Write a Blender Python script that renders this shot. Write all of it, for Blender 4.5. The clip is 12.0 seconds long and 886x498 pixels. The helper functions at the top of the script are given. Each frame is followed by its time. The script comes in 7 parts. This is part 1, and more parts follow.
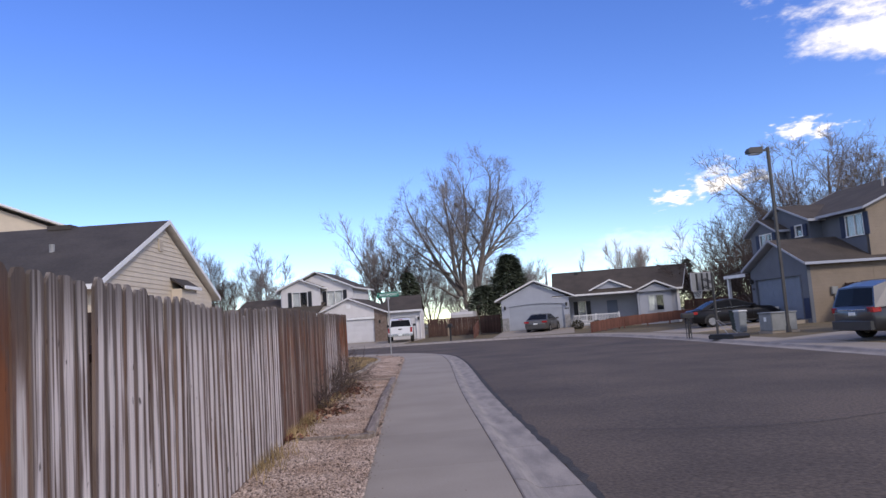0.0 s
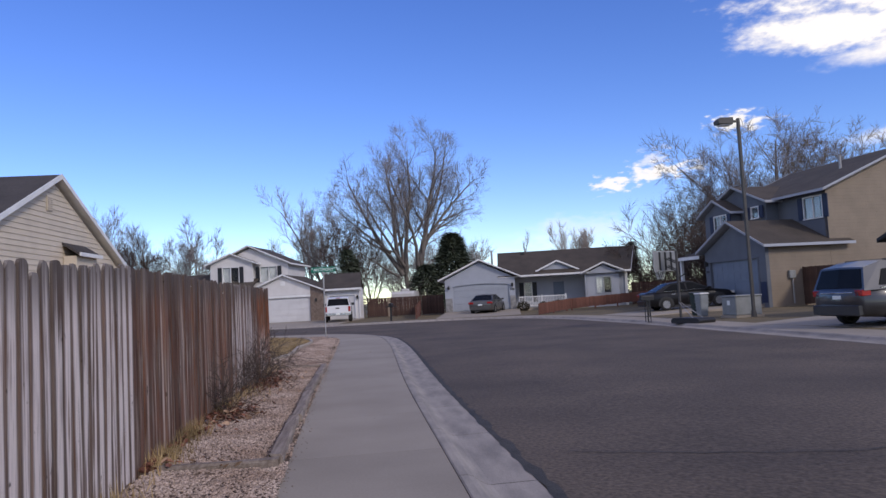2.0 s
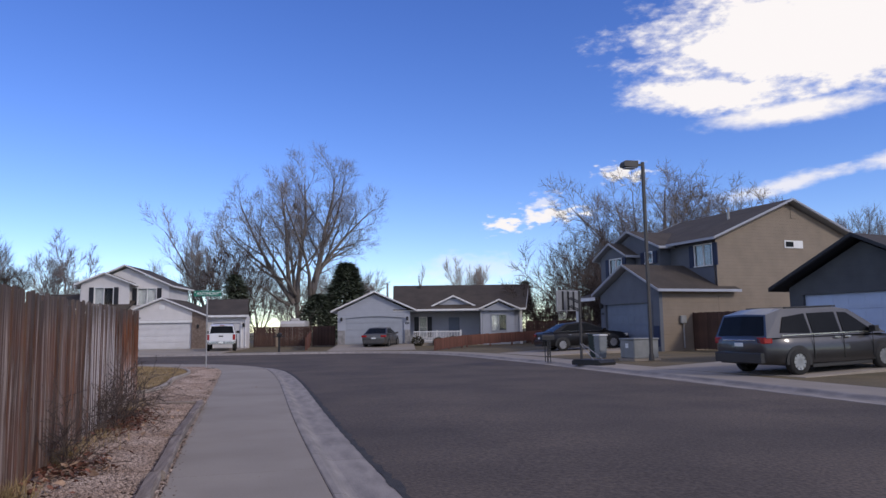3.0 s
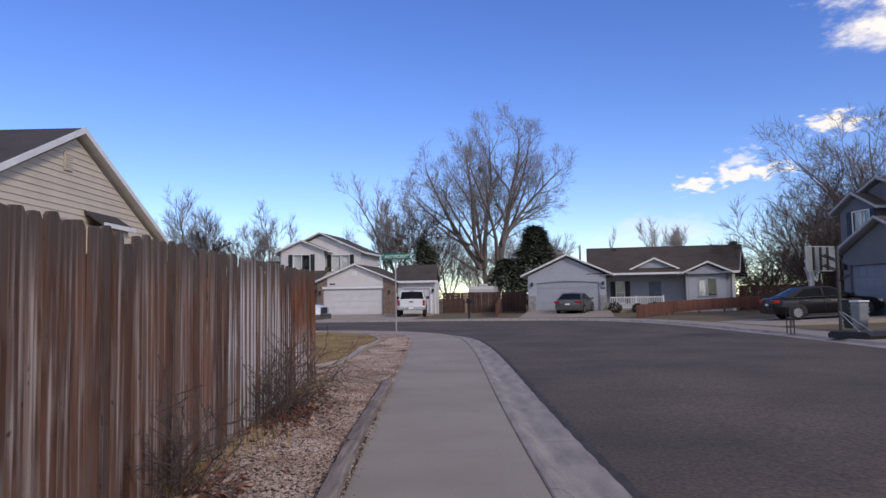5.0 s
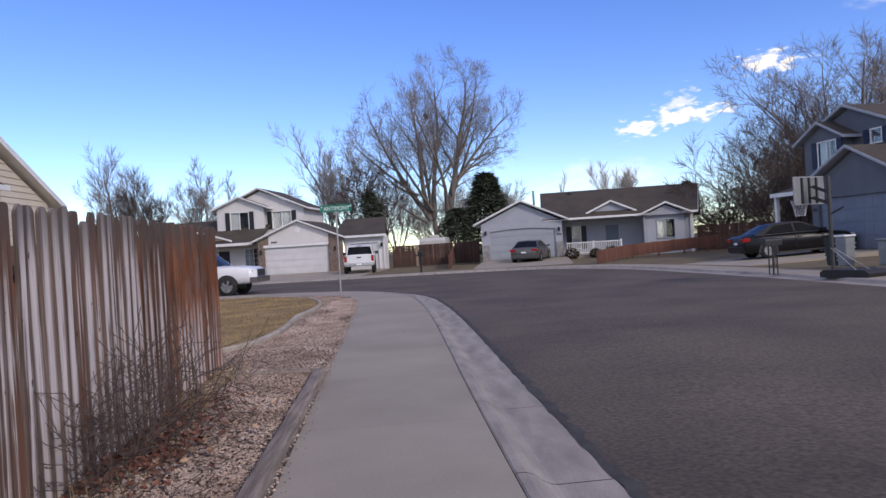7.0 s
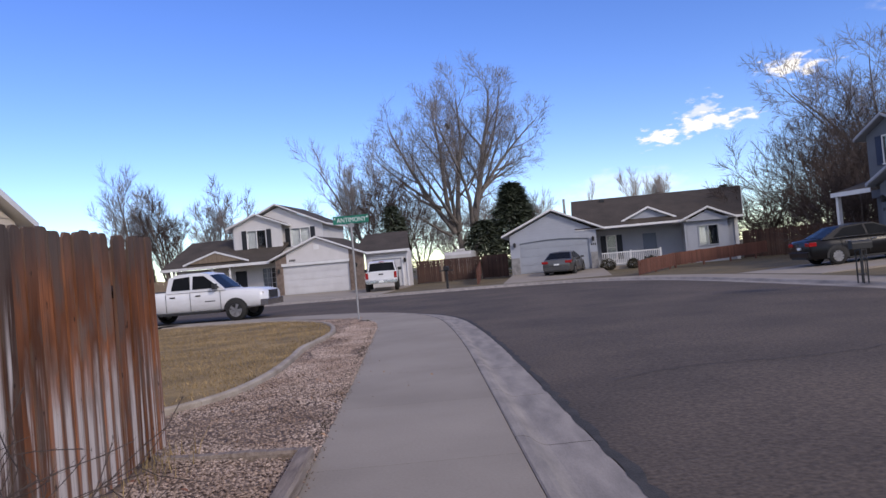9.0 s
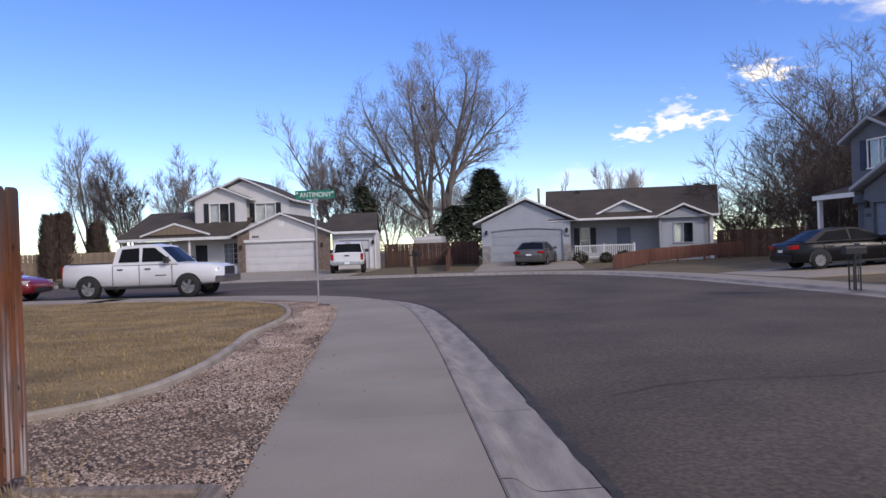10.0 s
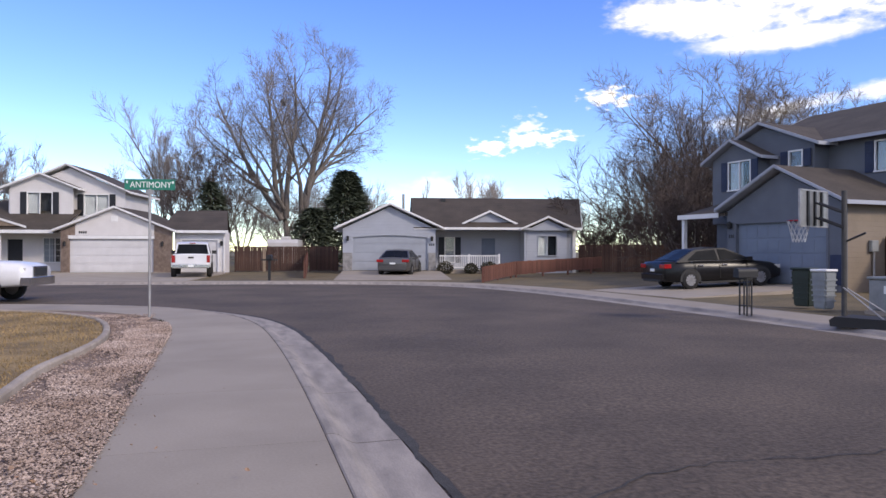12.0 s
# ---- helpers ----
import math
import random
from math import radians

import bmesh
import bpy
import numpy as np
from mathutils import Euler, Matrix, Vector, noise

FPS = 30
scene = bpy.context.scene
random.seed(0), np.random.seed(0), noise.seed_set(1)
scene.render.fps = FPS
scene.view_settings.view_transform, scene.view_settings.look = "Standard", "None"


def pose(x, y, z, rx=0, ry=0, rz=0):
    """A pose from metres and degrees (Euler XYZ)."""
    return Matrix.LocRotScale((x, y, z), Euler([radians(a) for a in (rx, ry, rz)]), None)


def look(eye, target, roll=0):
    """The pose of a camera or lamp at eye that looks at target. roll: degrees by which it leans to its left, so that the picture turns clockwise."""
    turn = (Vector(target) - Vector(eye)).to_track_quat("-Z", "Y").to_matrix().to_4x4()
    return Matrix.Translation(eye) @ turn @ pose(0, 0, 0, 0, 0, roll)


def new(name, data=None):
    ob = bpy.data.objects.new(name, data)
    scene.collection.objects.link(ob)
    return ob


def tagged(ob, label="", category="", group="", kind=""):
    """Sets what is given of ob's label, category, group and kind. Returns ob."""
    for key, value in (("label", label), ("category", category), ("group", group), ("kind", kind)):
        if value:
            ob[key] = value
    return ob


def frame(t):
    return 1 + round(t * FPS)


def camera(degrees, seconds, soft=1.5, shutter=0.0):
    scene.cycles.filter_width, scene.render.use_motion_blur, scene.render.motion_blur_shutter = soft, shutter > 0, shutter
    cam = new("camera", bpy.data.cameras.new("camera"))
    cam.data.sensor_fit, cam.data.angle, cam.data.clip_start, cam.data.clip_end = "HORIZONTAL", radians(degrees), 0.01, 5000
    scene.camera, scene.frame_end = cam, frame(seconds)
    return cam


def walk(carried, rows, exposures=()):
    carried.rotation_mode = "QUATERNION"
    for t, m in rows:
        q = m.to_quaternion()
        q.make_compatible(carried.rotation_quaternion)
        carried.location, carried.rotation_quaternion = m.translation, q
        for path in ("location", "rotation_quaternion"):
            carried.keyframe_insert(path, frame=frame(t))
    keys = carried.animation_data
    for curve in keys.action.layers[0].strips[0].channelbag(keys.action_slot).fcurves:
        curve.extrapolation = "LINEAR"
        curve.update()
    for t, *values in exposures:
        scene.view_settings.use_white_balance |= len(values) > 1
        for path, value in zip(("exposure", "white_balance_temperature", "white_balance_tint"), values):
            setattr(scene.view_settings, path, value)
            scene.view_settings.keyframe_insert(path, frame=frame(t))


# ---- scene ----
cam = camera(63.3, 12.0)
METRES, EYE, TILT, LEAN, TURN = 15.957, 1.5, 0.0, 0.0, -1.9
PATH = [
    (0, (0.405, -1.203, 1.417), (0.41, 0.787, 1.619), -4.0),
    (0.5, (0.363, -0.393, 1.381), (0.428, 1.598, 1.554), -1.6),
    (1, (0.313, 0.268, 1.374), (0.53, 2.255, 1.458), -2.6),
    (1.5, (0.352, 1.034, 1.368), (0.428, 3.03, 1.466), -0.5),
    (2, (0.345, 1.778, 1.347), (0.51, 3.767, 1.486), -3.1),
    (2.5, (0.363, 2.477, 1.345), (0.479, 4.466, 1.521), -0.1),
    (3, (0.259, 3.162, 1.356), (0.717, 5.096, 1.577), -0.9),
    (3.5, (0.233, 3.973, 1.386), (0.361, 5.955, 1.621), 1.3),
    (3.7, (0.23, 4.246, 1.396), (0.318, 6.225, 1.67), 0.4),
    (5.3, (0.042, 6.863, 1.328), (-0.042, 8.862, 1.343), 0.0),
    (5.5, (0.013, 7.17, 1.336), (-0.098, 9.165, 1.265), 1.4),
    (6, (-0.019, 7.889, 1.372), (0.13, 9.883, 1.313), -0.3),
    (6.5, (0.005, 8.578, 1.387), (-0.01, 10.578, 1.349), -2.1),
    (7, (0.071, 9.222, 1.381), (0.162, 11.22, 1.378), -3.5),
    (7.5, (0.112, 9.868, 1.39), (0.121, 11.868, 1.374), -4.4),
    (7.7, (0.119, 10.136, 1.386), (0.121, 12.135, 1.444), -4.9),
    (9.3, (0.017, 12.499, 1.367), (0.055, 14.499, 1.4), -4.6),
    (9.5, (0.032, 12.774, 1.353), (0.041, 14.774, 1.379), -2.9),
    (10, (0.022, 13.504, 1.351), (0.133, 15.501, 1.348), -2.0),
    (10.5, (0.027, 14.116, 1.403), (0.184, 16.11, 1.393), 0.6),
    (11, (-0.008, 14.716, 1.443), (0.579, 16.627, 1.373), -2.2),
    (11.5, (-0.03, 15.361, 1.45), (0.487, 17.292, 1.501), -0.4),
    (12, (-0.08, 16.032, 1.451), (0.429, 17.966, 1.457), 0.1),
]
walk(cam, [(t, look(eye, target, roll)) for t, eye, target, roll in PATH],
     exposures=[(0, 0.08, 6750, 13), (0.5, -0.17, 6550, 13), (1.5, -0.1, 6600, 13), (2.5, -0.24, 6550, 13), (3.7, -0.27, 6550, 13), (5.5, -0.12, 6900, 13), (6.8, 0.05, 6850, 13), (7.6, 0.0, 6800, 13), (9.5, -0.02, 6800, 13), (10.5, 0.08, 6850, 13), (11.3, 0.28, 6950, 13), (12.0, 0.38, 7000, 13)])
# ---------- world, sun, exposure ----------
SUN_AZ, SUN_EL = 142.0, 31.0      # degrees clockwise from +y, and above the horizon
world = bpy.data.worlds.new("sky")
scene.world = world
world.use_nodes = True
wt = world.node_tree
wt.nodes.clear()


def wnode(kind, **inputs):
    n = wt.nodes.new(kind)
    for k, v in inputs.items():
        n.inputs[int(k[1:])].default_value = v
    return n


def wmath(op, a, b=None):
    n = wt.nodes.new("ShaderNodeMath")
    n.operation = op
    for i, v in enumerate((a, b)):
        if v is None:
            continue
        if isinstance(v, (int, float)):
            n.inputs[i].default_value = v
        else:
            wt.links.new(v, n.inputs[i])
    return n.outputs[0]


sky = wt.nodes.new("ShaderNodeTexSky")
sky.sky_type = "NISHITA"
sky.sun_disc = False
sky.sun_elevation, sky.sun_rotation = radians(SUN_EL), radians(SUN_AZ)
sky.altitude, sky.air_density, sky.dust_density, sky.ozone_density = 800, 1.0, 0.0, 4.0
coord = wt.nodes.new("ShaderNodeTexCoord")
sep = wt.nodes.new("ShaderNodeSeparateXYZ")
wt.links.new(coord.outputs["Generated"], sep.inputs[0])
az = wmath("MULTIPLY", wmath("ARCTAN2", sep.outputs[0], sep.outputs[1]), 57.2958)
el = wmath("MULTIPLY", wmath("ARCSINE", sep.outputs[2]), 57.2958)
flat = wt.nodes.new("ShaderNodeCombineXYZ")
wt.links.new(az, flat.inputs[0])
wt.links.new(wmath("MULTIPLY", el, 2.2), flat.inputs[1])
puff = wnode("ShaderNodeTexNoise", _2=0.26, _3=7.0, _4=0.60)
wt.links.new(flat.outputs[0], puff.inputs["Vector"])
wisp = wnode("ShaderNodeTexNoise", _2=0.85, _3=7.0, _4=0.62)
wt.links.new(flat.outputs[0], wisp.inputs["Vector"])
fray = wmath("ADD", wmath("MULTIPLY", wmath("SUBTRACT", puff.outputs["Fac"], 0.5), 0.9), wmath("MULTIPLY", wmath("SUBTRACT", wisp.outputs["Fac"], 0.5), 0.28))
tuft, lint = wnode("ShaderNodeTexNoise", _2=1.1, _3=3.0, _4=0.5), wnode("ShaderNodeTexNoise", _2=0.55, _3=5.0, _4=0.55)
for n in (tuft, lint):
    wt.links.new(flat.outputs[0], n.inputs["Vector"])
fray_small = wmath("ADD", wmath("SUBTRACT", tuft.outputs["Fac"], 0.5), wmath("MULTIPLY", wmath("SUBTRACT", lint.outputs["Fac"], 0.5), 0.8))
# each cloud: azimuth, elevation, half width, half height, lean, density, raggedness
CLOUDS = [(43.0, 20.2, 17.0, 5.8, -0.02, 2.0, 1.15), (34.5, 17.0, 8.0, 1.9, -0.14, 1.7, 1.2), (40.0, 15.1, 8.0, 1.1, 0.03, 1.2, 0.9), (18.5, 8.15, 2.0, 0.75, 0.04, 1.5, 1.9), (22.0, 8.9, 3.2, 0.85, 0.06, 1.1, 2.2),
          (21.3, 9.8, 1.5, 1.0, 0.3, 0.6, 2.2), (27.8, 11.8, 2.5, 0.8, -0.08, 1.3, 1.9), (39.5, 10.0, 5.8, 0.75, 0.16, 0.8, 1.7), (47, 11.0, 4, 0.8, 0.1, 0.8, 1.5),
          (15.5, 4.6, 6, 1.8, 0.0, 0.35, 1.9), (75, 24, 18, 7, 0.0, 1.0, 1.5), (110, 17, 16, 5, 0.0, 0.9, 1.5)]
cover = None
for ca, ce, hw, hh, lean, dens, rag in CLOUDS:
    du = wmath("SUBTRACT", az, ca)
    dv = wmath("SUBTRACT", wmath("SUBTRACT", el, ce), wmath("MULTIPLY", du, lean))
    r2 = wmath("ADD", wmath("POWER", wmath("ABSOLUTE", wmath("DIVIDE", du, hw)), 2.0), wmath("POWER", wmath("ABSOLUTE", wmath("DIVIDE", dv, hh)), 2.0))
    body = wmath("ADD", wmath("SUBTRACT", 1.0, wmath("SQRT", r2)), wmath("MULTIPLY", wmath("ADD", fray, wmath("MULTIPLY", fray_small, 0.3)) if hw > 3.5 else fray_small, rag))
    ramp = wt.nodes.new("ShaderNodeMapRange")
    ramp.interpolation_type = "SMOOTHSTEP"
    ramp.inputs[1].default_value, ramp.inputs[2].default_value, ramp.inputs[4].default_value = 0.0, 0.9, dens
    wt.links.new(body, ramp.inputs[0])
    cover = ramp.outputs[0] if cover is None else wmath("MAXIMUM", cover, ramp.outputs[0])
# behind the camera and overhead the sky is mostly thin white cloud
veil_noise = wnode("ShaderNodeTexNoise", _2=2.2, _3=6.0, _4=0.6)
wt.links.new(coord.outputs["Generated"], veil_noise.inputs["Vector"])
ahead = wmath("ADD", wmath("MULTIPLY", sep.outputs[1], 0.93), wmath("ADD", wmath("MULTIPLY", sep.outputs[2], -0.10), wmath("MULTIPLY", sep.outputs[0], 0.12)))
veil = wt.nodes.new("ShaderNodeMapRange")
veil.interpolation_type = "SMOOTHSTEP"
veil.inputs[1].default_value, veil.inputs[2].default_value, veil.inputs[3].default_value, veil.inputs[4].default_value = -0.25, 0.5, 0.42, 0.0
wt.links.new(wmath("ADD", ahead, wmath("MULTIPLY", wmath("SUBTRACT", veil_noise.outputs["Fac"], 0.5), 0.5)), veil.inputs[0])
cover = wmath("MINIMUM", wmath("MAXIMUM", cover, veil.outputs[0]), 1.0)
sky_bg, cloud_bg, mix, out = (wt.nodes.new(k) for k in ("ShaderNodeBackground", "ShaderNodeBackground", "ShaderNodeMixShader", "ShaderNodeOutputWorld"))
SKY = 0.21
deep = wt.nodes.new("ShaderNodeHueSaturation")
deep.inputs["Saturation"].default_value, deep.inputs["Hue"].default_value = 1.20, 0.520
wt.links.new(sky.outputs[0], deep.inputs["Color"])
wt.links.new(deep.outputs[0], sky_bg.inputs[0])
sky_bg.inputs[1].default_value = SKY
cloud_bg.inputs[0].default_value, cloud_bg.inputs[1].default_value = (1.0, 0.98, 0.97, 1), 1.15
wt.links.new(cover, mix.inputs[0])
wt.links.new(sky_bg.outputs[0], mix.inputs[1])
wt.links.new(cloud_bg.outputs[0], mix.inputs[2])
wt.links.new(mix.outputs[0], out.inputs[0])

sun_data = bpy.data.lights.new("sun", "SUN")
sun_data.energy, sun_data.angle, sun_data.color = 1.8, radians(9.0), (1.0, 0.92, 0.81)
sun = new("sun", sun_data)
sun_to = Vector((math.sin(radians(SUN_AZ)) * math.cos(radians(SUN_EL)), math.cos(radians(SUN_AZ)) * math.cos(radians(SUN_EL)), math.sin(radians(SUN_EL))))
sun.matrix_world = look(sun_to * 100, (0, 0, 0))


# ---------- materials ----------
def mat(name, col, col2=None, rough=0.8, scale=3.0, fine=60.0, var=0.18, bump=0.15, metal=0.0, stretch=(1, 1, 1), per_object=0.0, per_island=0.0, spec=0.5, dist=0.01, coat=0.0):
    """Two scales of noise over a base colour, with fine relief."""
    m = bpy.data.materials.new(name)
    m.use_nodes = True
    nt = m.node_tree
    b = nt.nodes["Principled BSDF"]
    tc, mp = nt.nodes.new("ShaderNodeTexCoord"), nt.nodes.new("ShaderNodeMapping")
    mp.inputs["Scale"].default_value = stretch
    nt.links.new(tc.outputs["Object"], mp.inputs[0])
    big, small = nt.nodes.new("ShaderNodeTexNoise"), nt.nodes.new("ShaderNodeTexNoise")
    big.inputs["Scale"].default_value, big.inputs["Detail"].default_value = scale, 5
    small.inputs["Scale"].default_value, small.inputs["Detail"].default_value = fine, 3
    for n in (big, small):
        nt.links.new(mp.outputs[0], n.inputs["Vector"])
    two = nt.nodes.new("ShaderNodeMix")
    two.data_type = "RGBA"
    a = Vector(col)
    c2 = Vector(col2) if col2 else a * (1 - 2.2 * var)
    two.inputs[6].default_value, two.inputs[7].default_value = (*a, 1), (*c2, 1)
    wide = nt.nodes.new("ShaderNodeMapRange")
    wide.inputs[1].default_value, wide.inputs[2].default_value = 0.35, 0.68
    nt.links.new(big.outputs["Fac"], wide.inputs[0])
    nt.links.new(wide.outputs[0], two.inputs[0])
    hsv = nt.nodes.new("ShaderNodeHueSaturation")
    nt.links.new(two.outputs[2], hsv.inputs["Color"])
    val = nt.nodes.new("ShaderNodeMapRange")
    val.inputs[1].default_value, val.inputs[2].default_value = 0.25, 0.75
    val.inputs[3].default_value, val.inputs[4].default_value = 1 - var, 1 + var
    nt.links.new(small.outputs["Fac"], val.inputs[0])
    last = val.outputs[0]
    for amount, node, sock in ((per_object, "ShaderNodeObjectInfo", "Random"), (per_island, "ShaderNodeNewGeometry", "Random Per Island")):
        if amount:
            info, rng, mul = nt.nodes.new(node), nt.nodes.new("ShaderNodeMapRange"), nt.nodes.new("ShaderNodeMath")
            rng.inputs[3].default_value, rng.inputs[4].default_value = 1 - amount, 1 + amount
            mul.operation = "MULTIPLY"
            nt.links.new(info.outputs[sock], rng.inputs[0])
            nt.links.new(rng.outputs[0], mul.inputs[0])
            nt.links.new(last, mul.inputs[1])
            last = mul.outputs[0]
    nt.links.new(last, hsv.inputs["Value"])
    nt.links.new(hsv.outputs[0], b.inputs["Base Color"])
    b.inputs["Roughness"].default_value, b.inputs["Metallic"].default_value = rough, metal
    b.inputs["Specular IOR Level"].default_value = spec
    b.inputs["Coat Weight"].default_value = coat
    if bump:
        bp = nt.nodes.new("ShaderNodeBump")
        bp.inputs["Strength"].default_value, bp.inputs["Distance"].default_value = bump, dist
        nt.links.new(small.outputs["Fac"], bp.inputs["Height"])
        nt.links.new(bp.outputs[0], b.inputs["Normal"])
    return m


def ridged(m, period, axis=2, depth=0.012, strength=0.6):
    """Adds the relief of lapped boards or shingle courses to a material: a sawtooth along one axis."""
    nt = m.node_tree
    b = nt.nodes["Principled BSDF"]
    tc, sp, md, bp = (nt.nodes.new(k) for k in ("ShaderNodeTexCoord", "ShaderNodeSeparateXYZ", "ShaderNodeMath", "ShaderNodeBump"))
    md.operation = "MODULO"
    md.inputs[1].default_value = period
    add, inv = nt.nodes.new("ShaderNodeMath"), nt.nodes.new("ShaderNodeMath")
    add.inputs[1].default_value = 100 * period
    inv.operation = "SUBTRACT"
    inv.inputs[0].default_value = period
    nt.links.new(tc.outputs["Object"], sp.inputs[0])
    nt.links.new(sp.outputs[axis], add.inputs[0])
    nt.links.new(add.outputs[0], md.inputs[0])
    nt.links.new(md.outputs[0], inv.inputs[1])
    bp.inputs["Strength"].default_value, bp.inputs["Distance"].default_value = strength, depth / period
    nt.links.new(inv.outputs[0], bp.inputs["Height"])
    nt.links.new(bp.outputs[0], b.inputs["Normal"])
    return m


def fence_mat(name, brown, pale, lo, hi, below=9.0, rim=0.9):
    """Old fence wood: brown boards bleached in upright streaks, the ends grey."""
    m = bpy.data.materials.new(name)
    m.use_nodes = True
    nt = m.node_tree
    b = nt.nodes["Principled BSDF"]
    tc, info, sp = nt.nodes.new("ShaderNodeTexCoord"), nt.nodes.new("ShaderNodeObjectInfo"), nt.nodes.new("ShaderNodeSeparateXYZ")
    off = nt.nodes.new("ShaderNodeVectorMath")
    off.operation = "MULTIPLY_ADD"
    off.inputs[1].default_value = (1, 1, 1)
    mulr = nt.nodes.new("ShaderNodeMath")
    mulr.operation = "MULTIPLY"
    mulr.inputs[1].default_value = 37.0
    nt.links.new(info.outputs["Random"], mulr.inputs[0])
    nt.links.new(tc.outputs["Object"], off.inputs[0])
    nt.links.new(mulr.outputs[0], off.inputs[2])
    nt.links.new(tc.outputs["Object"], sp.inputs[0])

    def streak(sx, sz, detail):
        mp, n = nt.nodes.new("ShaderNodeMapping"), nt.nodes.new("ShaderNodeTexNoise")
        mp.inputs["Scale"].default_value = (sx, sx, sz)
        n.inputs["Scale"].default_value, n.inputs["Detail"].default_value = 1.0, detail
        nt.links.new(off.outputs[0], mp.inputs[0])
        nt.links.new(mp.outputs[0], n.inputs["Vector"])
        return n.outputs["Fac"]

    def mth(op, a, c):
        n = nt.nodes.new("ShaderNodeMath")
        n.operation = op
        for i, v in enumerate((a, c)):
            if isinstance(v, (int, float)):
                n.inputs[i].default_value = v
            else:
                nt.links.new(v, n.inputs[i])
        return n.outputs[0]

    def blend(fac, c1, c2):
        n = nt.nodes.new("ShaderNodeMix")
        n.data_type = "RGBA"
        for i, v in ((0, fac), (6, c1), (7, c2)):
            if isinstance(v, tuple):
                n.inputs[i].default_value = (*v, 1)
            else:
                nt.links.new(v, n.inputs[i])
        return n.outputs[2]

    def ramp(v, a, c):
        n = nt.nodes.new("ShaderNodeMapRange")
        n.interpolation_type = "SMOOTHSTEP"
        n.inputs[1].default_value, n.inputs[2].default_value = a, c
        nt.links.new(v, n.inputs[0])
        return n.outputs[0]

    wide, grain, patch = streak(27, 0.8, 4), streak(170, 3.0, 3), streak(5, 1.6, 3)
    # bleached amount: streaks plus a share of each board's own number
    bleach = mth("ADD", mth("MULTIPLY", wide, 0.75), mth("ADD", mth("MULTIPLY", patch, 0.35), mth("MULTIPLY", info.outputs["Random"], 0.12)))
    blotch, knot = streak(7, 2.6, 5), streak(14, 9.0, 2)
    col = blend(ramp(patch, 0.35, 0.65), brown, tuple(v * 0.5 for v in brown))
    col = blend(mth("MULTIPLY", ramp(blotch, 0.46, 0.66), 0.8), col, (0.16, 0.11, 0.085))
    tone = nt.nodes.new("ShaderNodeHueSaturation")
    share = nt.nodes.new("ShaderNodeMapRange")
    share.inputs[3].default_value, share.inputs[4].default_value = 0.7, 1.25
    nt.links.new(info.outputs["Random"], share.inputs[0])
    nt.links.new(share.outputs[0], tone.inputs["Value"])
    nt.links.new(col, tone.inputs["Color"])
    col = tone.outputs[0]
    # bleaching fades out towards both long edges of a board
    edge = ramp(mth("ADD", mth("ABSOLUTE", sp.outputs[0], 0.0), mth("MULTIPLY", mth("SUBTRACT", wide, 0.5), 0.10)), 0.028, 0.056)
    fresh = ramp(mth("ADD", sp.outputs[2], mth("MULTIPLY", blotch, 0.9)), below, below + 0.55)
    col = blend(mth("MULTIPLY", ramp(bleach, lo, hi), mth("MULTIPLY", mth("SUBTRACT", 1.0, fresh), mth("SUBTRACT", 1.0, mth("MULTIPLY", edge, rim)))), col, pale)
    # grey weathered tops
    col = blend(mth("MULTIPLY", ramp(sp.outputs[2], 1.18, 1.62), 0.75), col, (0.10, 0.085, 0.075))
    col = blend(mth("MULTIPLY", ramp(grain, 0.52, 0.75), 0.6), col, (0.035, 0.022, 0.016))
    col = blend(mth("MULTIPLY", ramp(knot, 0.70, 0.76), 0.8), col, (0.03, 0.018, 0.012))
    nt.links.new(col, b.inputs["Base Color"])
    b.inputs["Roughness"].default_value, b.inputs["Specular IOR Level"].default_value = 0.9, 0.2
    bp = nt.nodes.new("ShaderNodeBump")
    bp.inputs["Strength"].default_value, bp.inputs["Distance"].default_value = 0.7, 0.006
    nt.links.new(mth("ADD", grain, wide), bp.inputs["Height"])
    nt.links.new(bp.outputs[0], b.inputs["Normal"])
    return m


def glass_mat(name, tint=(0.8, 0.85, 0.88)):
    m = bpy.data.materials.new(name)
    m.use_nodes = True
    b = m.node_tree.nodes["Principled BSDF"]
    b.inputs["Base Color"].default_value = (*tint, 1)
    b.inputs["Roughness"].default_value, b.inputs["Transmission Weight"].default_value, b.inputs["IOR"].default_value = 0.02, 1.0, 1.45
    return m


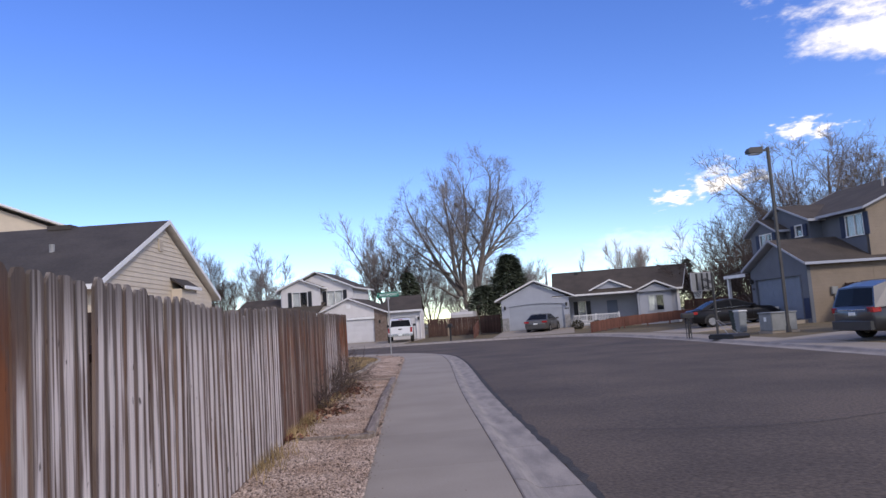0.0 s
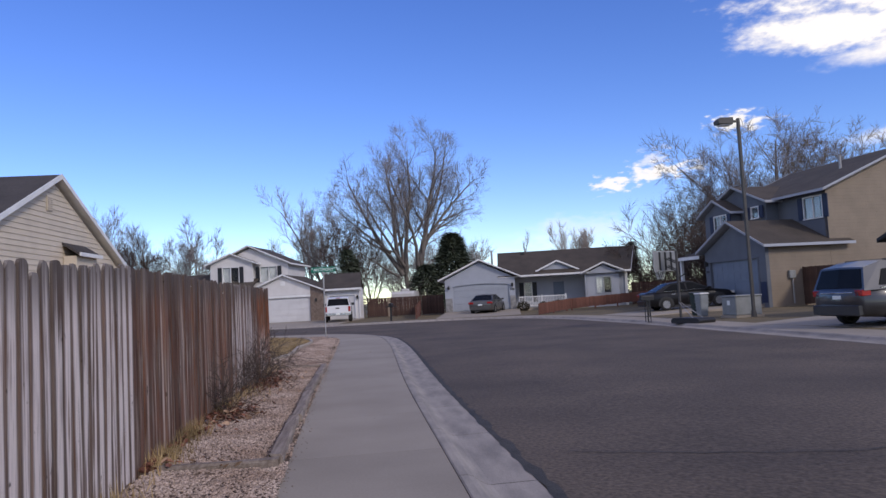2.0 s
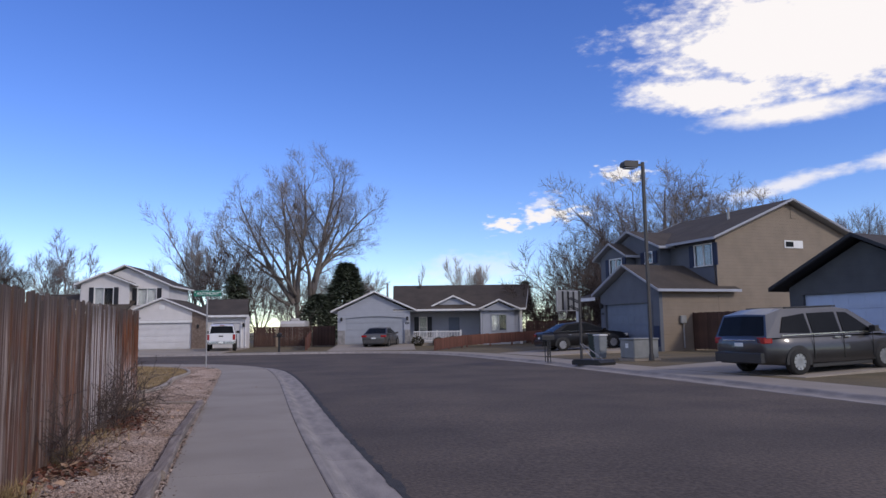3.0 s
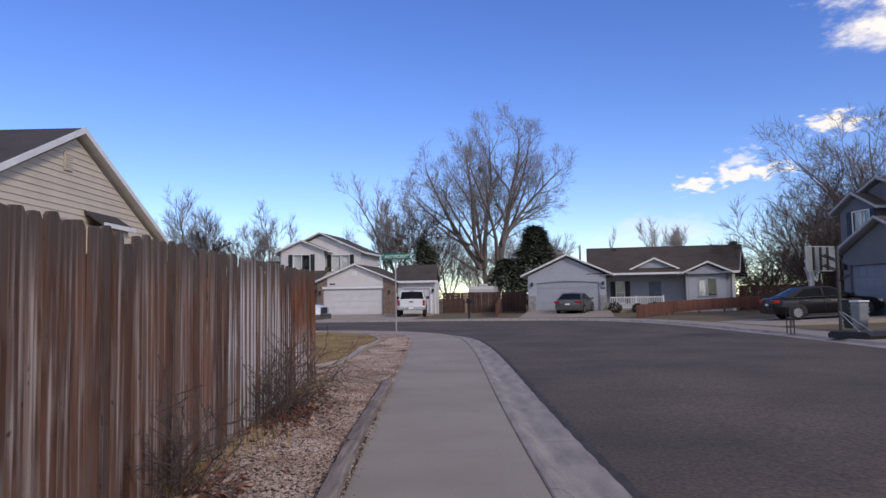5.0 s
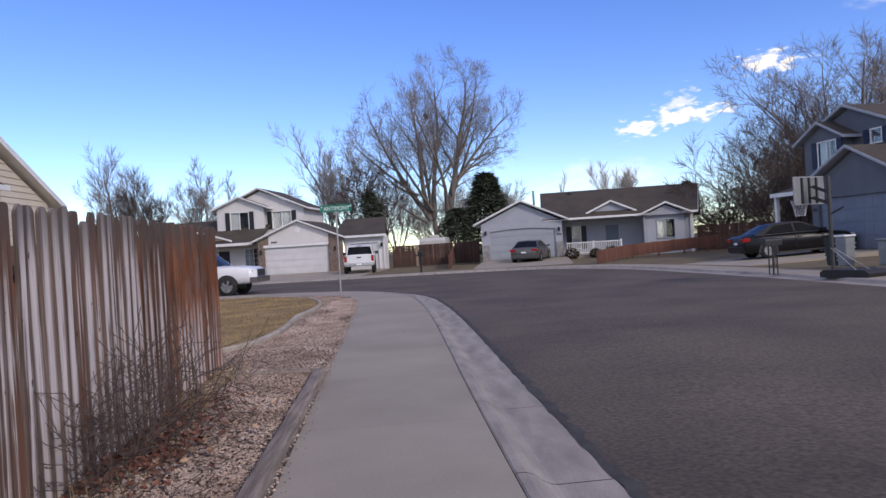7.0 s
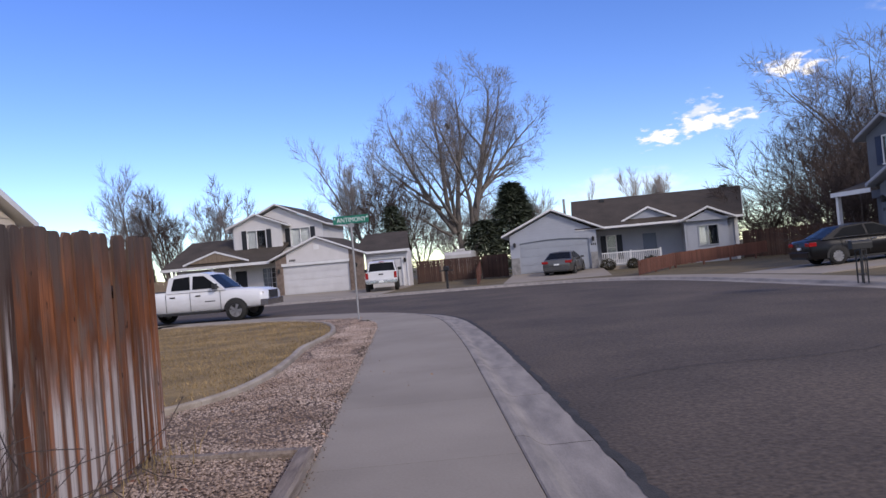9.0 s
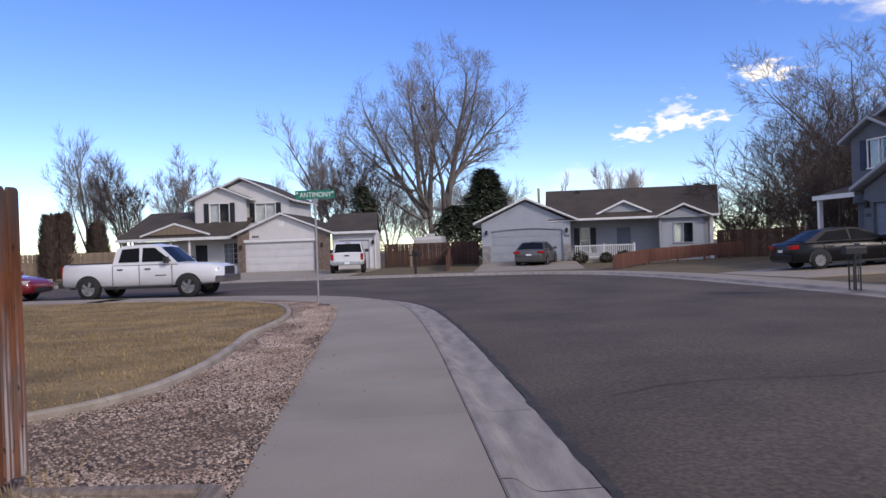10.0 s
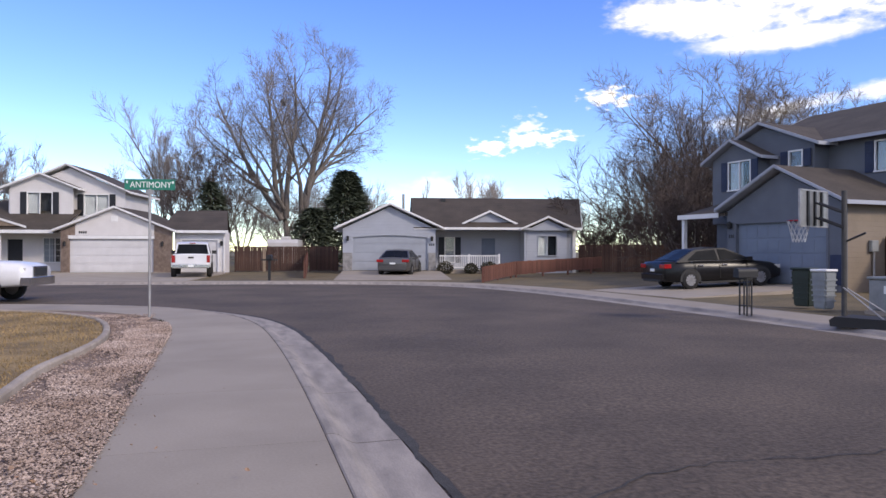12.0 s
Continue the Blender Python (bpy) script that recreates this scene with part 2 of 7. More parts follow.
M = dict(
    concrete=mat("concrete", (0.335, 0.287, 0.234), (0.28, 0.239, 0.194), 0.9, 0.8, 45, 0.07, 0.12, per_object=0.05),
    kerb=mat("kerb_concrete", (0.345, 0.300, 0.262), (0.215, 0.19, 0.17), 0.9, 2.4, 40, 0.1, 0.2, stretch=(2.2, 0.6, 1), per_object=0.04),
    asphalt=mat("asphalt", (0.113, 0.084, 0.062), (0.066, 0.049, 0.037), 0.92, 0.42, 24, 0.5, 0.6, dist=0.016),
    tar=mat("tar_edge", (0.035, 0.032, 0.03), (0.06, 0.055, 0.05), 0.9, 5, 70, 0.25, 0.6),
    soil=mat("soil", (0.25, 0.18, 0.138), (0.15, 0.105, 0.08), 0.95, 1.5, 40, 0.25, 0.6, dist=0.02),
    stone=mat("gravel_stone", (0.42, 0.325, 0.27), (0.27, 0.19, 0.145), 0.85, 1.6, 60, 0.15, 0.2, per_island=0.42),
    lawn=mat("dry_lawn", (0.34, 0.235, 0.105), (0.15, 0.105, 0.05), 0.95, 1.1, 35, 0.3, 0.8, dist=0.03),
    far_lawn=mat("winter_lawn", (0.17, 0.125, 0.065), (0.11, 0.09, 0.05), 0.95, 0.6, 20, 0.25, 0.7, dist=0.03),
    straw=mat("dry_grass", (0.40, 0.28, 0.135), (0.19, 0.135, 0.065), 0.9, 0.9, 30, 0.15, 0, per_island=0.3),
    leaf=mat("dead_leaf", (0.20, 0.075, 0.045), (0.13, 0.06, 0.04), 0.8, 6, 40, 0.2, 0.1, per_island=0.5),
    pale_leaf=mat("pale_dead_leaf", (0.36, 0.24, 0.16), (0.24, 0.14, 0.09), 0.8, 6, 40, 0.2, 0.1, per_island=0.4),
    timber=mat("weathered_timber", (0.30, 0.245, 0.205), (0.17, 0.13, 0.105), 0.9, 2, 30, 0.2, 0.5, stretch=(14, 1, 14), per_object=0.12),
    edging=mat("concrete_edging", (0.40, 0.34, 0.28), (0.28, 0.23, 0.18), 0.9, 3, 50, 0.12, 0.3, per_object=0.08),
    picket_pale=fence_mat("bleached_fence_wood", (0.15, 0.090, 0.066), (0.66, 0.57, 0.525), 0.46, 0.60),
    picket_brown=fence_mat("brown_fence_wood", (0.175, 0.085, 0.055), (0.46, 0.36, 0.30), 0.59, 0.80, rim=0.55),
    picket_orange=fence_mat("orange_fence_wood", (0.29, 0.105, 0.045), (0.60, 0.52, 0.47), 0.53, 0.64, 0.85),
    picket_mid=fence_mat("half_bleached_fence_wood", (0.18, 0.085, 0.052), (0.62, 0.54, 0.49), 0.53, 0.64, 1.35),
    rail=mat("fence_rail_wood", (0.15, 0.09, 0.06), (0.09, 0.055, 0.04), 0.9, 3, 40, 0.2, 0.4),
    far_fence=mat("brown_fence", (0.085, 0.045, 0.032), (0.055, 0.03, 0.024), 0.9, 2, 14, 0.25, 0.3, stretch=(9, 9, 1), per_object=0.25),
    red_fence=mat("red_cedar", (0.175, 0.075, 0.052), (0.12, 0.05, 0.038), 0.85, 2, 14, 0.2, 0.3, stretch=(9, 9, 1), per_object=0.2),
    beige_fence=mat("beige_fence_wood", (0.30, 0.23, 0.165), (0.21, 0.155, 0.11), 0.9, 2, 14, 0.2, 0.3, stretch=(9, 9, 1), per_object=0.15),
    white=mat("white_paint", (0.80, 0.79, 0.78), (0.70, 0.69, 0.68), 0.6, 2, 30, 0.04, 0.05),
    cream=mat("cream_siding_board", (0.62, 0.53, 0.42), (0.55, 0.47, 0.37), 0.7, 1.5, 40, 0.04, 0.08, per_object=0.03),
    tan=ridged(mat("tan_siding", (0.25, 0.198, 0.148), (0.215, 0.17, 0.127), 0.75, 1.2, 30, 0.05, 0), 0.18),
    # siding of the shaded front: the sky's blue is worked into its colour
    shade_blue=ridged(mat("shade_blue_siding", (0.125, 0.138, 0.165), (0.106, 0.117, 0.14), 0.75, 1.2, 30, 0.05, 0), 0.18),
    pale_blue=ridged(mat("pale_blue_grey_siding", (0.38, 0.40, 0.45), (0.345, 0.362, 0.41), 0.75, 1.2, 30, 0.04, 0), 0.18),
    white_siding=ridged(mat("white_siding", (0.70, 0.67, 0.655), (0.64, 0.61, 0.59), 0.7, 1.2, 30, 0.04, 0), 0.18),
    white_wall=mat("white_stucco", (0.72, 0.69, 0.68), (0.65, 0.62, 0.61), 0.8, 1.2, 60, 0.05, 0.1),
    # this grey carries the blue of skylit shade too
    grey_door=mat("grey_blue_door", (0.17, 0.205, 0.265), (0.15, 0.18, 0.235), 0.6, 1.5, 30, 0.04, 0.05),
    pale_door=mat("pale_door", (0.345, 0.365, 0.41), (0.31, 0.33, 0.37), 0.6, 1.5, 30, 0.04, 0.05),
    white_door=mat("white_garage_door", (0.66, 0.645, 0.645), (0.60, 0.585, 0.585), 0.55, 1.5, 30, 0.03, 0.05),
    # a white door, with the blue of skylit shade put into its colour
    skylit_door=mat("skylit_shade_door", (0.40, 0.50, 0.68), (0.36, 0.45, 0.62), 0.6, 1.5, 30, 0.03, 0.05),
    dark_house=ridged(mat("dark_slate_siding", (0.075, 0.085, 0.095), (0.055, 0.06, 0.07), 0.8, 1.2, 30, 0.06, 0), 0.18),
    brick=mat("brown_brick", (0.27, 0.205, 0.165), (0.18, 0.13, 0.105), 0.85, 6, 40, 0.2, 0.3),
    fieldstone=mat("grey_fieldstone", (0.34, 0.33, 0.32), (0.22, 0.21, 0.21), 0.85, 5, 30, 0.2, 0.4),
    shingle=ridged(mat("brown_shingles", (0.074, 0.058, 0.045), (0.052, 0.041, 0.032), 0.95, 1.0, 12, 0.18, 0), 0.15, 2, 0.02, 0.8),
    dark_shingle=ridged(mat("dark_shingles", (0.065, 0.055, 0.05), (0.045, 0.038, 0.035), 0.95, 1.0, 12, 0.18, 0), 0.15, 2, 0.02, 0.8),
    shutter=mat("black_shutter", (0.02, 0.022, 0.028), (0.015, 0.016, 0.02), 0.6, 3, 30, 0.1, 0.1),
    blue_shutter=mat("navy_shutter", (0.02, 0.03, 0.075), (0.015, 0.022, 0.055), 0.6, 3, 30, 0.1, 0.1),
    glass=glass_mat("window_glass"),
    blind=mat("window_blind", (0.55, 0.56, 0.58), (0.40, 0.41, 0.43), 0.8, 1.2, 20, 0.06, 0),
    room=mat("unlit_room_dark", (0.05, 0.05, 0.055), (0.03, 0.03, 0.035), 0.9, 1, 10, 0.1, 0),
    bark=mat("grey_bark", (0.215, 0.185, 0.165), (0.135, 0.115, 0.10), 0.95, 2, 14, 0.25, 0.6, stretch=(3, 3, 0.6), dist=0.05),
    twig=mat("bare_twigs", (0.27, 0.245, 0.24), (0.19, 0.17, 0.165), 0.95, 1, 8, 0.15, 0, per_island=0.25),
    dark_twig=mat("dark_twigs", (0.105, 0.078, 0.067), (0.068, 0.05, 0.043), 0.95, 1, 8, 0.15, 0, per_island=0.25),
    gold_twig=mat("golden_twigs", (0.24, 0.17, 0.09), (0.17, 0.12, 0.07), 0.95, 1, 8, 0.15, 0, per_island=0.25),
    pale_twig=mat("pale_twigs", (0.37, 0.32, 0.29), (0.28, 0.24, 0.215), 0.95, 1, 8, 0.15, 0, per_island=0.25),
    needle=mat("needles", (0.105, 0.125, 0.078), (0.07, 0.088, 0.055), 0.85, 0.8, 8, 0.2, 0, per_island=0.35),
    brown_needle=mat("brown_needles", (0.125, 0.085, 0.065), (0.085, 0.06, 0.046), 0.9, 0.8, 8, 0.2, 0, per_island=0.3),
    galv=mat("galvanised_steel", (0.42, 0.41, 0.41), (0.32, 0.31, 0.31), 0.5, 3, 40, 0.08, 0.05, metal=0.7),
    pole=mat("dark_steel_pole", (0.075, 0.072, 0.07), (0.055, 0.052, 0.05), 0.6, 3, 40, 0.1, 0.05, metal=0.3),
    black=mat("black_metal", (0.02, 0.02, 0.021), (0.014, 0.014, 0.015), 0.5, 3, 40, 0.1, 0.05),
    black_plastic=mat("black_plastic", (0.022, 0.022, 0.023), (0.016, 0.016, 0.016), 0.6, 3, 40, 0.12, 0.1),
    sign=mat("green_sign_sheet", (0.012, 0.20, 0.135), (0.010, 0.17, 0.115), 0.45, 2, 30, 0.05, 0),
    letter=mat("white_lettering", (0.82, 0.84, 0.82), (0.74, 0.76, 0.74), 0.5, 4, 30, 0.04, 0),
    rubber=mat("tyre_rubber", (0.018, 0.018, 0.018), (0.028, 0.026, 0.024), 0.85, 6, 60, 0.15, 0.2),
    alloy=mat("alloy_wheel", (0.52, 0.52, 0.53), (0.40, 0.40, 0.41), 0.35, 5, 40, 0.05, 0, metal=0.8),
    car_white=mat("white_car_paint", (0.74, 0.74, 0.75), (0.68, 0.67, 0.67), 0.3, 1.2, 30, 0.03, 0, coat=0.6),
    car_black=mat("black_car_paint", (0.008, 0.008, 0.009), (0.012, 0.011, 0.012), 0.28, 1.2, 30, 0.08, 0, spec=0.3),
    car_grey=mat("grey_car_paint", (0.12, 0.117, 0.113), (0.10, 0.096, 0.092), 0.35, 1.2, 30, 0.05, 0, metal=0.5, coat=0.6),
    car_van=mat("dark_grey_van_paint", (0.055, 0.054, 0.057), (0.045, 0.044, 0.047), 0.35, 1.2, 30, 0.05, 0, metal=0.5, coat=0.6),
    car_red=mat("red_car_paint", (0.22, 0.012, 0.02), (0.17, 0.01, 0.016), 0.3, 1.2, 30, 0.05, 0, coat=0.7),
    car_glass=mat("tinted_car_glass", (0.008, 0.009, 0.010), (0.013, 0.014, 0.016), 0.25, 1, 10, 0.05, 0, spec=0.08),
    chrome=mat("chrome", (0.72, 0.72, 0.73), (0.6, 0.6, 0.61), 0.2, 4, 30, 0.04, 0, metal=1.0),
    trim=mat("black_car_trim", (0.02, 0.02, 0.02), (0.03, 0.03, 0.03), 0.6, 4, 30, 0.1, 0.05),
    tail=mat("red_lens", (0.38, 0.012, 0.014), (0.28, 0.01, 0.012), 0.2, 8, 30, 0.08, 0, coat=0.5),
    lens=mat("clear_lens", (0.62, 0.60, 0.56), (0.45, 0.44, 0.42), 0.15, 8, 30, 0.06, 0, coat=0.6),
    bin_green=mat("green_bin_plastic", (0.02, 0.034, 0.027), (0.015, 0.026, 0.02), 0.55, 3, 30, 0.1, 0.05),
    bin_grey=mat("grey_bin_plastic", (0.24, 0.26, 0.27), (0.19, 0.205, 0.215), 0.55, 3, 30, 0.08, 0.05),
    box_grey=mat("grey_utility_box", (0.26, 0.27, 0.27), (0.20, 0.21, 0.21), 0.6, 3, 30, 0.08, 0.05),
    board=mat("scratched_acrylic", (0.24, 0.245, 0.25), (0.18, 0.185, 0.19), 0.3, 4, 30, 0.08, 0),
    net=mat("white_net", (0.60, 0.60, 0.60), (0.5, 0.5, 0.5), 0.8, 8, 40, 0.05, 0),
    trailer=mat("white_trailer_skin", (0.55, 0.53, 0.51), (0.46, 0.44, 0.42), 0.5, 1, 20, 0.05, 0.05),
    shrub=mat("green_brown_shrub", (0.055, 0.05, 0.03), (0.035, 0.03, 0.02), 0.9, 2, 20, 0.2, 0, per_island=0.35),
    dish=mat("grey_dish", (0.30, 0.30, 0.30), (0.24, 0.24, 0.24), 0.6, 3, 30, 0.05, 0),
)


# ---------- building blocks ----------
def mesh_of(name, bm, material, smooth=False):
    me = bpy.data.meshes.new(name)
    bmesh.ops.recalc_face_normals(bm, faces=bm.faces)
    bm.to_mesh(me)
    bm.free()
    me.materials.append(material)
    if smooth:
        me.shade_smooth()
    return me


def part(name, bm, material, parent, label="", smooth=False):
    """One mesh under a thing, in the thing's own coordinates."""
    ob = new(name, mesh_of(name, bm, material, smooth))
    ob.parent = parent
    if label:
        ob["label"] = label
    return ob


def thing(name, m, label, category, group="", kind=""):
    ob = new(name)
    ob.empty_display_size = 0.2
    ob.matrix_world = m
    return tagged(ob, label, category, group, kind)


def solid(name, bm, material, label, category, group="", kind="", m=None, smooth=False):
    """A thing that is one mesh."""
    ob = new(name, mesh_of(name, bm, material, smooth))
    if m is not None:
        ob.matrix_world = m
    return tagged(ob, label, category, group, kind)


def box(bm, x0, x1, y0, y1, z0, z1, bevel=0.0):
    made = bmesh.ops.create_cube(bm, size=1.0, matrix=Matrix.LocRotScale(((x0 + x1) / 2, (y0 + y1) / 2, (z0 + z1) / 2), None, (abs(x1 - x0), abs(y1 - y0), abs(z1 - z0))))
    if bevel:
        edges = list({e for v in made["verts"] for e in v.link_edges})
        bmesh.ops.bevel(bm, geom=edges, offset=bevel, segments=1, affect="EDGES")
    return bm


def B(*a, **k):
    return box(bmesh.new(), *a, **k)


def extrude(bm, poly, a, b, axis):
    """A polygon pushed from a to b. axis y: poly in (x, z); axis x: poly in (y, z); axis z: poly in (x, y)."""
    put = {"y": lambda p, t: (p[0], t, p[1]), "x": lambda p, t: (t, p[0], p[1]), "z": lambda p, t: (p[0], p[1], t)}[axis]
    lo, hi = ([bm.verts.new(put(p, t)) for p in poly] for t in (a, b))
    n = len(poly)
    bm.faces.new(lo), bm.faces.new(hi[::-1])
    for i in range(n):
        bm.faces.new((lo[i], lo[(i + 1) % n], hi[(i + 1) % n], hi[i]))
    return bm


def rod(bm, p, q, r, r2=None, n=10):
    """A straight round bar from p to q."""
    p, q = Vector(p), Vector(q)
    d = q - p
    m = Matrix.Translation((p + q) / 2) @ d.to_track_quat("Z", "Y").to_matrix().to_4x4()
    bmesh.ops.create_cone(bm, cap_ends=True, segments=n, radius1=r, radius2=r if r2 is None else r2, depth=d.length, matrix=m)
    return bm


def slab(bm, corners, t):
    """A sloping sheet with thickness t downwards from its four corners."""
    top = [bm.verts.new(c) for c in corners]
    low = [bm.verts.new((c[0], c[1], c[2] - t)) for c in corners]
    n = len(corners)
    bm.faces.new(top), bm.faces.new(low[::-1])
    for i in range(n):
        bm.faces.new((top[i], low[i], low[(i + 1) % n], top[(i + 1) % n]))
    return bm


def raw(name, verts, faces, material, smooth=False):
    me = bpy.data.meshes.new(name)
    me.from_pydata(verts, [], faces)
    me.materials.append(material)
    if smooth:
        me.shade_smooth()
    return me


def smooth_line(points, step):
    """A Catmull-Rom line through points, sampled about every step metres."""
    p = [Vector((*q, 0)) for q in points]
    p = [2 * p[0] - p[1], *p, 2 * p[-1] - p[-2]]
    line = []
    for a, b, c, d in zip(p, p[1:], p[2:], p[3:]):
        n = max(2, int((c - b).length / step))
        for i in range(n):
            t = i / n
            line.append(0.5 * (2 * b + (c - a) * t + (2 * a - 5 * b + 4 * c - d) * t * t + (3 * b - a - 3 * c + d) * t ** 3))
    line.append(p[-2])
    return line


def resample(line, n):
    d = [0.0]
    for a, b in zip(line, line[1:]):
        d.append(d[-1] + (b - a).length)
    ts = np.linspace(0, d[-1], n)
    return [Vector((float(np.interp(t, d, [q.x for q in line])), float(np.interp(t, d, [q.y for q in line])), 0)) for t in ts]


def offset(line, by):
    """The line moved to its right by a distance."""
    out_line = []
    for i, q in enumerate(line):
        d = (line[min(i + 1, len(line) - 1)] - line[max(i - 1, 0)]).normalized()
        out_line.append(q + Vector((d.y, -d.x, 0)) * by)
    return out_line


def sheet(name, rows, material):
    """A mesh through rows of points that all have the same length."""
    n = len(rows[0])
    verts = [tuple(q) for r in rows for q in r]
    faces = [(j * n + i, j * n + i + 1, (j + 1) * n + i + 1, (j + 1) * n + i) for j in range(len(rows) - 1) for i in range(n - 1)]
    me = raw(name, verts, faces, material)
    bm = bmesh.new()
    bm.from_mesh(me)
    bmesh.ops.recalc_face_normals(bm, faces=bm.faces)
    if sum(f.normal.z for f in bm.faces) < 0:
        bmesh.ops.reverse_faces(bm, faces=bm.faces)
    bm.to_mesh(me)
    bm.free()
    return me


def at_z(line, z):
    return [(q.x, q.y, z) for q in line]


# ---------- ground, road, kerbs ----------
bm = bmesh.new()
bmesh.ops.create_grid(bm, x_segments=8, y_segments=8, size=1500, matrix=Matrix.Translation((0, 0, -0.25)))
solid("ground", bm, M["far_lawn"], "dry winter ground reaching the horizon", "ground", kind="structure")

NEAR = smooth_line([(3.2, -60), (1.4, -8), (1.0, 2), (0.88, 6), (0.66, 12), (0.56, 16), (0.50, 20), (0.42, 24), (0.24, 28), (-0.06, 31), (-0.75, 33.3), (-2.3, 35.6), (-5, 37.2), (-9, 38.2), (-14, 39.1), (-60, 46.5)], 0.5)
WALK_IN = smooth_line([(1.6, -60), (0.05, -8), (-0.33, 3), (-0.46, 6), (-0.76, 12), (-0.97, 17), (-1.14, 21.3), (-1.36, 26.5), (-1.62, 30.6), (-2.35, 33.0), (-4, 34.9), (-6.5, 35.9), (-10, 36.7), (-14, 37.5), (-60, 44.9)], 0.5)
FAR = smooth_line([(12.6, -60), (11.4, 0), (11.2, 14), (11.15, 24), (11.1, 31), (10.8, 37), (10.2, 42), (8.7, 46.2), (5.6, 49.0), (1.0, 50.4), (-5, 51.3), (-12, 52.3), (-60, 59.5)], 0.5)


def fit_rows(a, b, n):
    return resample(a, n), resample(b, n)


near_edge, far_edge = fit_rows(offset(NEAR, 0.595), offset(FAR, -0.595), 160)
cross = [[a.lerp(b, k / 6) for a, b in zip(near_edge, far_edge)] for k in range(7)]
road = new("road", sheet("road", [[(q.x, q.y, -0.085 + 0.04 * math.sin(math.pi * k / 6)) for q in r] for k, r in enumerate(cross)], M["asphalt"]))
tagged(road, "worn dark grey asphalt street that bends away", "road", kind="structure")


def jagged(name, line, w0, w1, z, material, parent, seed, label=""):
    """A narrow strip with ragged edges lying on the road."""
    rnd = random.Random(seed)
    a = [Vector((q.x, q.y, z)) for q in offset(line, 0)]
    b = [Vector((q.x, q.y, z)) for q in offset(line, 1)]
    r0 = [p.lerp(q, w0 + rnd.uniform(-0.02, 0.02)) for p, q in zip(a, b)]
    r1 = [p.lerp(q, w1 + rnd.uniform(-0.03, 0.05)) for p, q in zip(a, b)]
    ob = new(name, sheet(name, [r0, r1], material))
    ob.parent = parent
    if label:
        ob["label"] = label
    return ob


dense_near = [q for q in resample(NEAR, 900) if -12 < q.y < 36 and q.x > -3]
jagged("tar_edge", dense_near, 0.605, 0.68, -0.0745, M["tar"], road, 3, "crumbled dark edge of the asphalt")
rnd = random.Random(8)
for pts in ([(1.9, 20.0), (2.3, 20.3), (2.8, 20.45), (3.3, 20.5), (4.5, 20.4), (6.0, 20.9)], [(1.9, 8.2), (4.4, 7.4), (7.1, 8.1), (10.5, 7.2)]):
    line = smooth_line(pts, 0.12)
    line = [q + Vector((rnd.uniform(-0.035, 0.035), rnd.uniform(-0.035, 0.035), 0)) for q in line]
    ob = new("crack", sheet("crack", [[(q.x, q.y, -0.04 if 3.5 < q.x < 8.5 else -0.058) for q in offset(line, o)] for o in (-0.007, 0.009)], M["tar"]))
    ob.parent = road

# kerb with a rolled face and gutter pan, cast in lengths
KERB = [(-0.0, 0.0), (0.012, 0.008), (0.07, 0.006), (0.115, -0.010), (0.165, -0.050), (0.21, -0.074), (0.25, -0.083), (0.605, -0.078), (0.615, -0.16)]


def kerb_run(name, line, side, length, keep, label):
    kerb = thing(name, Matrix(), label, "kerb", kind="structure")
    line = [q for q in line if q.y > -13.6]
    n = max(3, round(sum((b - a).length for a, b in zip(line, line[1:])) / length))
    stops = resample(line, n * 6 + 1)
    for i in range(n):
        seg = stops[i * 6:i * 6 + 7]
        if not keep(seg[3]):
            continue
        d0, d1 = (seg[1] - seg[0]).normalized(), (seg[-1] - seg[-2]).normalized()
        seg = [seg[0] + d0 * 0.006, *seg[1:-1], seg[-1] - d1 * 0.006]
        ext = [stops[max(i * 6 - 1, 0)], *seg, stops[min(i * 6 + 7, n * 6)]]
        rows = [[(q.x, q.y, z) for q in offset(ext, side * o)[1:-1]] for o, z in [(0.0, -0.16)] + KERB]
        ob = new("kerb_section", sheet("kerb_section", rows, M["kerb"]))
        ob.parent = kerb
    return kerb


kerb_run("kerb_near", NEAR, 1, 2.05, lambda q: q.y > -14 and q.x > -45, "pale rolled concrete kerb and gutter beside the footpath")
kerb_run("kerb_far", FAR, -1, 3.05, lambda q: q.y > -14 and q.x > -45, "pale rolled concrete kerb across the street")


def slabs(name, a, b, count, keep, z, label):
    """A footpath of cast slabs between two lines."""
    walkway = thing(name, Matrix(), label, "footpath", kind="structure")
    ra, dense = resample(a, count * 3 + 1), resample(b, 4000)
    rb = [min(dense, key=lambda p: (p - q).length_squared) for q in ra]
    for i in range(count):
        pa, pb = ra[i * 3:i * 3 + 4], rb[i * 3:i * 3 + 4]
        if not keep(pa[1]):
            continue
        d = (pa[-1] - pa[0]).normalized() * 0.0016
        pa[0], pb[0], pa[-1], pb[-1] = pa[0] + d, pb[0] + d, pa[-1] - d, pb[-1] - d
        rows = [at_z(pa, z - 0.12), at_z(pa, z - 0.004), [(*p.lerp(q, 0.004).xy, z) for p, q in zip(pa, pb)], [(*p.lerp(q, 0.996).xy, z) for p, q in zip(pa, pb)], at_z(pb, z - 0.004), at_z(pb, z - 0.12)]
        ob = new("paving_slab", sheet("paving_slab", rows, M["concrete"]))
        ob.parent = walkway
    return walkway


slabs("pavement_near", WALK_IN, offset(NEAR, -0.006), 70, lambda q: q.y > -14 and q.x > -45, 0.0, "smooth pale concrete footpath beside the kerb")
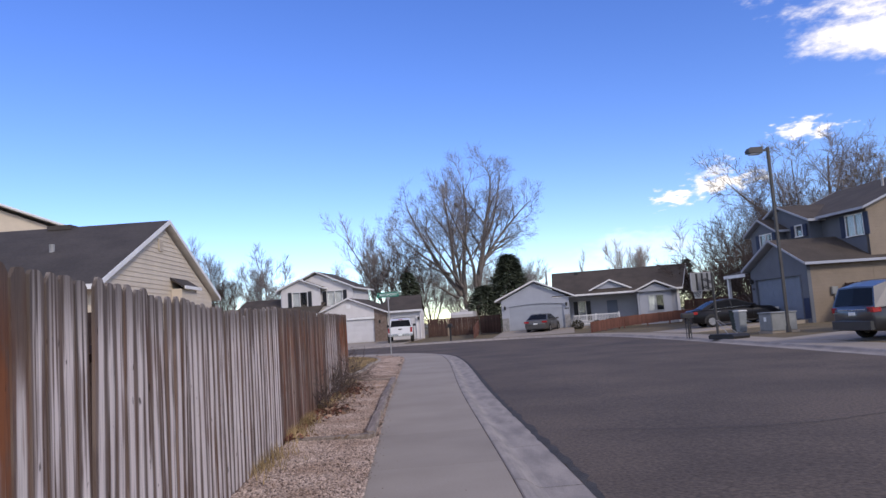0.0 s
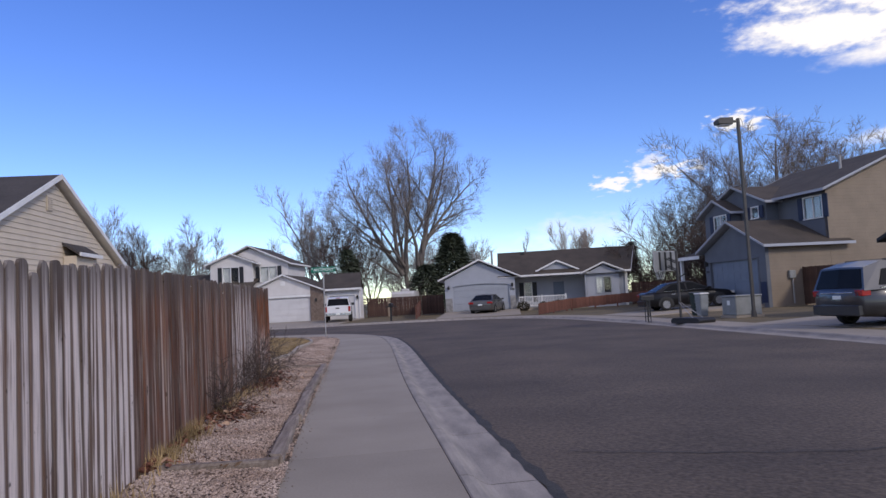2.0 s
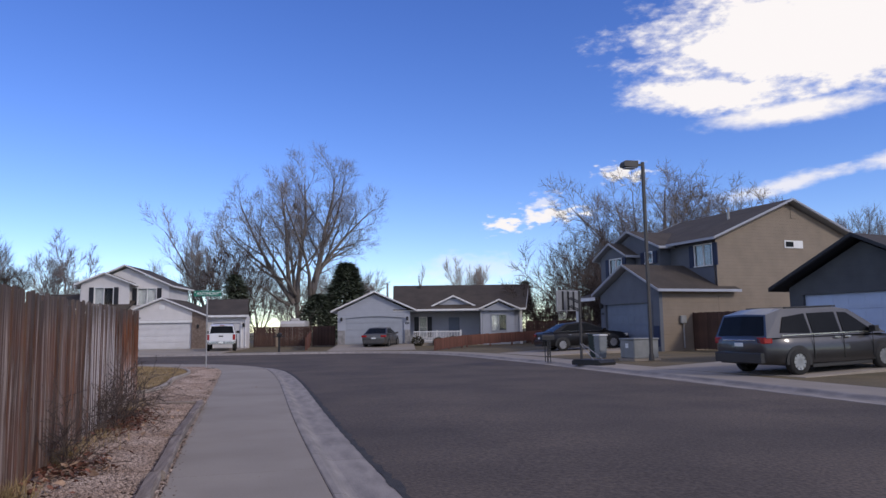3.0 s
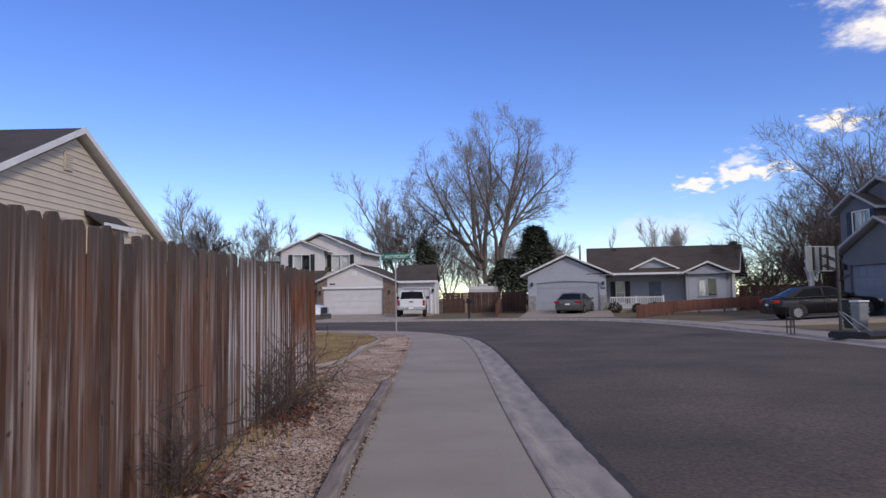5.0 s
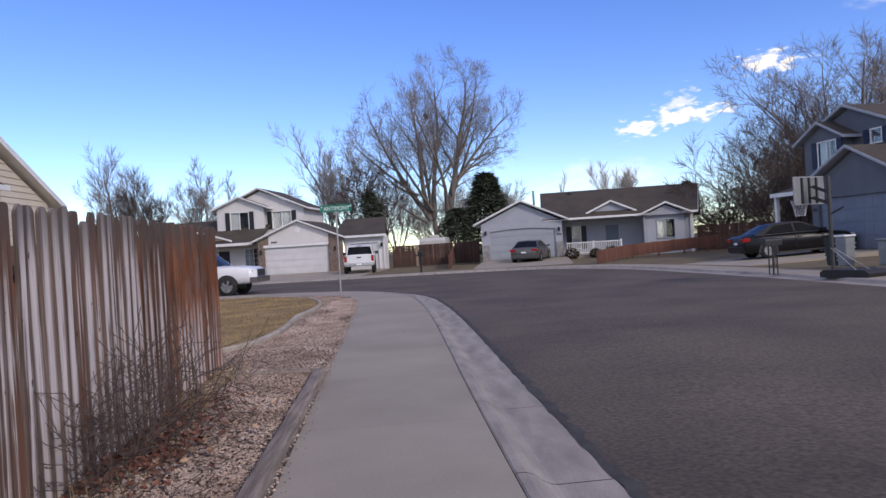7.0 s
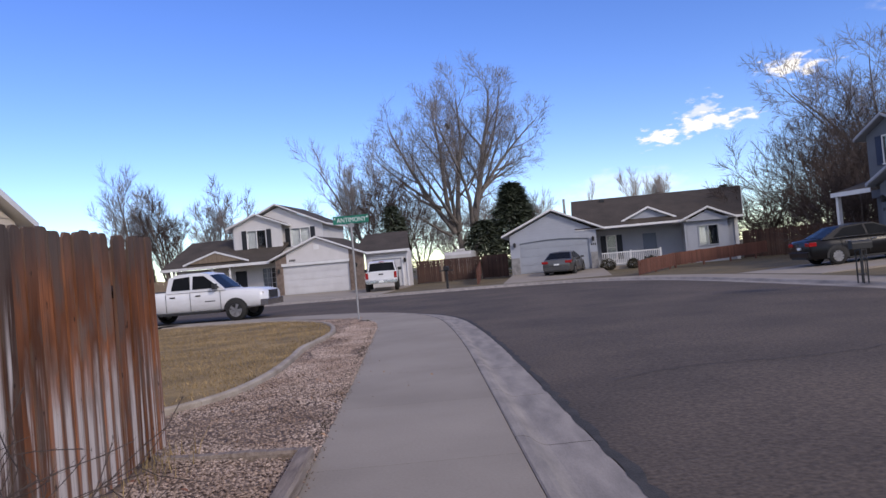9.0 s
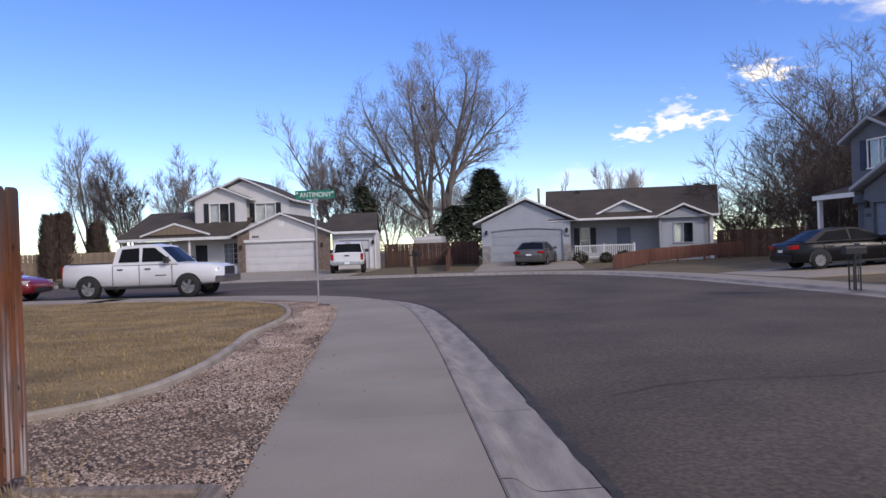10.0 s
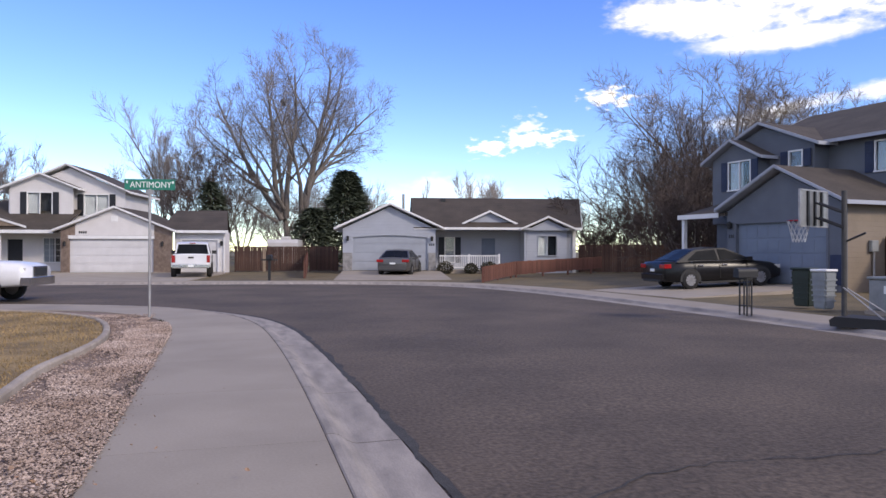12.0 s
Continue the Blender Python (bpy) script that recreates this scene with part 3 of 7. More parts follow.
slabs("pavement_far", offset(FAR, 0.012), offset(FAR, 1.35), 44, lambda q: q.y > -14 and q.x > -45, 0.004, "pale concrete footpath across the street")

# yards: the near corner and the rising lawns across the street
inner = [q for q in offset(WALK_IN, -0.0) if q.x > -59]
verts = [(q.x, q.y, -0.02) for q in inner]
bm = bmesh.new()
loop = [bm.verts.new(v) for v in verts] + [bm.verts.new((-60, 30, -0.02)), bm.verts.new((-60, -60, -0.02))]
face = bm.faces.new(loop)
bmesh.ops.triangulate(bm, faces=[face])
ground_near = solid("ground_near", bm, M["soil"], "bare brown soil of the corner plot", "ground", kind="structure")

rows = []
far_s = resample(FAR, 200)
for d, z in ((1.34, -0.10), (1.36, -0.004), (2.2, 0.0), (5, 0.03), (9, 0.06), (16, 0.10), (40, 0.10), (75, 0.08), (78, -0.3)):
    rows.append(at_z(offset(far_s, d), z))
yard_far = new("lawn_far", sheet("lawn_far", rows, M["far_lawn"]))
tagged(yard_far, "short brown winter lawns across the street", "lawn", kind="structure")


# ---------- houses ----------
def wall_grid(bm, u0, u1, z0, z1, v0, v1, holes):
    """An upright wall along u with square holes through it, as one closed shell."""
    us = sorted({u0, u1, *(h[0] for h in holes), *(h[1] for h in holes)})
    zs = sorted({z0, z1, *(h[2] for h in holes), *(h[3] for h in holes)})
    cells = {(i, j) for i in range(len(us) - 1) for j in range(len(zs) - 1)
             if not any(h[0] < (us[i] + us[i + 1]) / 2 < h[1] and h[2] < (zs[j] + zs[j + 1]) / 2 < h[3] for h in holes)}
    cache = {}

    def vert(i, j, v):
        if (i, j, v) not in cache:
            cache[i, j, v] = bm.verts.new((us[i], v, zs[j]))
        return cache[i, j, v]
    for i, j in cells:
        for v in (v0, v1):
            bm.faces.new([vert(a, b, v) for a, b in ((i, j), (i + 1, j), (i + 1, j + 1), (i, j + 1))])
        for di, dj, a, b in ((-1, 0, (i, j), (i, j + 1)), (1, 0, (i + 1, j), (i + 1, j + 1)), (0, -1, (i, j), (i + 1, j)), (0, 1, (i, j + 1), (i + 1, j + 1))):
            if (i + di, j + dj) not in cells:
                bm.faces.new((vert(*a, v0), vert(*b, v0), vert(*b, v1), vert(*a, v1)))
    return bm


def gable_roof(house, u0, u1, v0, v1, eave, ridge, axis, material, fascia="white", sides=(True, True), name="roof", rake=0.10, skew=0.0, from_u=None):
    """A two-sided roof over a rectangle, with rake and eave boards. axis: the way the ridge runs, u or v."""
    if axis == "v":
        um = (u0 + u1) / 2
        planes = ([(u0, v0, eave), (um, v0, ridge), (um, v1, ridge), (u0, v1, eave)], [(um, v0, ridge), (u1, v0, eave), (u1, v1, eave), (um, v1, ridge)])
    else:
        vm = (v0 + v1) / 2
        planes = ([(u0, v0, eave), (u1, v0, eave), (u1 + skew, vm, ridge), (u0, vm, ridge)], [(u0, vm, ridge), (u1 + skew, vm, ridge), (u1 + 2 * skew, v1, eave), (u0, v1, eave)])
    bm = bmesh.new()
    for p in planes:
        slab(bm, p, 0.06)
    roof = part(name, bm, M[material], house)
    bm = bmesh.new()
    for p in planes:
        slab(bm, [(q[0], q[1], q[2] - 0.064) for q in p], 0.05)
    part("soffit", bm, M[fascia], roof)
    for which, p in enumerate(planes):
        if not sides[which]:
            continue
        if axis == "v":
            lo, hi = (p[0], p[1]) if which == 0 else (p[1], p[0])
            bm = bmesh.new()
            slab(bm, [(lo[0], v0 - 0.03, lo[2] + 0.02), (hi[0], v0 - 0.03, hi[2] + 0.02), (hi[0], v0 - 0.004, hi[2] + 0.02), (lo[0], v0 - 0.004, lo[2] + 0.02)], rake)
            part("rake_board", bm, M[fascia], roof)
            e = p[0][0] if which == 0 else p[1][0]
            sgn = -1 if which == 0 else 1
            part("eave_board", B(min(e, e + sgn * 0.03), max(e, e + sgn * 0.03), v0, v1, eave - 0.12, eave + 0.02), M[fascia], roof)
        else:
            e, sgn = (v0, -1) if which == 0 else (v1, 1)
            part("eave_board", B(u0 if from_u is None else from_u, u1, min(e, e + sgn * 0.03), max(e, e + sgn * 0.03), eave - 0.12, eave + 0.02), M[fascia], roof)
            for ue, s2 in ((u0, -1), (u1, 1)) if from_u is None else ((u1, 1),):
                bm = bmesh.new()
                a, b = sorted((ue + s2 * 0.004, ue + s2 * 0.03))
                k1, k2 = (0, skew) if ue == u0 else (0 if which == 0 else 2 * skew, skew)
                slab(bm, [(a + k1, e, eave + 0.02), (b + k1, e, eave + 0.02), (b + k2, vm, ridge + 0.02), (a + k2, vm, ridge + 0.02)], rake)
                part("rake_board", bm, M[fascia], roof)
    return roof


def window(house, u0, u1, z0, z1, v, shutters=None, split="v", blind=1.0, frame_mat="white", face="v", grid=0):
    """A framed window in a wall whose face is at v; the frame stands a little proud. face u: the wall runs along v."""
    def bx(a, b, c, d, e, f):
        return B(a, b, c, d, e, f) if face == "v" else B(c, d, a, b, e, f) if face == "u" else B(-d, -c, a, b, e, f)
    w = 0.06
    bm = bmesh.new()

    def add(a, b, c, d, e, f):
        box(bm, *((a, b, c, d, e, f) if face == "v" else (c, d, a, b, e, f)))
    add(u0 - w, u1 + w, v - 0.035, v + 0.06, z1, z1 + w)
    add(u0 - w, u0, v - 0.035, v + 0.06, z0, z1)
    add(u1, u1 + w, v - 0.035, v + 0.06, z0, z1)
    um = (u0 + u1) / 2
    if split == "v":
        add(um - 0.025, um + 0.025, v - 0.02, v + 0.05, z0, z1)
    elif split == "h":
        add(u0, u1, v - 0.02, v + 0.05, (z0 + z1) / 2 - 0.025, (z0 + z1) / 2 + 0.025)
    for k in range(1, grid):
        add(u0 + (u1 - u0) * k / grid - 0.012, u0 + (u1 - u0) * k / grid + 0.012, v - 0.01, v + 0.03, z0, z1)
        add(u0, u1, v - 0.01, v + 0.03, z0 + (z1 - z0) * k / grid - 0.012, z0 + (z1 - z0) * k / grid + 0.012)
    win = part("window", bm, M[frame_mat], house)
    part("window_sill", bx(u0 - w - 0.02, u1 + w + 0.02, v - 0.07, v + 0.06, z0 - w, z0), M[frame_mat], win)
    halves = [(u0, um - 0.03), (um + 0.03, u1)] if split == "v" else [(u0, u1)]
    for a, b in halves:
        p = part("pane", bx(a, b, v + 0.034, v + 0.042, z0, z1), M["glass"], win)
        p.visible_shadow = False
    part("blind", bx(u0, u1 if blind >= 1 else u0 + (u1 - u0) * blind, v + 0.10, v + 0.115, z0, z1), M["blind"], win, "pale closed window blind")
    # a dark sheet gives the gloom of the unlit room by its colour
    part("room_back", bx(u0 - 0.05, u1 + 0.05, v + 0.5, v + 0.52, z0 - 0.05, z1 + 0.05), M["room"], win, "dark sheet in place of the unlit room behind the window")
    if shutters:
        s = 0.36
        for a in (u0 - w - s - 0.02, u1 + w + 0.02):
            sh = part("shutter", bx(a, a + s, v - 0.045, v - 0.002, z0 - 0.05, z1 + 0.05), M[shutters], house)
            for k in range(9):
                zz = z0 + (z1 - z0) * (k + 0.5) / 9
                part("shutter_slat", bx(a + 0.05, a + s - 0.05, v - 0.055, v - 0.047, zz - 0.04, zz + 0.04), M[shutters], sh)
    return win


def garage_door(house, u0, u1, z0, z1, v, material, rows=4, cols=8, arch=0.0):
    """A sectional door: sections with pressed panels, set back in its opening."""
    door = part("garage_door", B(u0, u1, v + 0.06, v + 0.1, z0, z1), M[material], house)
    hgt, wid = (z1 - z0) / rows, (u1 - u0) / cols
    for r in range(rows):
        part("door_section", B(u0, u1, v + 0.035, v + 0.058, z0 + r * hgt + 0.008, z0 + (r + 1) * hgt - 0.008, bevel=0.004), M[material], door)
        for c in range(cols):
            part("pressed_panel", B(u0 + c * wid + 0.08, u0 + (c + 1) * wid - 0.08, v + 0.024, v + 0.034, z0 + r * hgt + 0.1, z0 + (r + 1) * hgt - 0.1), M[material], door)
    return door


def frame_trim(house, u0, u1, z0, z1, v, material, w=0.1):
    part("door_trim", B(u0 - w, u0 - 0.004, v - 0.03, v + 0.03, z0, z1 + w), M[material], house)
    part("door_trim", B(u1 + 0.004, u1 + w, v - 0.03, v + 0.03, z0, z1 + w), M[material], house)
    part("door_trim", B(u0, u1, v - 0.03, v + 0.03, z1 + 0.004, z1 + w), M[material], house)


def wall_lamp(house, u, z, v):
    bm = bmesh.new()
    box(bm, u - 0.05, u + 0.05, v - 0.03, v - 0.002, z - 0.1, z + 0.1)
    rod(bm, (u, v - 0.12, z - 0.14), (u, v - 0.12, z + 0.1), 0.07, 0.09, 8)
    rod(bm, (u, v - 0.12, z + 0.1), (u, v - 0.12, z + 0.17), 0.1, 0.02, 8)
    part("wall_lamp", bm, M["black"], house, "black wall lantern")


def number_bars(house, u, z, v, n=4, material="black"):
    bm = bmesh.new()
    for k in range(n):
        box(bm, u + k * 0.12, u + k * 0.12 + 0.08, v - 0.012, v - 0.002, z, z + 0.14)
    part("number_plate", bm, M[material], house)


def gable_poly(u0, u1, z0, eave, apex):
    return [(u0, z0), (u1, z0), (u1, eave), ((u0 + u1) / 2, apex), (u0, eave)]


def stone_veneer(house, u0, u1, z0, z1, v, material, sw=0.3, sh=0.14, seed=1):
    """Courses of stones, each proud of the wall by its own amount."""
    rnd = random.Random(seed)
    veneer = part("veneer_backing", B(u0, u1, v - 0.03, v - 0.002, z0, z1), M[material], house)
    z = z0
    while z < z1 - 0.03:
        h = min(sh * rnd.uniform(0.8, 1.2), z1 - z)
        u = u0
        while u < u1 - 0.02:
            w = min(sw * rnd.uniform(0.6, 1.3), u1 - u)
            part("stone", B(u + 0.008, u + w - 0.008, v - 0.05 - rnd.uniform(0, 0.03), v - 0.031, z + 0.008, z + h - 0.008), M[material], veneer)
            u += w
        z += h
    return veneer


# --- white two-storey house with a double garage, at the head of the bend ---
G1 = 0.13
h1 = thing("house", pose(-8.2, 63, 0, 0, 0, -9), "white two-storey house with black shutters and a brown shingle roof", "house")
bm = bmesh.new()
wall_grid(bm, -3.1, 3.35, G1 - 0.3, 2.55, 0, 0.2, [(-2.62, 2.26, G1 - 0.3, 2.15)])
part("wall", bm, M["brick"], h1, "brown brick front of the double garage")
part("wall", extrude(bmesh.new(), [(-2.27, 2.37), (2.30, 2.37), (2.30, 3.0), (0.12, 3.92), (-0.12, 3.92), (-2.27, 3.02)], -0.03, -0.003, "y"), M["white_siding"], h1, "white boarded gable above the garage door")
part("wall", extrude(bmesh.new(), gable_poly(-3.1, 3.35, 2.55, 2.62, 3.98), 0.0, 0.2, "y"), M["brick"], h1)
part("wall", B(-3.1, -2.9, 0.2, 6.0, G1 - 0.3, 2.6), M["white_siding"], h1)
gable_roof(h1, -3.5, 3.6, -0.35, 7.0, 2.68, 4.12, "v", "shingle")
garage_door(h1, -2.62, 2.26, G1, 2.15, 0.08, "white_door")
part("lintel", B(-2.7, 2.34, -0.045, -0.002, 2.16, 2.36), M["white"], h1)
wall_lamp(h1, -2.86, 1.85, 0.0)
wall_lamp(h1, 2.8, 1.85, 0.0)
number_bars(h1, -2.05, 2.48, -0.035)
stone_veneer(h1, -3.1, -2.66, G1, 2.5, 0.0, "brick", 0.22, 0.09, 4)
stone_veneer(h1, 2.32, 3.33, G1, 2.5, 0.0, "brick", 0.22, 0.09, 5)
# third garage bay
bm = bmesh.new()
wall_grid(bm, 3.37, 6.4, G1 - 0.3, 2.6, 0.5, 0.7, [(3.8, 5.95, G1 - 0.3, 2.1)])
part("wall", bm, M["white_siding"], h1)
part("wall", B(6.2, 6.4, 0.7, 1.9, G1 - 0.3, 2.6), M["white_siding"], h1)
garage_door(h1, 3.8, 5.95, G1, 2.1, 0.55, "white_door", 4, 4)
frame_trim(h1, 3.8, 5.95, G1, 2.1, 0.5, "white")
wall_lamp(h1, 6.2, 1.9, 0.5)
bm = bmesh.new()
slab(bm, [(2.6, 0.1, 2.68), (6.65, 0.1, 2.68), (5.85, 4.0, 4.12), (2.6, 4.0, 4.12)], 0.12)
slab(bm, [(2.6, 4.0, 4.12), (5.85, 4.0, 4.12), (5.6, 6.6, 2.7), (2.6, 6.6, 2.7)], 0.12)
part("garage_roof", bm, M["shingle"], h1)
part("eave_board", B(3.6, 6.66, 0.06, 0.096, 2.54, 2.70), M["white"], h1)
part("downpipe", rod(bmesh.new(), (6.34, 0.44, G1), (6.34, 0.44, 2.5), 0.04), M["white"], h1)
# upper storey: a forward bay and the main gable behind it
bm = bmesh.new()
wall_grid(bm, -7.25, -3.45, 2.9, 5.5, 2.6, 2.8, [(-6.16, -4.72, 3.55, 5.1)])
part("wall", bm, M["white_siding"], h1)
part("wall", extrude(bmesh.new(), gable_poly(-7.25, -3.45, 5.5, 5.51, 6.25), 2.6, 2.8, "y"), M["white_siding"], h1)
window(h1, -6.16, -4.72, 3.55, 5.1, 2.6, "shutter", blind=0.45)
gable_roof(h1, -7.7, -3.0, 2.25, 7.0, 5.40, 6.36, "v", "shingle")
bm = bmesh.new()
wall_grid(bm, -7.4, -0.5, 2.6, 5.3, 3.4, 3.6, [(-3.02, -1.55, 3.75, 5.05)])
part("wall", bm, M["white_siding"], h1)
part("wall", extrude(bmesh.new(), gable_poly(-7.4, -0.5, 5.3, 5.31, 6.78), 3.4, 3.6, "y"), M["white_siding"], h1)
window(h1, -3.02, -1.55, 3.75, 5.05, 3.4, "shutter")
part("wall", B(-0.7, -0.5, 3.6, 9.0, 2.6, 5.3), M["white_siding"], h1)
part("wall", B(-7.4, -7.2, 2.8, 9.0, 0, 5.3), M["white_siding"], h1)
part("wall", B(-7.4, -0.5, 8.8, 9.0, 0, 5.3), M["white_siding"], h1)
gable_roof(h1, -8.0, -0.05, 3.0, 9.4, 5.24, 7.04, "v", "shingle")
part("gable_vent", B(-0.2, 0.2, -0.05, -0.032, 3.2, 3.55), M["white"], h1)
# porch wing
bm = bmesh.new()
wall_grid(bm, -11.4, -3.1, G1 - 0.3, 2.5, 1.6, 1.8, [(-4.75, -3.45, 0.75, 2.2), (-6.9, -6.0, G1, 2.15)])
part("wall", bm, M["white_siding"], h1, "shaded porch wall")
window(h1, -4.75, -3.45, 0.75, 2.2, 1.6, None, grid=4, blind=0.4)
part("front_door", B(-6.88, -6.02, 1.66, 1.71, G1, 2.13), M["shutter"], h1, "dark front door")
part("wall", B(-11.4, -11.2, 1.8, 9.0, G1 - 0.3, 2.5), M["white_siding"], h1)
bm = bmesh.new()
slab(bm, [(-11.9, -0.1, 2.66), (-3.2, -0.1, 2.66), (-3.2, 5.0, 4.75), (-11.9, 5.0, 4.75)], 0.14)
slab(bm, [(-11.9, 5.0, 4.75), (-6.2, 5.0, 4.75), (-6.2, 9.6, 2.7), (-11.9, 9.6, 2.7)], 0.14)
part("porch_roof", bm, M["shingle"], h1)
part("eave_board", B(-11.9, -3.5, -0.14, -0.104, 2.48, 2.68), M["white"], h1)
bm = bmesh.new()
slab(bm, [(-10.3, 0.3, 2.9), (-7.75, 0.3, 3.72), (-7.75, 3.2, 3.72), (-10.3, 1.0, 2.9)], 0.1)
slab(bm, [(-7.75, 0.3, 3.72), (-5.2, 0.3, 2.9), (-5.2, 1.0, 2.9), (-7.75, 3.2, 3.72)], 0.1)
por = part("dormer_roof", bm, M["shingle"], h1)
part("dormer_face", extrude(bmesh.new(), [(-9.9, 2.92), (-5.6, 2.92), (-7.75, 3.62)], 0.32, 0.42, "y"), M["beige_fence"], por, "tan boarded face of the porch gable")
for a, b in ((-10.3, -7.75), (-5.2, -7.75)):
    bm = bmesh.new()
    slab(bm, [(a, 0.26, 2.92), (b, 0.26, 3.74), (b, 0.296, 3.74), (a, 0.296, 2.92)], 0.13)
    part("rake_board", bm, M["white"], por)
for u in (-6.62, -7.95, -10.9):
    part("porch_post", B(u - 0.06, u + 0.06, 0.05, 0.17, G1, 2.5, bevel=0.01), M["white"], h1)
part("porch_slab", B(-11.2, -3.12, 0.0, 1.58, G1 - 0.3, G1 + 0.05), M["concrete"], h1)

# --- pale blue-grey bungalow ---
G2 = 0.27
h2 = thing("house", pose(8, 59.3, 0, 0, 0, -10), "pale blue-grey bungalow with white trim and brown shingle roof", "house")
bm = bmesh.new()
wall_grid(bm, -2.9, 2.75, 0, 2.8, 0, 0.2, [(-2.28, 2.26, 0, 2.42)])
part("wall", bm, M["pale_blue"], h2)
part("wall", extrude(bmesh.new(), gable_poly(-2.9, 2.75, 2.8, 2.82, 4.15), 0, 0.2, "y"), M["pale_blue"], h2)
part("wall", B(2.55, 2.75, 0.2, 2.4, 0, 2.75), M["white_siding"], h2, "white side of the porch recess")
part("wall", B(-2.9, -2.7, 0.2, 7, 0, 2.8), M["pale_blue"], h2)
garage_door(h2, -2.28, 2.26, G2, 2.42, 0.08, "pale_door")
arch_pts = [(-2.28, 2.44)] + [(-2.28 + 4.54 * k / 12, 2.28 + 0.13 * math.sin(math.pi * k / 12)) for k in range(13)] + [(2.26, 2.44)]
part("door_arch", extrude(bmesh.new(), arch_pts[::-1], 0.005, 0.11, "y"), M["pale_blue"], h2)
gable_roof(h2, -3.4, 3.3, -0.35, 6.0, 2.86, 4.38, "v", "shingle")
wall_lamp(h2, -2.6, 2.2, 0.0)
wall_lamp(h2, 2.52, 2.2, 0.0)
number_bars(h2, 2.36, 1.78, 0.0, 3)
stone_veneer(h2, -2.9, -2.33, G2, 1.35, 0.0, "fieldstone", 0.3, 0.2, 7)
stone_veneer(h2, 2.31, 2.75, G2, 1.35, 0.0, "fieldstone", 0.3, 0.2, 8)
bm = bmesh.new()
wall_grid(bm, 2.77, 8.45, 0, 2.75, 2.2, 2.4, [(3.55, 4.1, 0.75, 2.3), (5.9, 6.8, G2, 2.3)])
part("wall", bm, M["pale_blue"], h2)
window(h2, 3.55, 4.1, 0.75, 2.3, 2.2, "shutter", split="h")
part("front_door", B(5.92, 6.78, 2.26, 2.31, G2, 2.28), M["grey_door"], h2, "grey-blue front door")
bm = bmesh.new()
wall_grid(bm, 8.45, 11.0, 0, 2.75, 0.2, 0.4, [(9.2, 10.35, 1.2, 2.4)])
part("wall", bm, M["pale_blue"], h2)
part("wall", extrude(bmesh.new(), gable_poly(8.45, 11.0, 2.75, 2.80, 3.4), -0.09, -0.06, "y"), M["pale_blue"], h2)
part("wall", B(8.45, 8.65, 0.4, 2.2, 0, 2.75), M["pale_blue"], h2)
part("wall", B(10.8, 11.0, 0.4, 1.0, 0, 2.75), M["pale_blue"], h2)
part("wall", B(11.0, 11.5, 0.8, 1.0, 0, 2.75), M["pale_blue"], h2)
part("wall", extrude(bmesh.new(), [(0.8, 0), (8.6, 0), (8.6, 2.75), (4.7, 4.8), (0.8, 2.75)], 11.5, 11.7, "x"), M["pale_blue"], h2)
part("wall", B(-2.9, 11.5, 8.4, 8.6, 0, 2.75), M["pale_blue"], h2)
part("corner_board", B(11.51, 11.72, 0.7, 0.79, 0, 2.75), M["white"], h2)
window(h2, 9.2, 10.35, 1.2, 2.4, 0.2, None, blind=0.5, frame_mat="pale_door")
gable_roof(h2, 8.0, 11.45, -0.35, 2.6, 2.86, 3.62, "v", "shingle")
gable_roof(h2, 1.4, 11.9, -0.05, 9.2, 2.90, 5.06, "u", "shingle", skew=1.1, from_u=3.3)
bm = bmesh.new()
extrude(bm, [(4.75, 3.22), (7.65, 3.22), (6.2, 3.88)], 0.75, 1.2, "y")
dorm = part("gablet", bm, M["pale_blue"], h2)
bm = bmesh.new()
slab(bm, [(4.45, 0.55, 3.2), (6.2, 0.55, 4.0), (6.2, 2.6, 4.0), (4.45, 0.9, 3.2)], 0.1)
slab(bm, [(6.2, 0.55, 4.0), (7.95, 0.55, 3.2), (7.95, 0.9, 3.2), (6.2, 2.6, 4.0)], 0.1)
part("gablet_roof", bm, M["shingle"], dorm)
for a in (4.45, 7.95):
    bm = bmesh.new()
    slab(bm, [(a, 0.51, 3.22), (6.2, 0.51, 4.02), (6.2, 0.546, 4.02), (a, 0.546, 3.22)], 0.13)
    part("rake_board", bm, M["white"], dorm)
part("roof_vent", rod(bmesh.new(), (0.9, 4.6, 4.0), (0.9, 4.6, 5.3), 0.09), M["galv"], h2)
part("roof_vent", B(3.4, 3.7, 3.9, 4.2, 4.6, 5.0), M["black"], h2)
part("porch_slab", B(2.77, 8.43, 0.1, 2.18, -0.1, G2), M["concrete"], h2)
rail = part("porch_railing", B(3.0, 6.75, 0.12, 0.18, 1.13, 1.2), M["white"], h2, "white porch railing with thin balusters")
part("bottom_rail", B(3.0, 6.75, 0.12, 0.18, 0.42, 0.48), M["white"], rail)
for k in range(31):
    u = 3.05 + k * 0.122
    part("baluster", B(u - 0.02, u + 0.02, 0.13, 0.17, 0.48, 1.13), M["white"], rail)
for u in (4.85, 6.72):
    part("railing_post", B(u - 0.05, u + 0.05, 0.1, 0.2, G2, 1.28), M["white"], rail)
part("porch_post", B(8.3, 8.42, 0.12, 0.24, G2, 2.75), M["pale_blue"], h2)

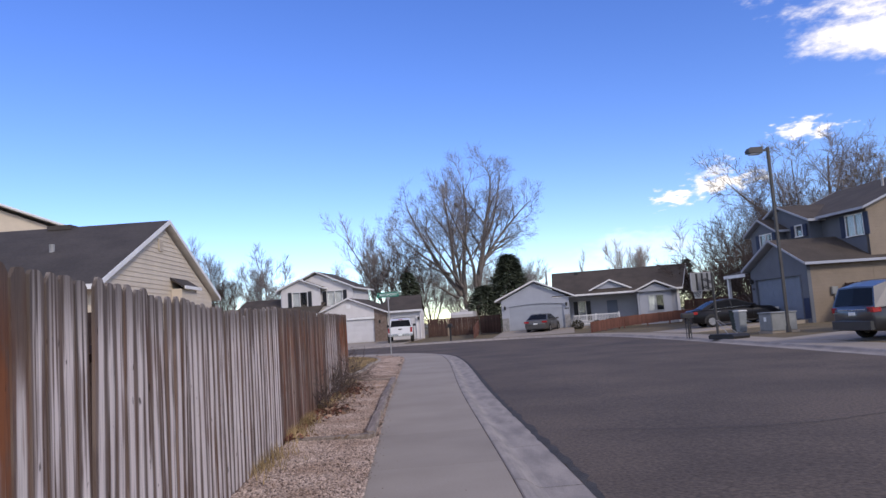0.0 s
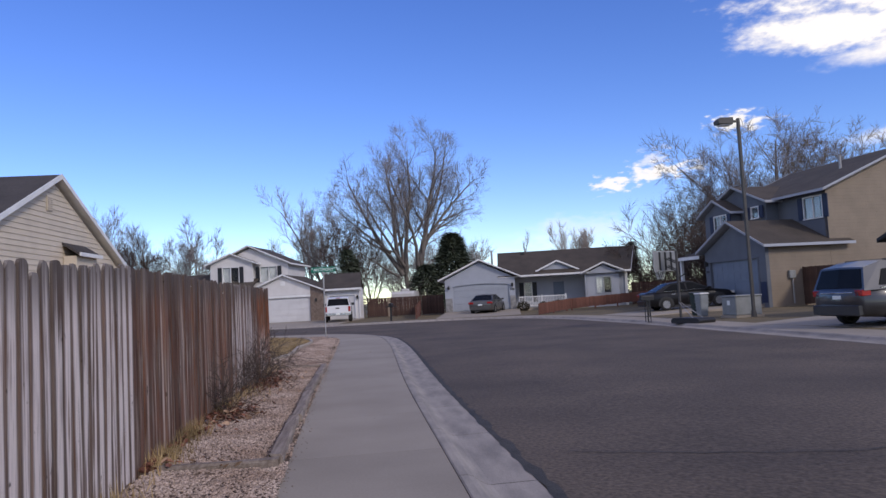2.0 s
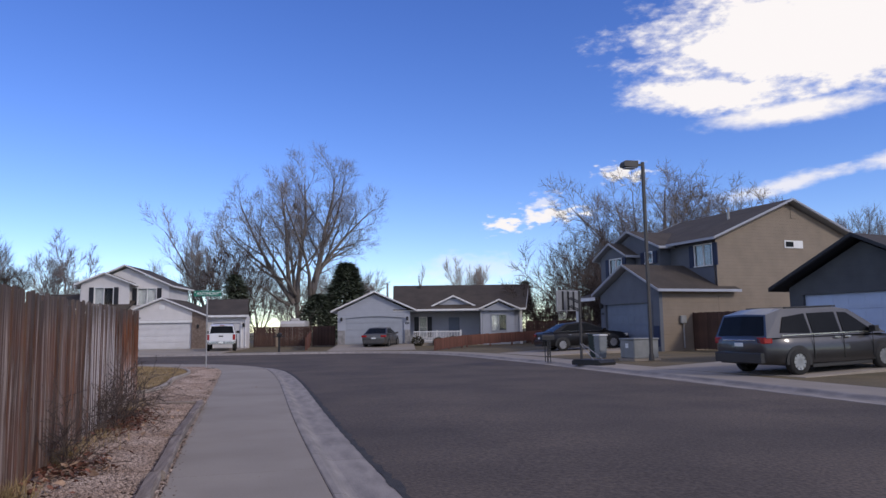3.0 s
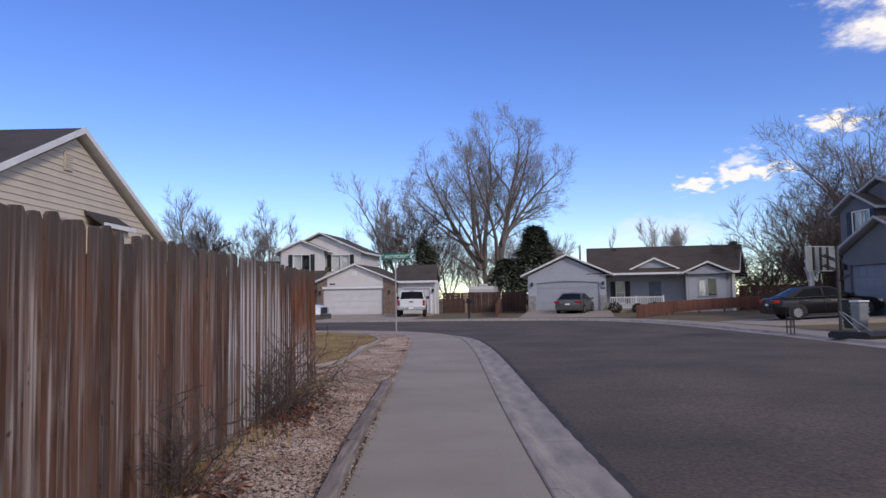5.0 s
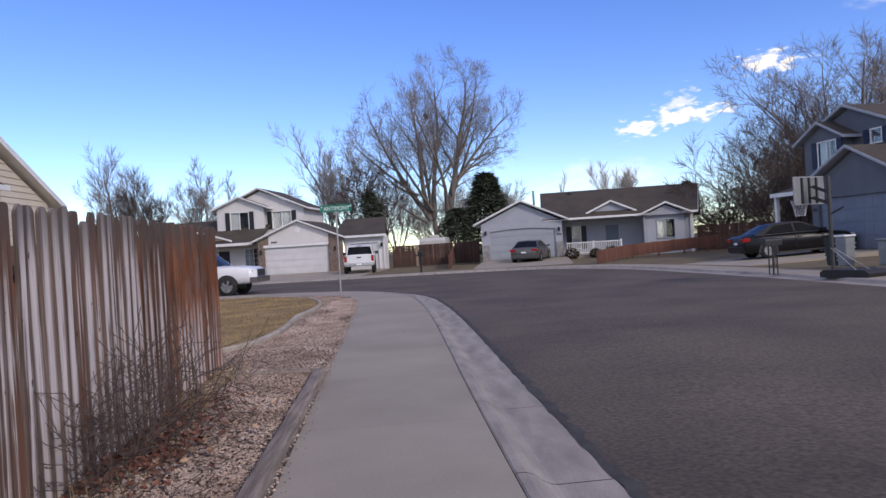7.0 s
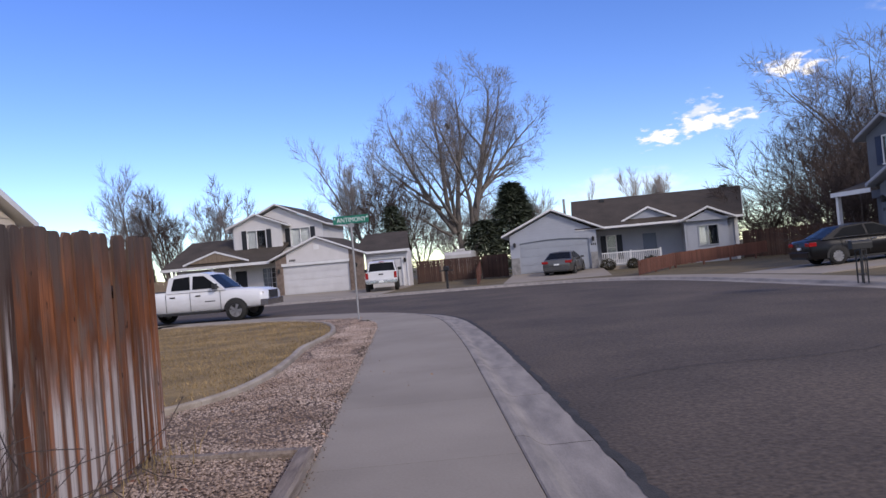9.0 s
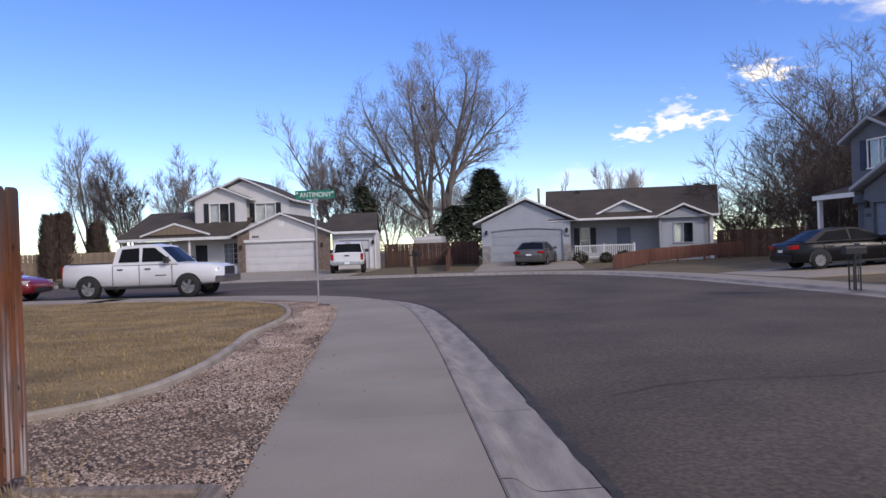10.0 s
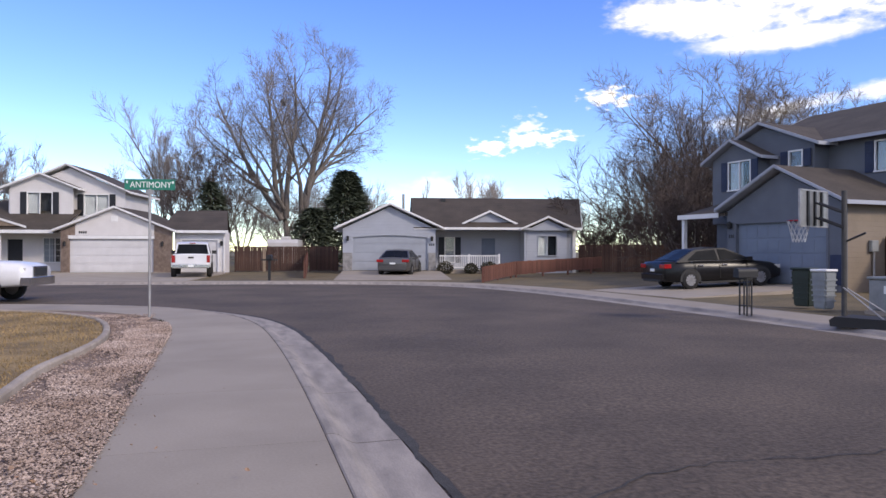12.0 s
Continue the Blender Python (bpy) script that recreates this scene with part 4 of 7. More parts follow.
# --- two-storey house, front tinted blue-grey for shade, tan side ---
G3 = 0.25
h3 = thing("house", pose(18.87, 39.2, 0, 0, 0, -82), "two-storey house with front tinted blue-grey for shade, tan side wall and brown roof", "house")
bm = bmesh.new()
wall_grid(bm, -2.2, 3.05, -0.1, 3.1, 0, 0.2, [(-1.72, 2.4, -0.1, 2.55)])
part("wall", bm, M["shade_blue"], h3)
part("wall", extrude(bmesh.new(), gable_poly(-2.15, 3.05, 3.1, 3.12, 4.42), 0, 0.2, "y"), M["shade_blue"], h3)
garage_door(h3, -1.72, 2.4, G3, 2.55, 0.08, "grey_door")
frame_trim(h3, -1.72, 2.4, G3, 2.55, 0.0, "shade_blue", 0.09)
gable_roof(h3, -2.55, 3.45, -0.35, 5.0, 3.18, 4.68, "v", "shingle", fascia="pale_blue")
part("wall", B(2.85, 3.05, 0.2, 3.8, -0.1, 3.1), M["tan"], h3, "tan boarded side wall")
part("wall", B(-2.2, -2.0, 0.2, 3.8, -0.1, 3.1), M["shade_blue"], h3)
wall_lamp(h3, -1.98, 2.5, 0.0)
number_bars(h3, -2.12, 2.0, 0.0, 3)
part("gas_meter", rod(bmesh.new(), (3.12, 1.4, 0.2), (3.12, 1.4, 1.45), 0.045), M["galv"], h3)
part("meter_box", B(3.06, 3.2, 1.2, 1.55, 1.45, 1.85, bevel=0.02), M["box_grey"], h3)
part("siding_panel", B(2.55, 3.0, -0.03, -0.004, 0.3, 1.35), M["blue_shutter"], h3)
bm = bmesh.new()
wall_grid(bm, -5.4, 3.05, 2.6, 5.95, 3.8, 4.0, [(1.45, 2.75, 4.55, 5.65)])
part("wall", bm, M["shade_blue"], h3)
window(h3, 1.45, 2.75, 4.55, 5.65, 3.8, "blue_shutter", blind=0.8)
part("wall", extrude(bmesh.new(), [(3.8, -0.1), (14.2, -0.1), (14.2, 5.95), (9.0, 8.05), (3.8, 5.95)], 2.86, 3.06, "x"), M["tan"], h3, "tan gable end of the house")
part("wall", extrude(bmesh.new(), [(3.8, -0.1), (14.2, -0.1), (14.2, 5.95), (9.0, 8.05), (3.8, 5.95)], -5.4, -5.2, "x"), M["tan"], h3)
part("wall", B(-5.4, 2.86, 14.0, 14.2, -0.1, 5.95), M["tan"], h3)
part("side_window", B(3.061, 3.10, 8.6, 9.95, 5.52, 5.95), M["white"], h3, "small white slider window high in the gable")
p = part("pane", B(3.101, 3.108, 8.68, 9.24, 5.59, 5.88), M["car_glass"], h3)
gable_roof(h3, -5.9, 3.5, 3.3, 14.7, 5.93, 8.26, "u", "shingle", fascia="pale_blue")
part("gable_vent", B(3.061, 3.09, 9.2, 9.6, 7.2, 7.75), M["tan"], h3)
part("roof_vent", rod(bmesh.new(), (0.8, 6.9, 7.3), (0.8, 6.9, 8.1), 0.07), M["galv"], h3)
# upper front gables
part("wall", B(-5.4, -0.6, 3.0, 3.8, 3.9, 5.9), M["shade_blue"], h3)
part("wall", extrude(bmesh.new(), gable_poly(-5.8, -0.6, 5.9, 5.91, 6.85), 3.0, 3.2, "y"), M["shade_blue"], h3)
gable_roof(h3, -6.2, -0.2, 2.7, 9.0, 5.84, 7.08, "v", "shingle", fascia="pale_blue")
bm = bmesh.new()
wall_grid(bm, -5.45, -2.85, 2.7, 5.6, 2.3, 2.5, [(-4.45, -3.25, 4.2, 5.4)])
part("wall", bm, M["shade_blue"], h3)
part("wall", extrude(bmesh.new(), gable_poly(-5.45, -2.85, 5.6, 5.61, 6.26), 2.3, 2.5, "y"), M["shade_blue"], h3)
window(h3, -4.45, -3.25, 4.2, 5.4, 2.3, "blue_shutter", blind=0.6)
gable_roof(h3, -5.9, -2.4, 2.0, 6.0, 5.52, 6.42, "v", "shingle", fascia="pale_blue")
part("wall", B(-5.45, -5.25, 2.5, 3.8, 2.7, 5.6), M["shade_blue"], h3)
part("wall", B(-3.05, -2.85, 2.5, 3.0, 2.7, 5.6), M["shade_blue"], h3)
win_s = window(h3, -1.75, -1.15, 5.0, 5.6, 2.94, "blue_shutter", split="n")
# porch beside the garage
bm = bmesh.new()
slab(bm, [(-5.0, -0.1, 3.02), (-2.22, -0.1, 3.02), (-2.22, 2.3, 3.62), (-5.0, 2.3, 3.62)], 0.12)
part("porch_roof", bm, M["shingle"], h3)
part("eave_board", B(-5.0, -2.58, -0.14, -0.104, 2.85, 3.04), M["white"], h3)
for u in (-4.8,):
    part("porch_post", B(u - 0.08, u + 0.08, 0.0, 0.16, G3, 2.9), M["white"], h3)
part("wall", B(-5.4, -2.2, 2.5, 2.7, -0.1, 3.0), M["shade_blue"], h3, "dark porch wall")
part("front_door", B(-4.1, -3.2, 2.44, 2.495, G3, 2.3), M["shutter"], h3)
part("porch_slab", B(-5.0, -2.22, -0.1, 2.48, -0.1, G3), M["concrete"], h3)

# --- dark house, its white garage door coloured light blue for skylit shade ---
h4 = thing("house", pose(19.0, 23.3, 0, 0, 0, -78), "dark slate house with white garage door coloured light blue for skylit shade", "house")
bm = bmesh.new()
wall_grid(bm, -2.45, 3.2, -0.1, 2.6, 0, 0.2, [(-1.9, 2.7, -0.1, 2.35)])
part("wall", bm, M["dark_house"], h4)
part("wall", extrude(bmesh.new(), gable_poly(-2.45, 3.25, 2.6, 2.62, 4.02), 0, 0.2, "y"), M["dark_house"], h4)
garage_door(h4, -1.9, 2.7, 0.22, 2.35, 0.08, "skylit_door")
part("wall", B(-2.45, -2.25, 0.2, 12, -0.1, 2.6), M["dark_house"], h4)
part("wall", B(-2.45, 9, 11.8, 12, -0.1, 2.6), M["dark_house"], h4)
part("wall", B(3.22, 9, 1.5, 1.7, -0.1, 2.75), M["dark_house"], h4)
gable_roof(h4, -2.95, 3.75, -0.45, 7.0, 2.64, 4.28, "v", "dark_shingle", fascia="shutter")
gable_roof(h4, -1.0, 9.5, 1.0, 12.5, 2.7, 4.7, "u", "dark_shingle", fascia="shutter")

# --- cream house behind the fence: gable of lapped boards ---
h0 = thing("house", pose(-9.02, 24.0, 0, 0, 0, 90), "cream house with lapped boards and dark brown roof", "house")
APEX0, EAVE0, C0, HW = 5.26, 3.04, -0.9, 5.1
part("wall", extrude(bmesh.new(), [(C0 - HW + 0.35, -0.1), (C0 + HW - 0.35, -0.1), (C0 + HW - 0.35, EAVE0 + 0.05), (C0, APEX0 - 0.02), (C0 - HW + 0.35, EAVE0 + 0.05)], 0.0, 0.2, "y"), M["cream"], h0)
rise = (APEX0 - EAVE0) / (HW - 0.35)
gable_wall = part("board_backing", B(C0 - HW + 0.36, C0 + HW - 0.36, -0.012, -0.003, 0.0, EAVE0), M["cream"], h0)
z = 0.9
while z < APEX0 - 0.12:
    def half(zz):
        return min(HW - 0.37, (APEX0 - zz) / rise)
    a, b = half(z), half(z + 0.15)
    bm = bmesh.new()
    f = [(C0 - a, -0.034, z), (C0 + a, -0.034, z), (C0 + b, -0.014, z + 0.15), (C0 - b, -0.014, z + 0.15)]
    g = [(q[0], -0.004, q[2]) for q in f]
    vf, vg = [bm.verts.new(q) for q in f], [bm.verts.new(q) for q in g]
    bm.faces.new(vf), bm.faces.new(vg[::-1])
    for i in range(4):
        bm.faces.new((vf[i], vg[i], vg[(i + 1) % 4], vf[(i + 1) % 4]))
    part("siding_board", bm, M["cream"], h0)
    z += 0.15
gable_roof(h0, C0 - HW - 0.15, C0 + HW + 0.15, -0.22, 13.5, EAVE0 + 0.02, APEX0 + 0.26, "v", "dark_shingle", rake=0.15)
part("wall", B(C0 - HW + 0.35, C0 - HW + 0.55, 0.2, 13, -0.1, EAVE0), M["cream"], h0)
part("wall", B(C0 + HW - 0.55, C0 + HW - 0.35, 0.2, 13, -0.1, EAVE0), M["cream"], h0)
part("wall", extrude(bmesh.new(), gable_poly(C0 - HW + 0.35, C0 + HW - 0.35, -0.1, EAVE0, APEX0), 12.8, 13.0, "y"), M["cream"], h0)
vent = part("gable_vent", B(C0 - 0.55, C0 - 0.2, -0.06, -0.036, 4.42, 4.86), M["cream"], h0)
for k in range(7):
    part("vent_slat", B(C0 - 0.52, C0 - 0.23, -0.075, -0.061, 4.44 + k * 0.058, 4.475 + k * 0.058), M["cream"], vent)
bay = part("bay", B(-0.42, 1.05, -0.4, -0.036, 0.0, 3.2), M["cream"], h0, "cream bump-out bay")
bm = bmesh.new()
slab(bm, [(-0.5, -0.52, 3.27), (1.15, -0.52, 3.27), (1.15, -0.03, 3.60), (-0.5, -0.03, 3.60)], 0.07)
part("bay_roof", bm, M["dark_shingle"], bay)
part("bay_fascia", B(-0.5, 1.15, -0.56, -0.524, 3.18, 3.29), M["white"], bay)
bm = bmesh.new()
rod(bm, (-4.2, 4.6, 3.4), (-4.2, 4.5, 4.35), 0.03)
part("dish_mast", bm, M["dish"], h0)
bm = bmesh.new()
bmesh.ops.create_uvsphere(bm, u_segments=16, v_segments=8, radius=0.45, matrix=Matrix.Translation((-4.25, 4.2, 4.4)) @ Euler((0.5, 0.2, 0.4)).to_matrix().to_4x4() @ Matrix.Diagonal((1, 0.14, 1, 1)))
part("satellite_dish", bm, M["dish"], h0, "grey satellite dish", smooth=True)
part("roof_vent", rod(bmesh.new(), (-3.3, 2.5, 4.2), (-3.3, 2.5, 4.62), 0.08), M["dish"], h0)
part("ridge_vent", B(C0 - 0.3, C0 + 0.3, 3.0, 3.8, 5.4, 5.56), M["dark_shingle"], h0)

# --- house further back behind the cream one ---
h5 = thing("house", pose(-26.5, 37.5, 0, 0, 0, 20), "pale house glimpsed over a roof", "house")
part("wall", extrude(bmesh.new(), gable_poly(-7.5, 7.5, -0.1, 7.4, 10.4), 0, 9, "y"), M["cream"], h5)
gable_roof(h5, -8, 8, -0.5, 9.5, 7.55, 10.7, "v", "dark_shingle")


# ---------- fence beside the footpath ----------
def fence_x(y):
    return -1.55 - 0.0548 * (y - 5.3)


def picket_mesh(material, w, h, seed):
    """One fence board: slightly cupped, its top corners worn off. Origin at its foot."""
    rnd = random.Random(seed)
    bm = bmesh.new()
    a, c = rnd.uniform(0.010, 0.04), rnd.uniform(0.010, 0.04)
    top = [(-w / 2, h - a * 1.3), (-w / 2 + a, h - rnd.uniform(0, 0.008)), (rnd.uniform(-0.02, 0.02), h), (w / 2 - c, h - rnd.uniform(0, 0.008)), (w / 2, h - c * 1.3)]
    extrude(bm, [(-w / 2, 0), (w / 2, 0), (w / 2, h * 0.5), *top[::-1], (-w / 2, h * 0.5)], -0.009, 0.009, "y")
    return mesh_of("picket", bm, material)


front_fence = thing("fence", Matrix(), "weathered wooden board fence, bleached in streaks, along a gravel bed", "fence")
kinds = {k: [picket_mesh(M[k], 0.130, 1.60, 10 * i + j) for j in range(5)] for i, k in enumerate(("picket_pale", "picket_brown", "picket_mid", "picket_orange"))}
rnd = random.Random(5)
NOTCHES = (2.0, 5.85, 10.5, 11.75, 14.0)      # boards that have dropped or shrunk, leaving a slot beside them


def fence_top(y):
    return float(np.interp(y, [-10, 2.5, 3.7, 5.3, 6.2, 7.9, 12.0, 18.0], [1.80, 1.765, 1.72, 1.665, 1.69, 1.745, 1.755, 1.785]))


y = -10.0
while y < 17.88:
    if y < 1.75:
        k = "picket_orange" if y > 1.2 else "picket_brown"
    elif y < 7.75:
        k = "picket_pale" if rnd.random() < 0.93 else "picket_mid"
    elif y < 12.6:
        k = "picket_brown" if rnd.random() < 0.9 else "picket_mid" if y < 9.5 else "picket_orange"
    elif y < 14.9:
        k = "picket_pale" if rnd.random() < 0.6 else "picket_mid"
    elif y < 15.7:
        k = "picket_mid"
    else:
        k = "picket_orange"
    slot = any(abs(y - q) < 0.07 for q in NOTCHES)
    ob = new("picket", rnd.choice(kinds[k]))
    z0 = 0.06 + 0.005 * (y - 5) + rnd.uniform(-0.01, 0.01)
    hgt = fence_top(y) + rnd.uniform(-0.018, 0.014) - (0.07 if slot else 0.0) - z0
    ob.matrix_world = pose(fence_x(y) + rnd.uniform(-0.005, 0.005), y, z0, rnd.uniform(-0.5, 0.5), rnd.uniform(-0.7, 0.7), 90 + 3.14 + rnd.uniform(-2, 2)) @ Matrix.Diagonal((rnd.uniform(0.95, 1.04), 1, hgt / 1.60, 1))
    ob.parent = front_fence
    y += 0.1395 + (0.03 if slot else rnd.uniform(0, 0.005))
for z in (0.42, 1.38):
    bm = bmesh.new()
    rod(bm, (fence_x(-10) - 0.06, -10, z), (fence_x(17.8) - 0.06, 17.8, z), 0.045, n=4)
    part("fence_rail", bm, M["rail"], front_fence)
for k in range(12):
    yy = -9.8 + k * 2.5
    part("fence_post", B(fence_x(yy) - 0.17, fence_x(yy) - 0.08, yy - 0.045, yy + 0.045, -0.05, 1.6), M["rail"], front_fence)
side_fence = thing("fence", Matrix(), "brown board fence turning back towards the cream house", "fence")
for k in range(44):
    x = fence_x(17.9) - 0.09 - k * 0.142
    ob = new("picket", rnd.choice(kinds["picket_orange"]))
    ob.matrix_world = pose(x, 17.93 + 0.02 * k * 0.142, 0.12, 0, 0, rnd.uniform(-1, 1))
    ob.parent = side_fence


# ---------- gravel bed, timbers, edging, lawn ----------
EDGE = smooth_line([(-9, 18.5), (-5.5, 18.9), (-3.9, 19.35), (-3.05, 19.9), (-2.58, 20.75), (-2.41, 22.2), (-2.46, 24.0), (-2.55, 25.5), (-2.44, 27.0), (-2.42, 28.2), (-2.54, 29.5), (-2.85, 31.0), (-3.4, 32.4), (-4.4, 33.7), (-6, 34.8), (-9, 35.7)], 0.2)
lawn_loop = [q for q in EDGE]
bm = bmesh.new()
loop = [bm.verts.new((q.x, q.y, 0.045)) for q in lawn_loop] + [bm.verts.new(v) for v in ((-14, 36.7, 0.045), (-40, 40.9, 0.045), (-40, 18.2, 0.045))]
f = bm.faces.new(loop)
geo = bmesh.ops.extrude_face_region(bm, geom=[f])
bmesh.ops.translate(bm, verts=[v for v in geo["geom"] if isinstance(v, bmesh.types.BMVert)], vec=(0, 0, -0.1))
bmesh.ops.triangulate(bm, faces=list(bm.faces))
solid("lawn_near", bm, M["lawn"], "short straw-coloured dormant lawn on the corner", "lawn", kind="structure")

edging = thing("lawn_edging", Matrix(), "pale cast concrete edging curving round the lawn", "edging")
stops = resample(EDGE, 27 * 5 + 1)
for i in range(27):
    seg = stops[max(i * 5 - 1, 0):i * 5 + 7]
    lo = 1 if i else 0
    n = 6
    rows = []
    for o, z in ((-0.055, -0.03), (-0.055, 0.06), (-0.042, 0.08), (0.0, 0.088), (0.042, 0.08), (0.055, 0.06), (0.055, -0.03)):
        pts = offset(seg, o)[lo:lo + n]
        g = (pts[1] - pts[0]) * 0.008
        pts = [pts[0] + g, *pts[1:-1], pts[-1] - g]
        rows.append(at_z(pts, z))
    ob = new("edging_block", sheet("edging_block", rows, M["edging"]))
    ob.parent = edging


def timber(p, q, w, h, seed, z=0.0):
    """A weathered landscape timber with chipped edges."""
    rnd = random.Random(seed)
    p, q = Vector((*p, 0)), Vector((*q, 0))
    d = (q - p)
    side = Vector((d.y, -d.x, 0)).normalized()
    n = max(4, int(d.length / 0.2))
    rows = []
    for o, zz in ((-0.5, -0.08), (-0.5, 0.78), (-0.38, 1.0), (0.38, 1.0), (0.5, 0.78), (0.5, -0.08)):
        rows.append([tuple(p.lerp(q, i / n) + side * (o * w + rnd.uniform(-0.006, 0.006)) + Vector((0, 0, z + zz * h + rnd.uniform(-0.006, 0.005)))) for i in range(n + 1)])
    me = sheet("landscape_timber", rows, M["timber"])
    bm = bmesh.new()
    bm.from_mesh(me)
    bmesh.ops.holes_fill(bm, edges=bm.edges)
    bm.to_mesh(me)
    bm.free()
    ob = new("landscape_timber", me)
    return tagged(ob, "weathered grey-brown landscape timber edging the gravel", "timber", "timbers of the gravel bed")


def walk_x(y):
    return float(np.interp(y, [q.y for q in WALK_IN if q.y < 33], [q.x for q in WALK_IN if q.y < 33]))


for i, (a, b) in enumerate(((8.08, 10.3), (10.33, 12.72), (12.76, 15.1), (15.13, 17.45))):
    timber((walk_x(a) - 0.09 + 0.02 * (i % 2), a), (walk_x(b) - 0.10 + 0.015 * i, b), 0.12, 0.11, i)
timber((fence_x(8.0) + 0.12, 7.98), (walk_x(8.0) - 0.05, 8.0), 0.10, 0.10, 21)
timber((fence_x(17.7) + 0.06, 17.62), (walk_x(17.5) - 0.06, 17.5), 0.10, 0.09, 22)


def scatter(name, points, sizes, material, label, category, seed, flat=0.6, sink=0.3):
    """Many small angular stones in one mesh."""
    rng = np.random.default_rng(seed)
    base = np.array([(0, 0, 1), (0.9, 0.1, 0.25), (0.2, 0.9, 0.1), (-0.8, 0.5, 0.2), (-0.7, -0.6, 0.1), (0.35, -0.85, 0.25), (0.1, 0.1, -0.9)])
    tri = [(0, 1, 2), (0, 2, 3), (0, 3, 4), (0, 4, 5), (0, 5, 1), (6, 2, 1), (6, 3, 2), (6, 4, 3), (6, 5, 4), (6, 1, 5)]
    n = len(points)
    ang = rng.uniform(0, 2 * math.pi, n)
    jit = rng.uniform(0.7, 1.3, (n, 7, 3))
    v = base[None] * jit * np.asarray(sizes)[:, None, None] * np.array([1, rng.uniform(0.7, 1.0), flat])
    c, s = np.cos(ang)[:, None], np.sin(ang)[:, None]
    x, yv = v[..., 0] * c - v[..., 1] * s, v[..., 0] * s + v[..., 1] * c
    pts = np.asarray(points)
    out_v = np.stack([x + pts[:, None, 0], yv + pts[:, None, 1], v[..., 2] + pts[:, None, 2] + np.asarray(sizes)[:, None] * sink], -1).reshape(-1, 3)
    idx = np.arange(n)[:, None, None] * 7 + np.array(tri)[None]
    ob = new(name, raw(name, out_v.tolist(), idx.reshape(-1, 3).tolist(), material))
    return tagged(ob, label, category, kind="stuff")


def bed_z(x, y):
    t = (x - fence_x(min(y, 18))) / max(walk_x(min(max(y, 2), 32)) - fence_x(min(y, 18)), 0.1)
    return 0.075 - 0.05 * min(max(t, 0), 1) if y < 18 else 0.015


# gently banked soil of the bed, under the stones
rows = []
for k in range(6):
    t = k / 5
    rows.append([(fence_x(y) - 0.12 + (walk_x(max(y, 2)) - 0.02 - fence_x(y) + 0.12) * t, y, bed_z(fence_x(y) + (walk_x(max(y, 2)) - fence_x(y)) * t, y) - 0.012) for y in np.arange(-10, 18.01, 0.5)])
ob = new("gravel_bed", sheet("gravel_bed", rows, M["soil"]))
tagged(ob, "sandy brown soil under the gravel", "ground", kind="structure")

rng = np.random.default_rng(11)
pts, sizes = [], []
edge_y = np.array([q.y for q in EDGE])
edge_x = np.array([q.x for q in EDGE])
order = np.argsort(edge_y)
for _ in range(92000):
    y = rng.uniform(2.0, 33.5) if rng.random() < 0.85 else rng.uniform(2.0, 14)
    lo = fence_x(y) + 0.03 if y < 17.95 else float(np.interp(y, edge_y[order], edge_x[order])) + 0.08
    hi = walk_x(min(y, 32.9)) + 0.02
    if y > 31.5:
        hi = min(hi, -2.2)
    if y < 20 and y > 17.95:
        lo = max(lo, -3.6)
    x = rng.uniform(lo, hi)
    if 8.1 < y < 17.45 and x > walk_x(y) - 0.16:
        if rng.random() < 0.75:
            continue
    s = rng.uniform(0.008, 0.020)
    bare = noise.noise(Vector((x * 0.9, y * 0.55, 2.0)))
    if y > 23.5 and bare > -0.05 and rng.random() < 0.75:
        continue
    pts.append((x, y, bed_z(x, y) - 0.004))
    sizes.append(s)
scatter("gravel", pts, sizes, M["stone"], "loose tan and grey crushed stone", "gravel", 4)

# crumbs of stone and dirt along the timber and on the path
pts = [(walk_x(y) + abs(rng.normal(0, 0.05)), y, 0.001) for y in rng.uniform(4, 30, 420)]
pts += [(rng.uniform(walk_x(y) + 0.1, 0.5), y, 0.001) for y in rng.uniform(4, 30, 16)]
scatter("grit", pts, rng.uniform(0.003, 0.010, len(pts)), M["soil"], "dark grit and crumbs strewn along the path edge", "grit", 6)


def blades(name, points, heights, material, label, category, seed, lean=0.5, width=0.006):
    """Thin upright blades, one triangle each, in one mesh."""
    rng = np.random.default_rng(seed)
    p, h = np.asarray(points), np.asarray(heights)
    n = len(p)
    a, l = rng.uniform(0, 2 * math.pi, n), rng.uniform(0, lean, n)
    d = np.stack([np.cos(a), np.sin(a), np.zeros(n)], -1)
    t = rng.uniform(0, 2 * math.pi, n)
    s = np.stack([np.cos(t), np.sin(t), np.zeros(n)], -1) * width
    tip = p + d * (h * l)[:, None] + np.array([0, 0, 1]) * h[:, None]
    v = np.stack([p - s, p + s, tip], 1).reshape(-1, 3)
    ob = new(name, raw(name, v.tolist(), np.arange(3 * n).reshape(-1, 3).tolist(), material))
    return tagged(ob, label, category, kind="stuff")


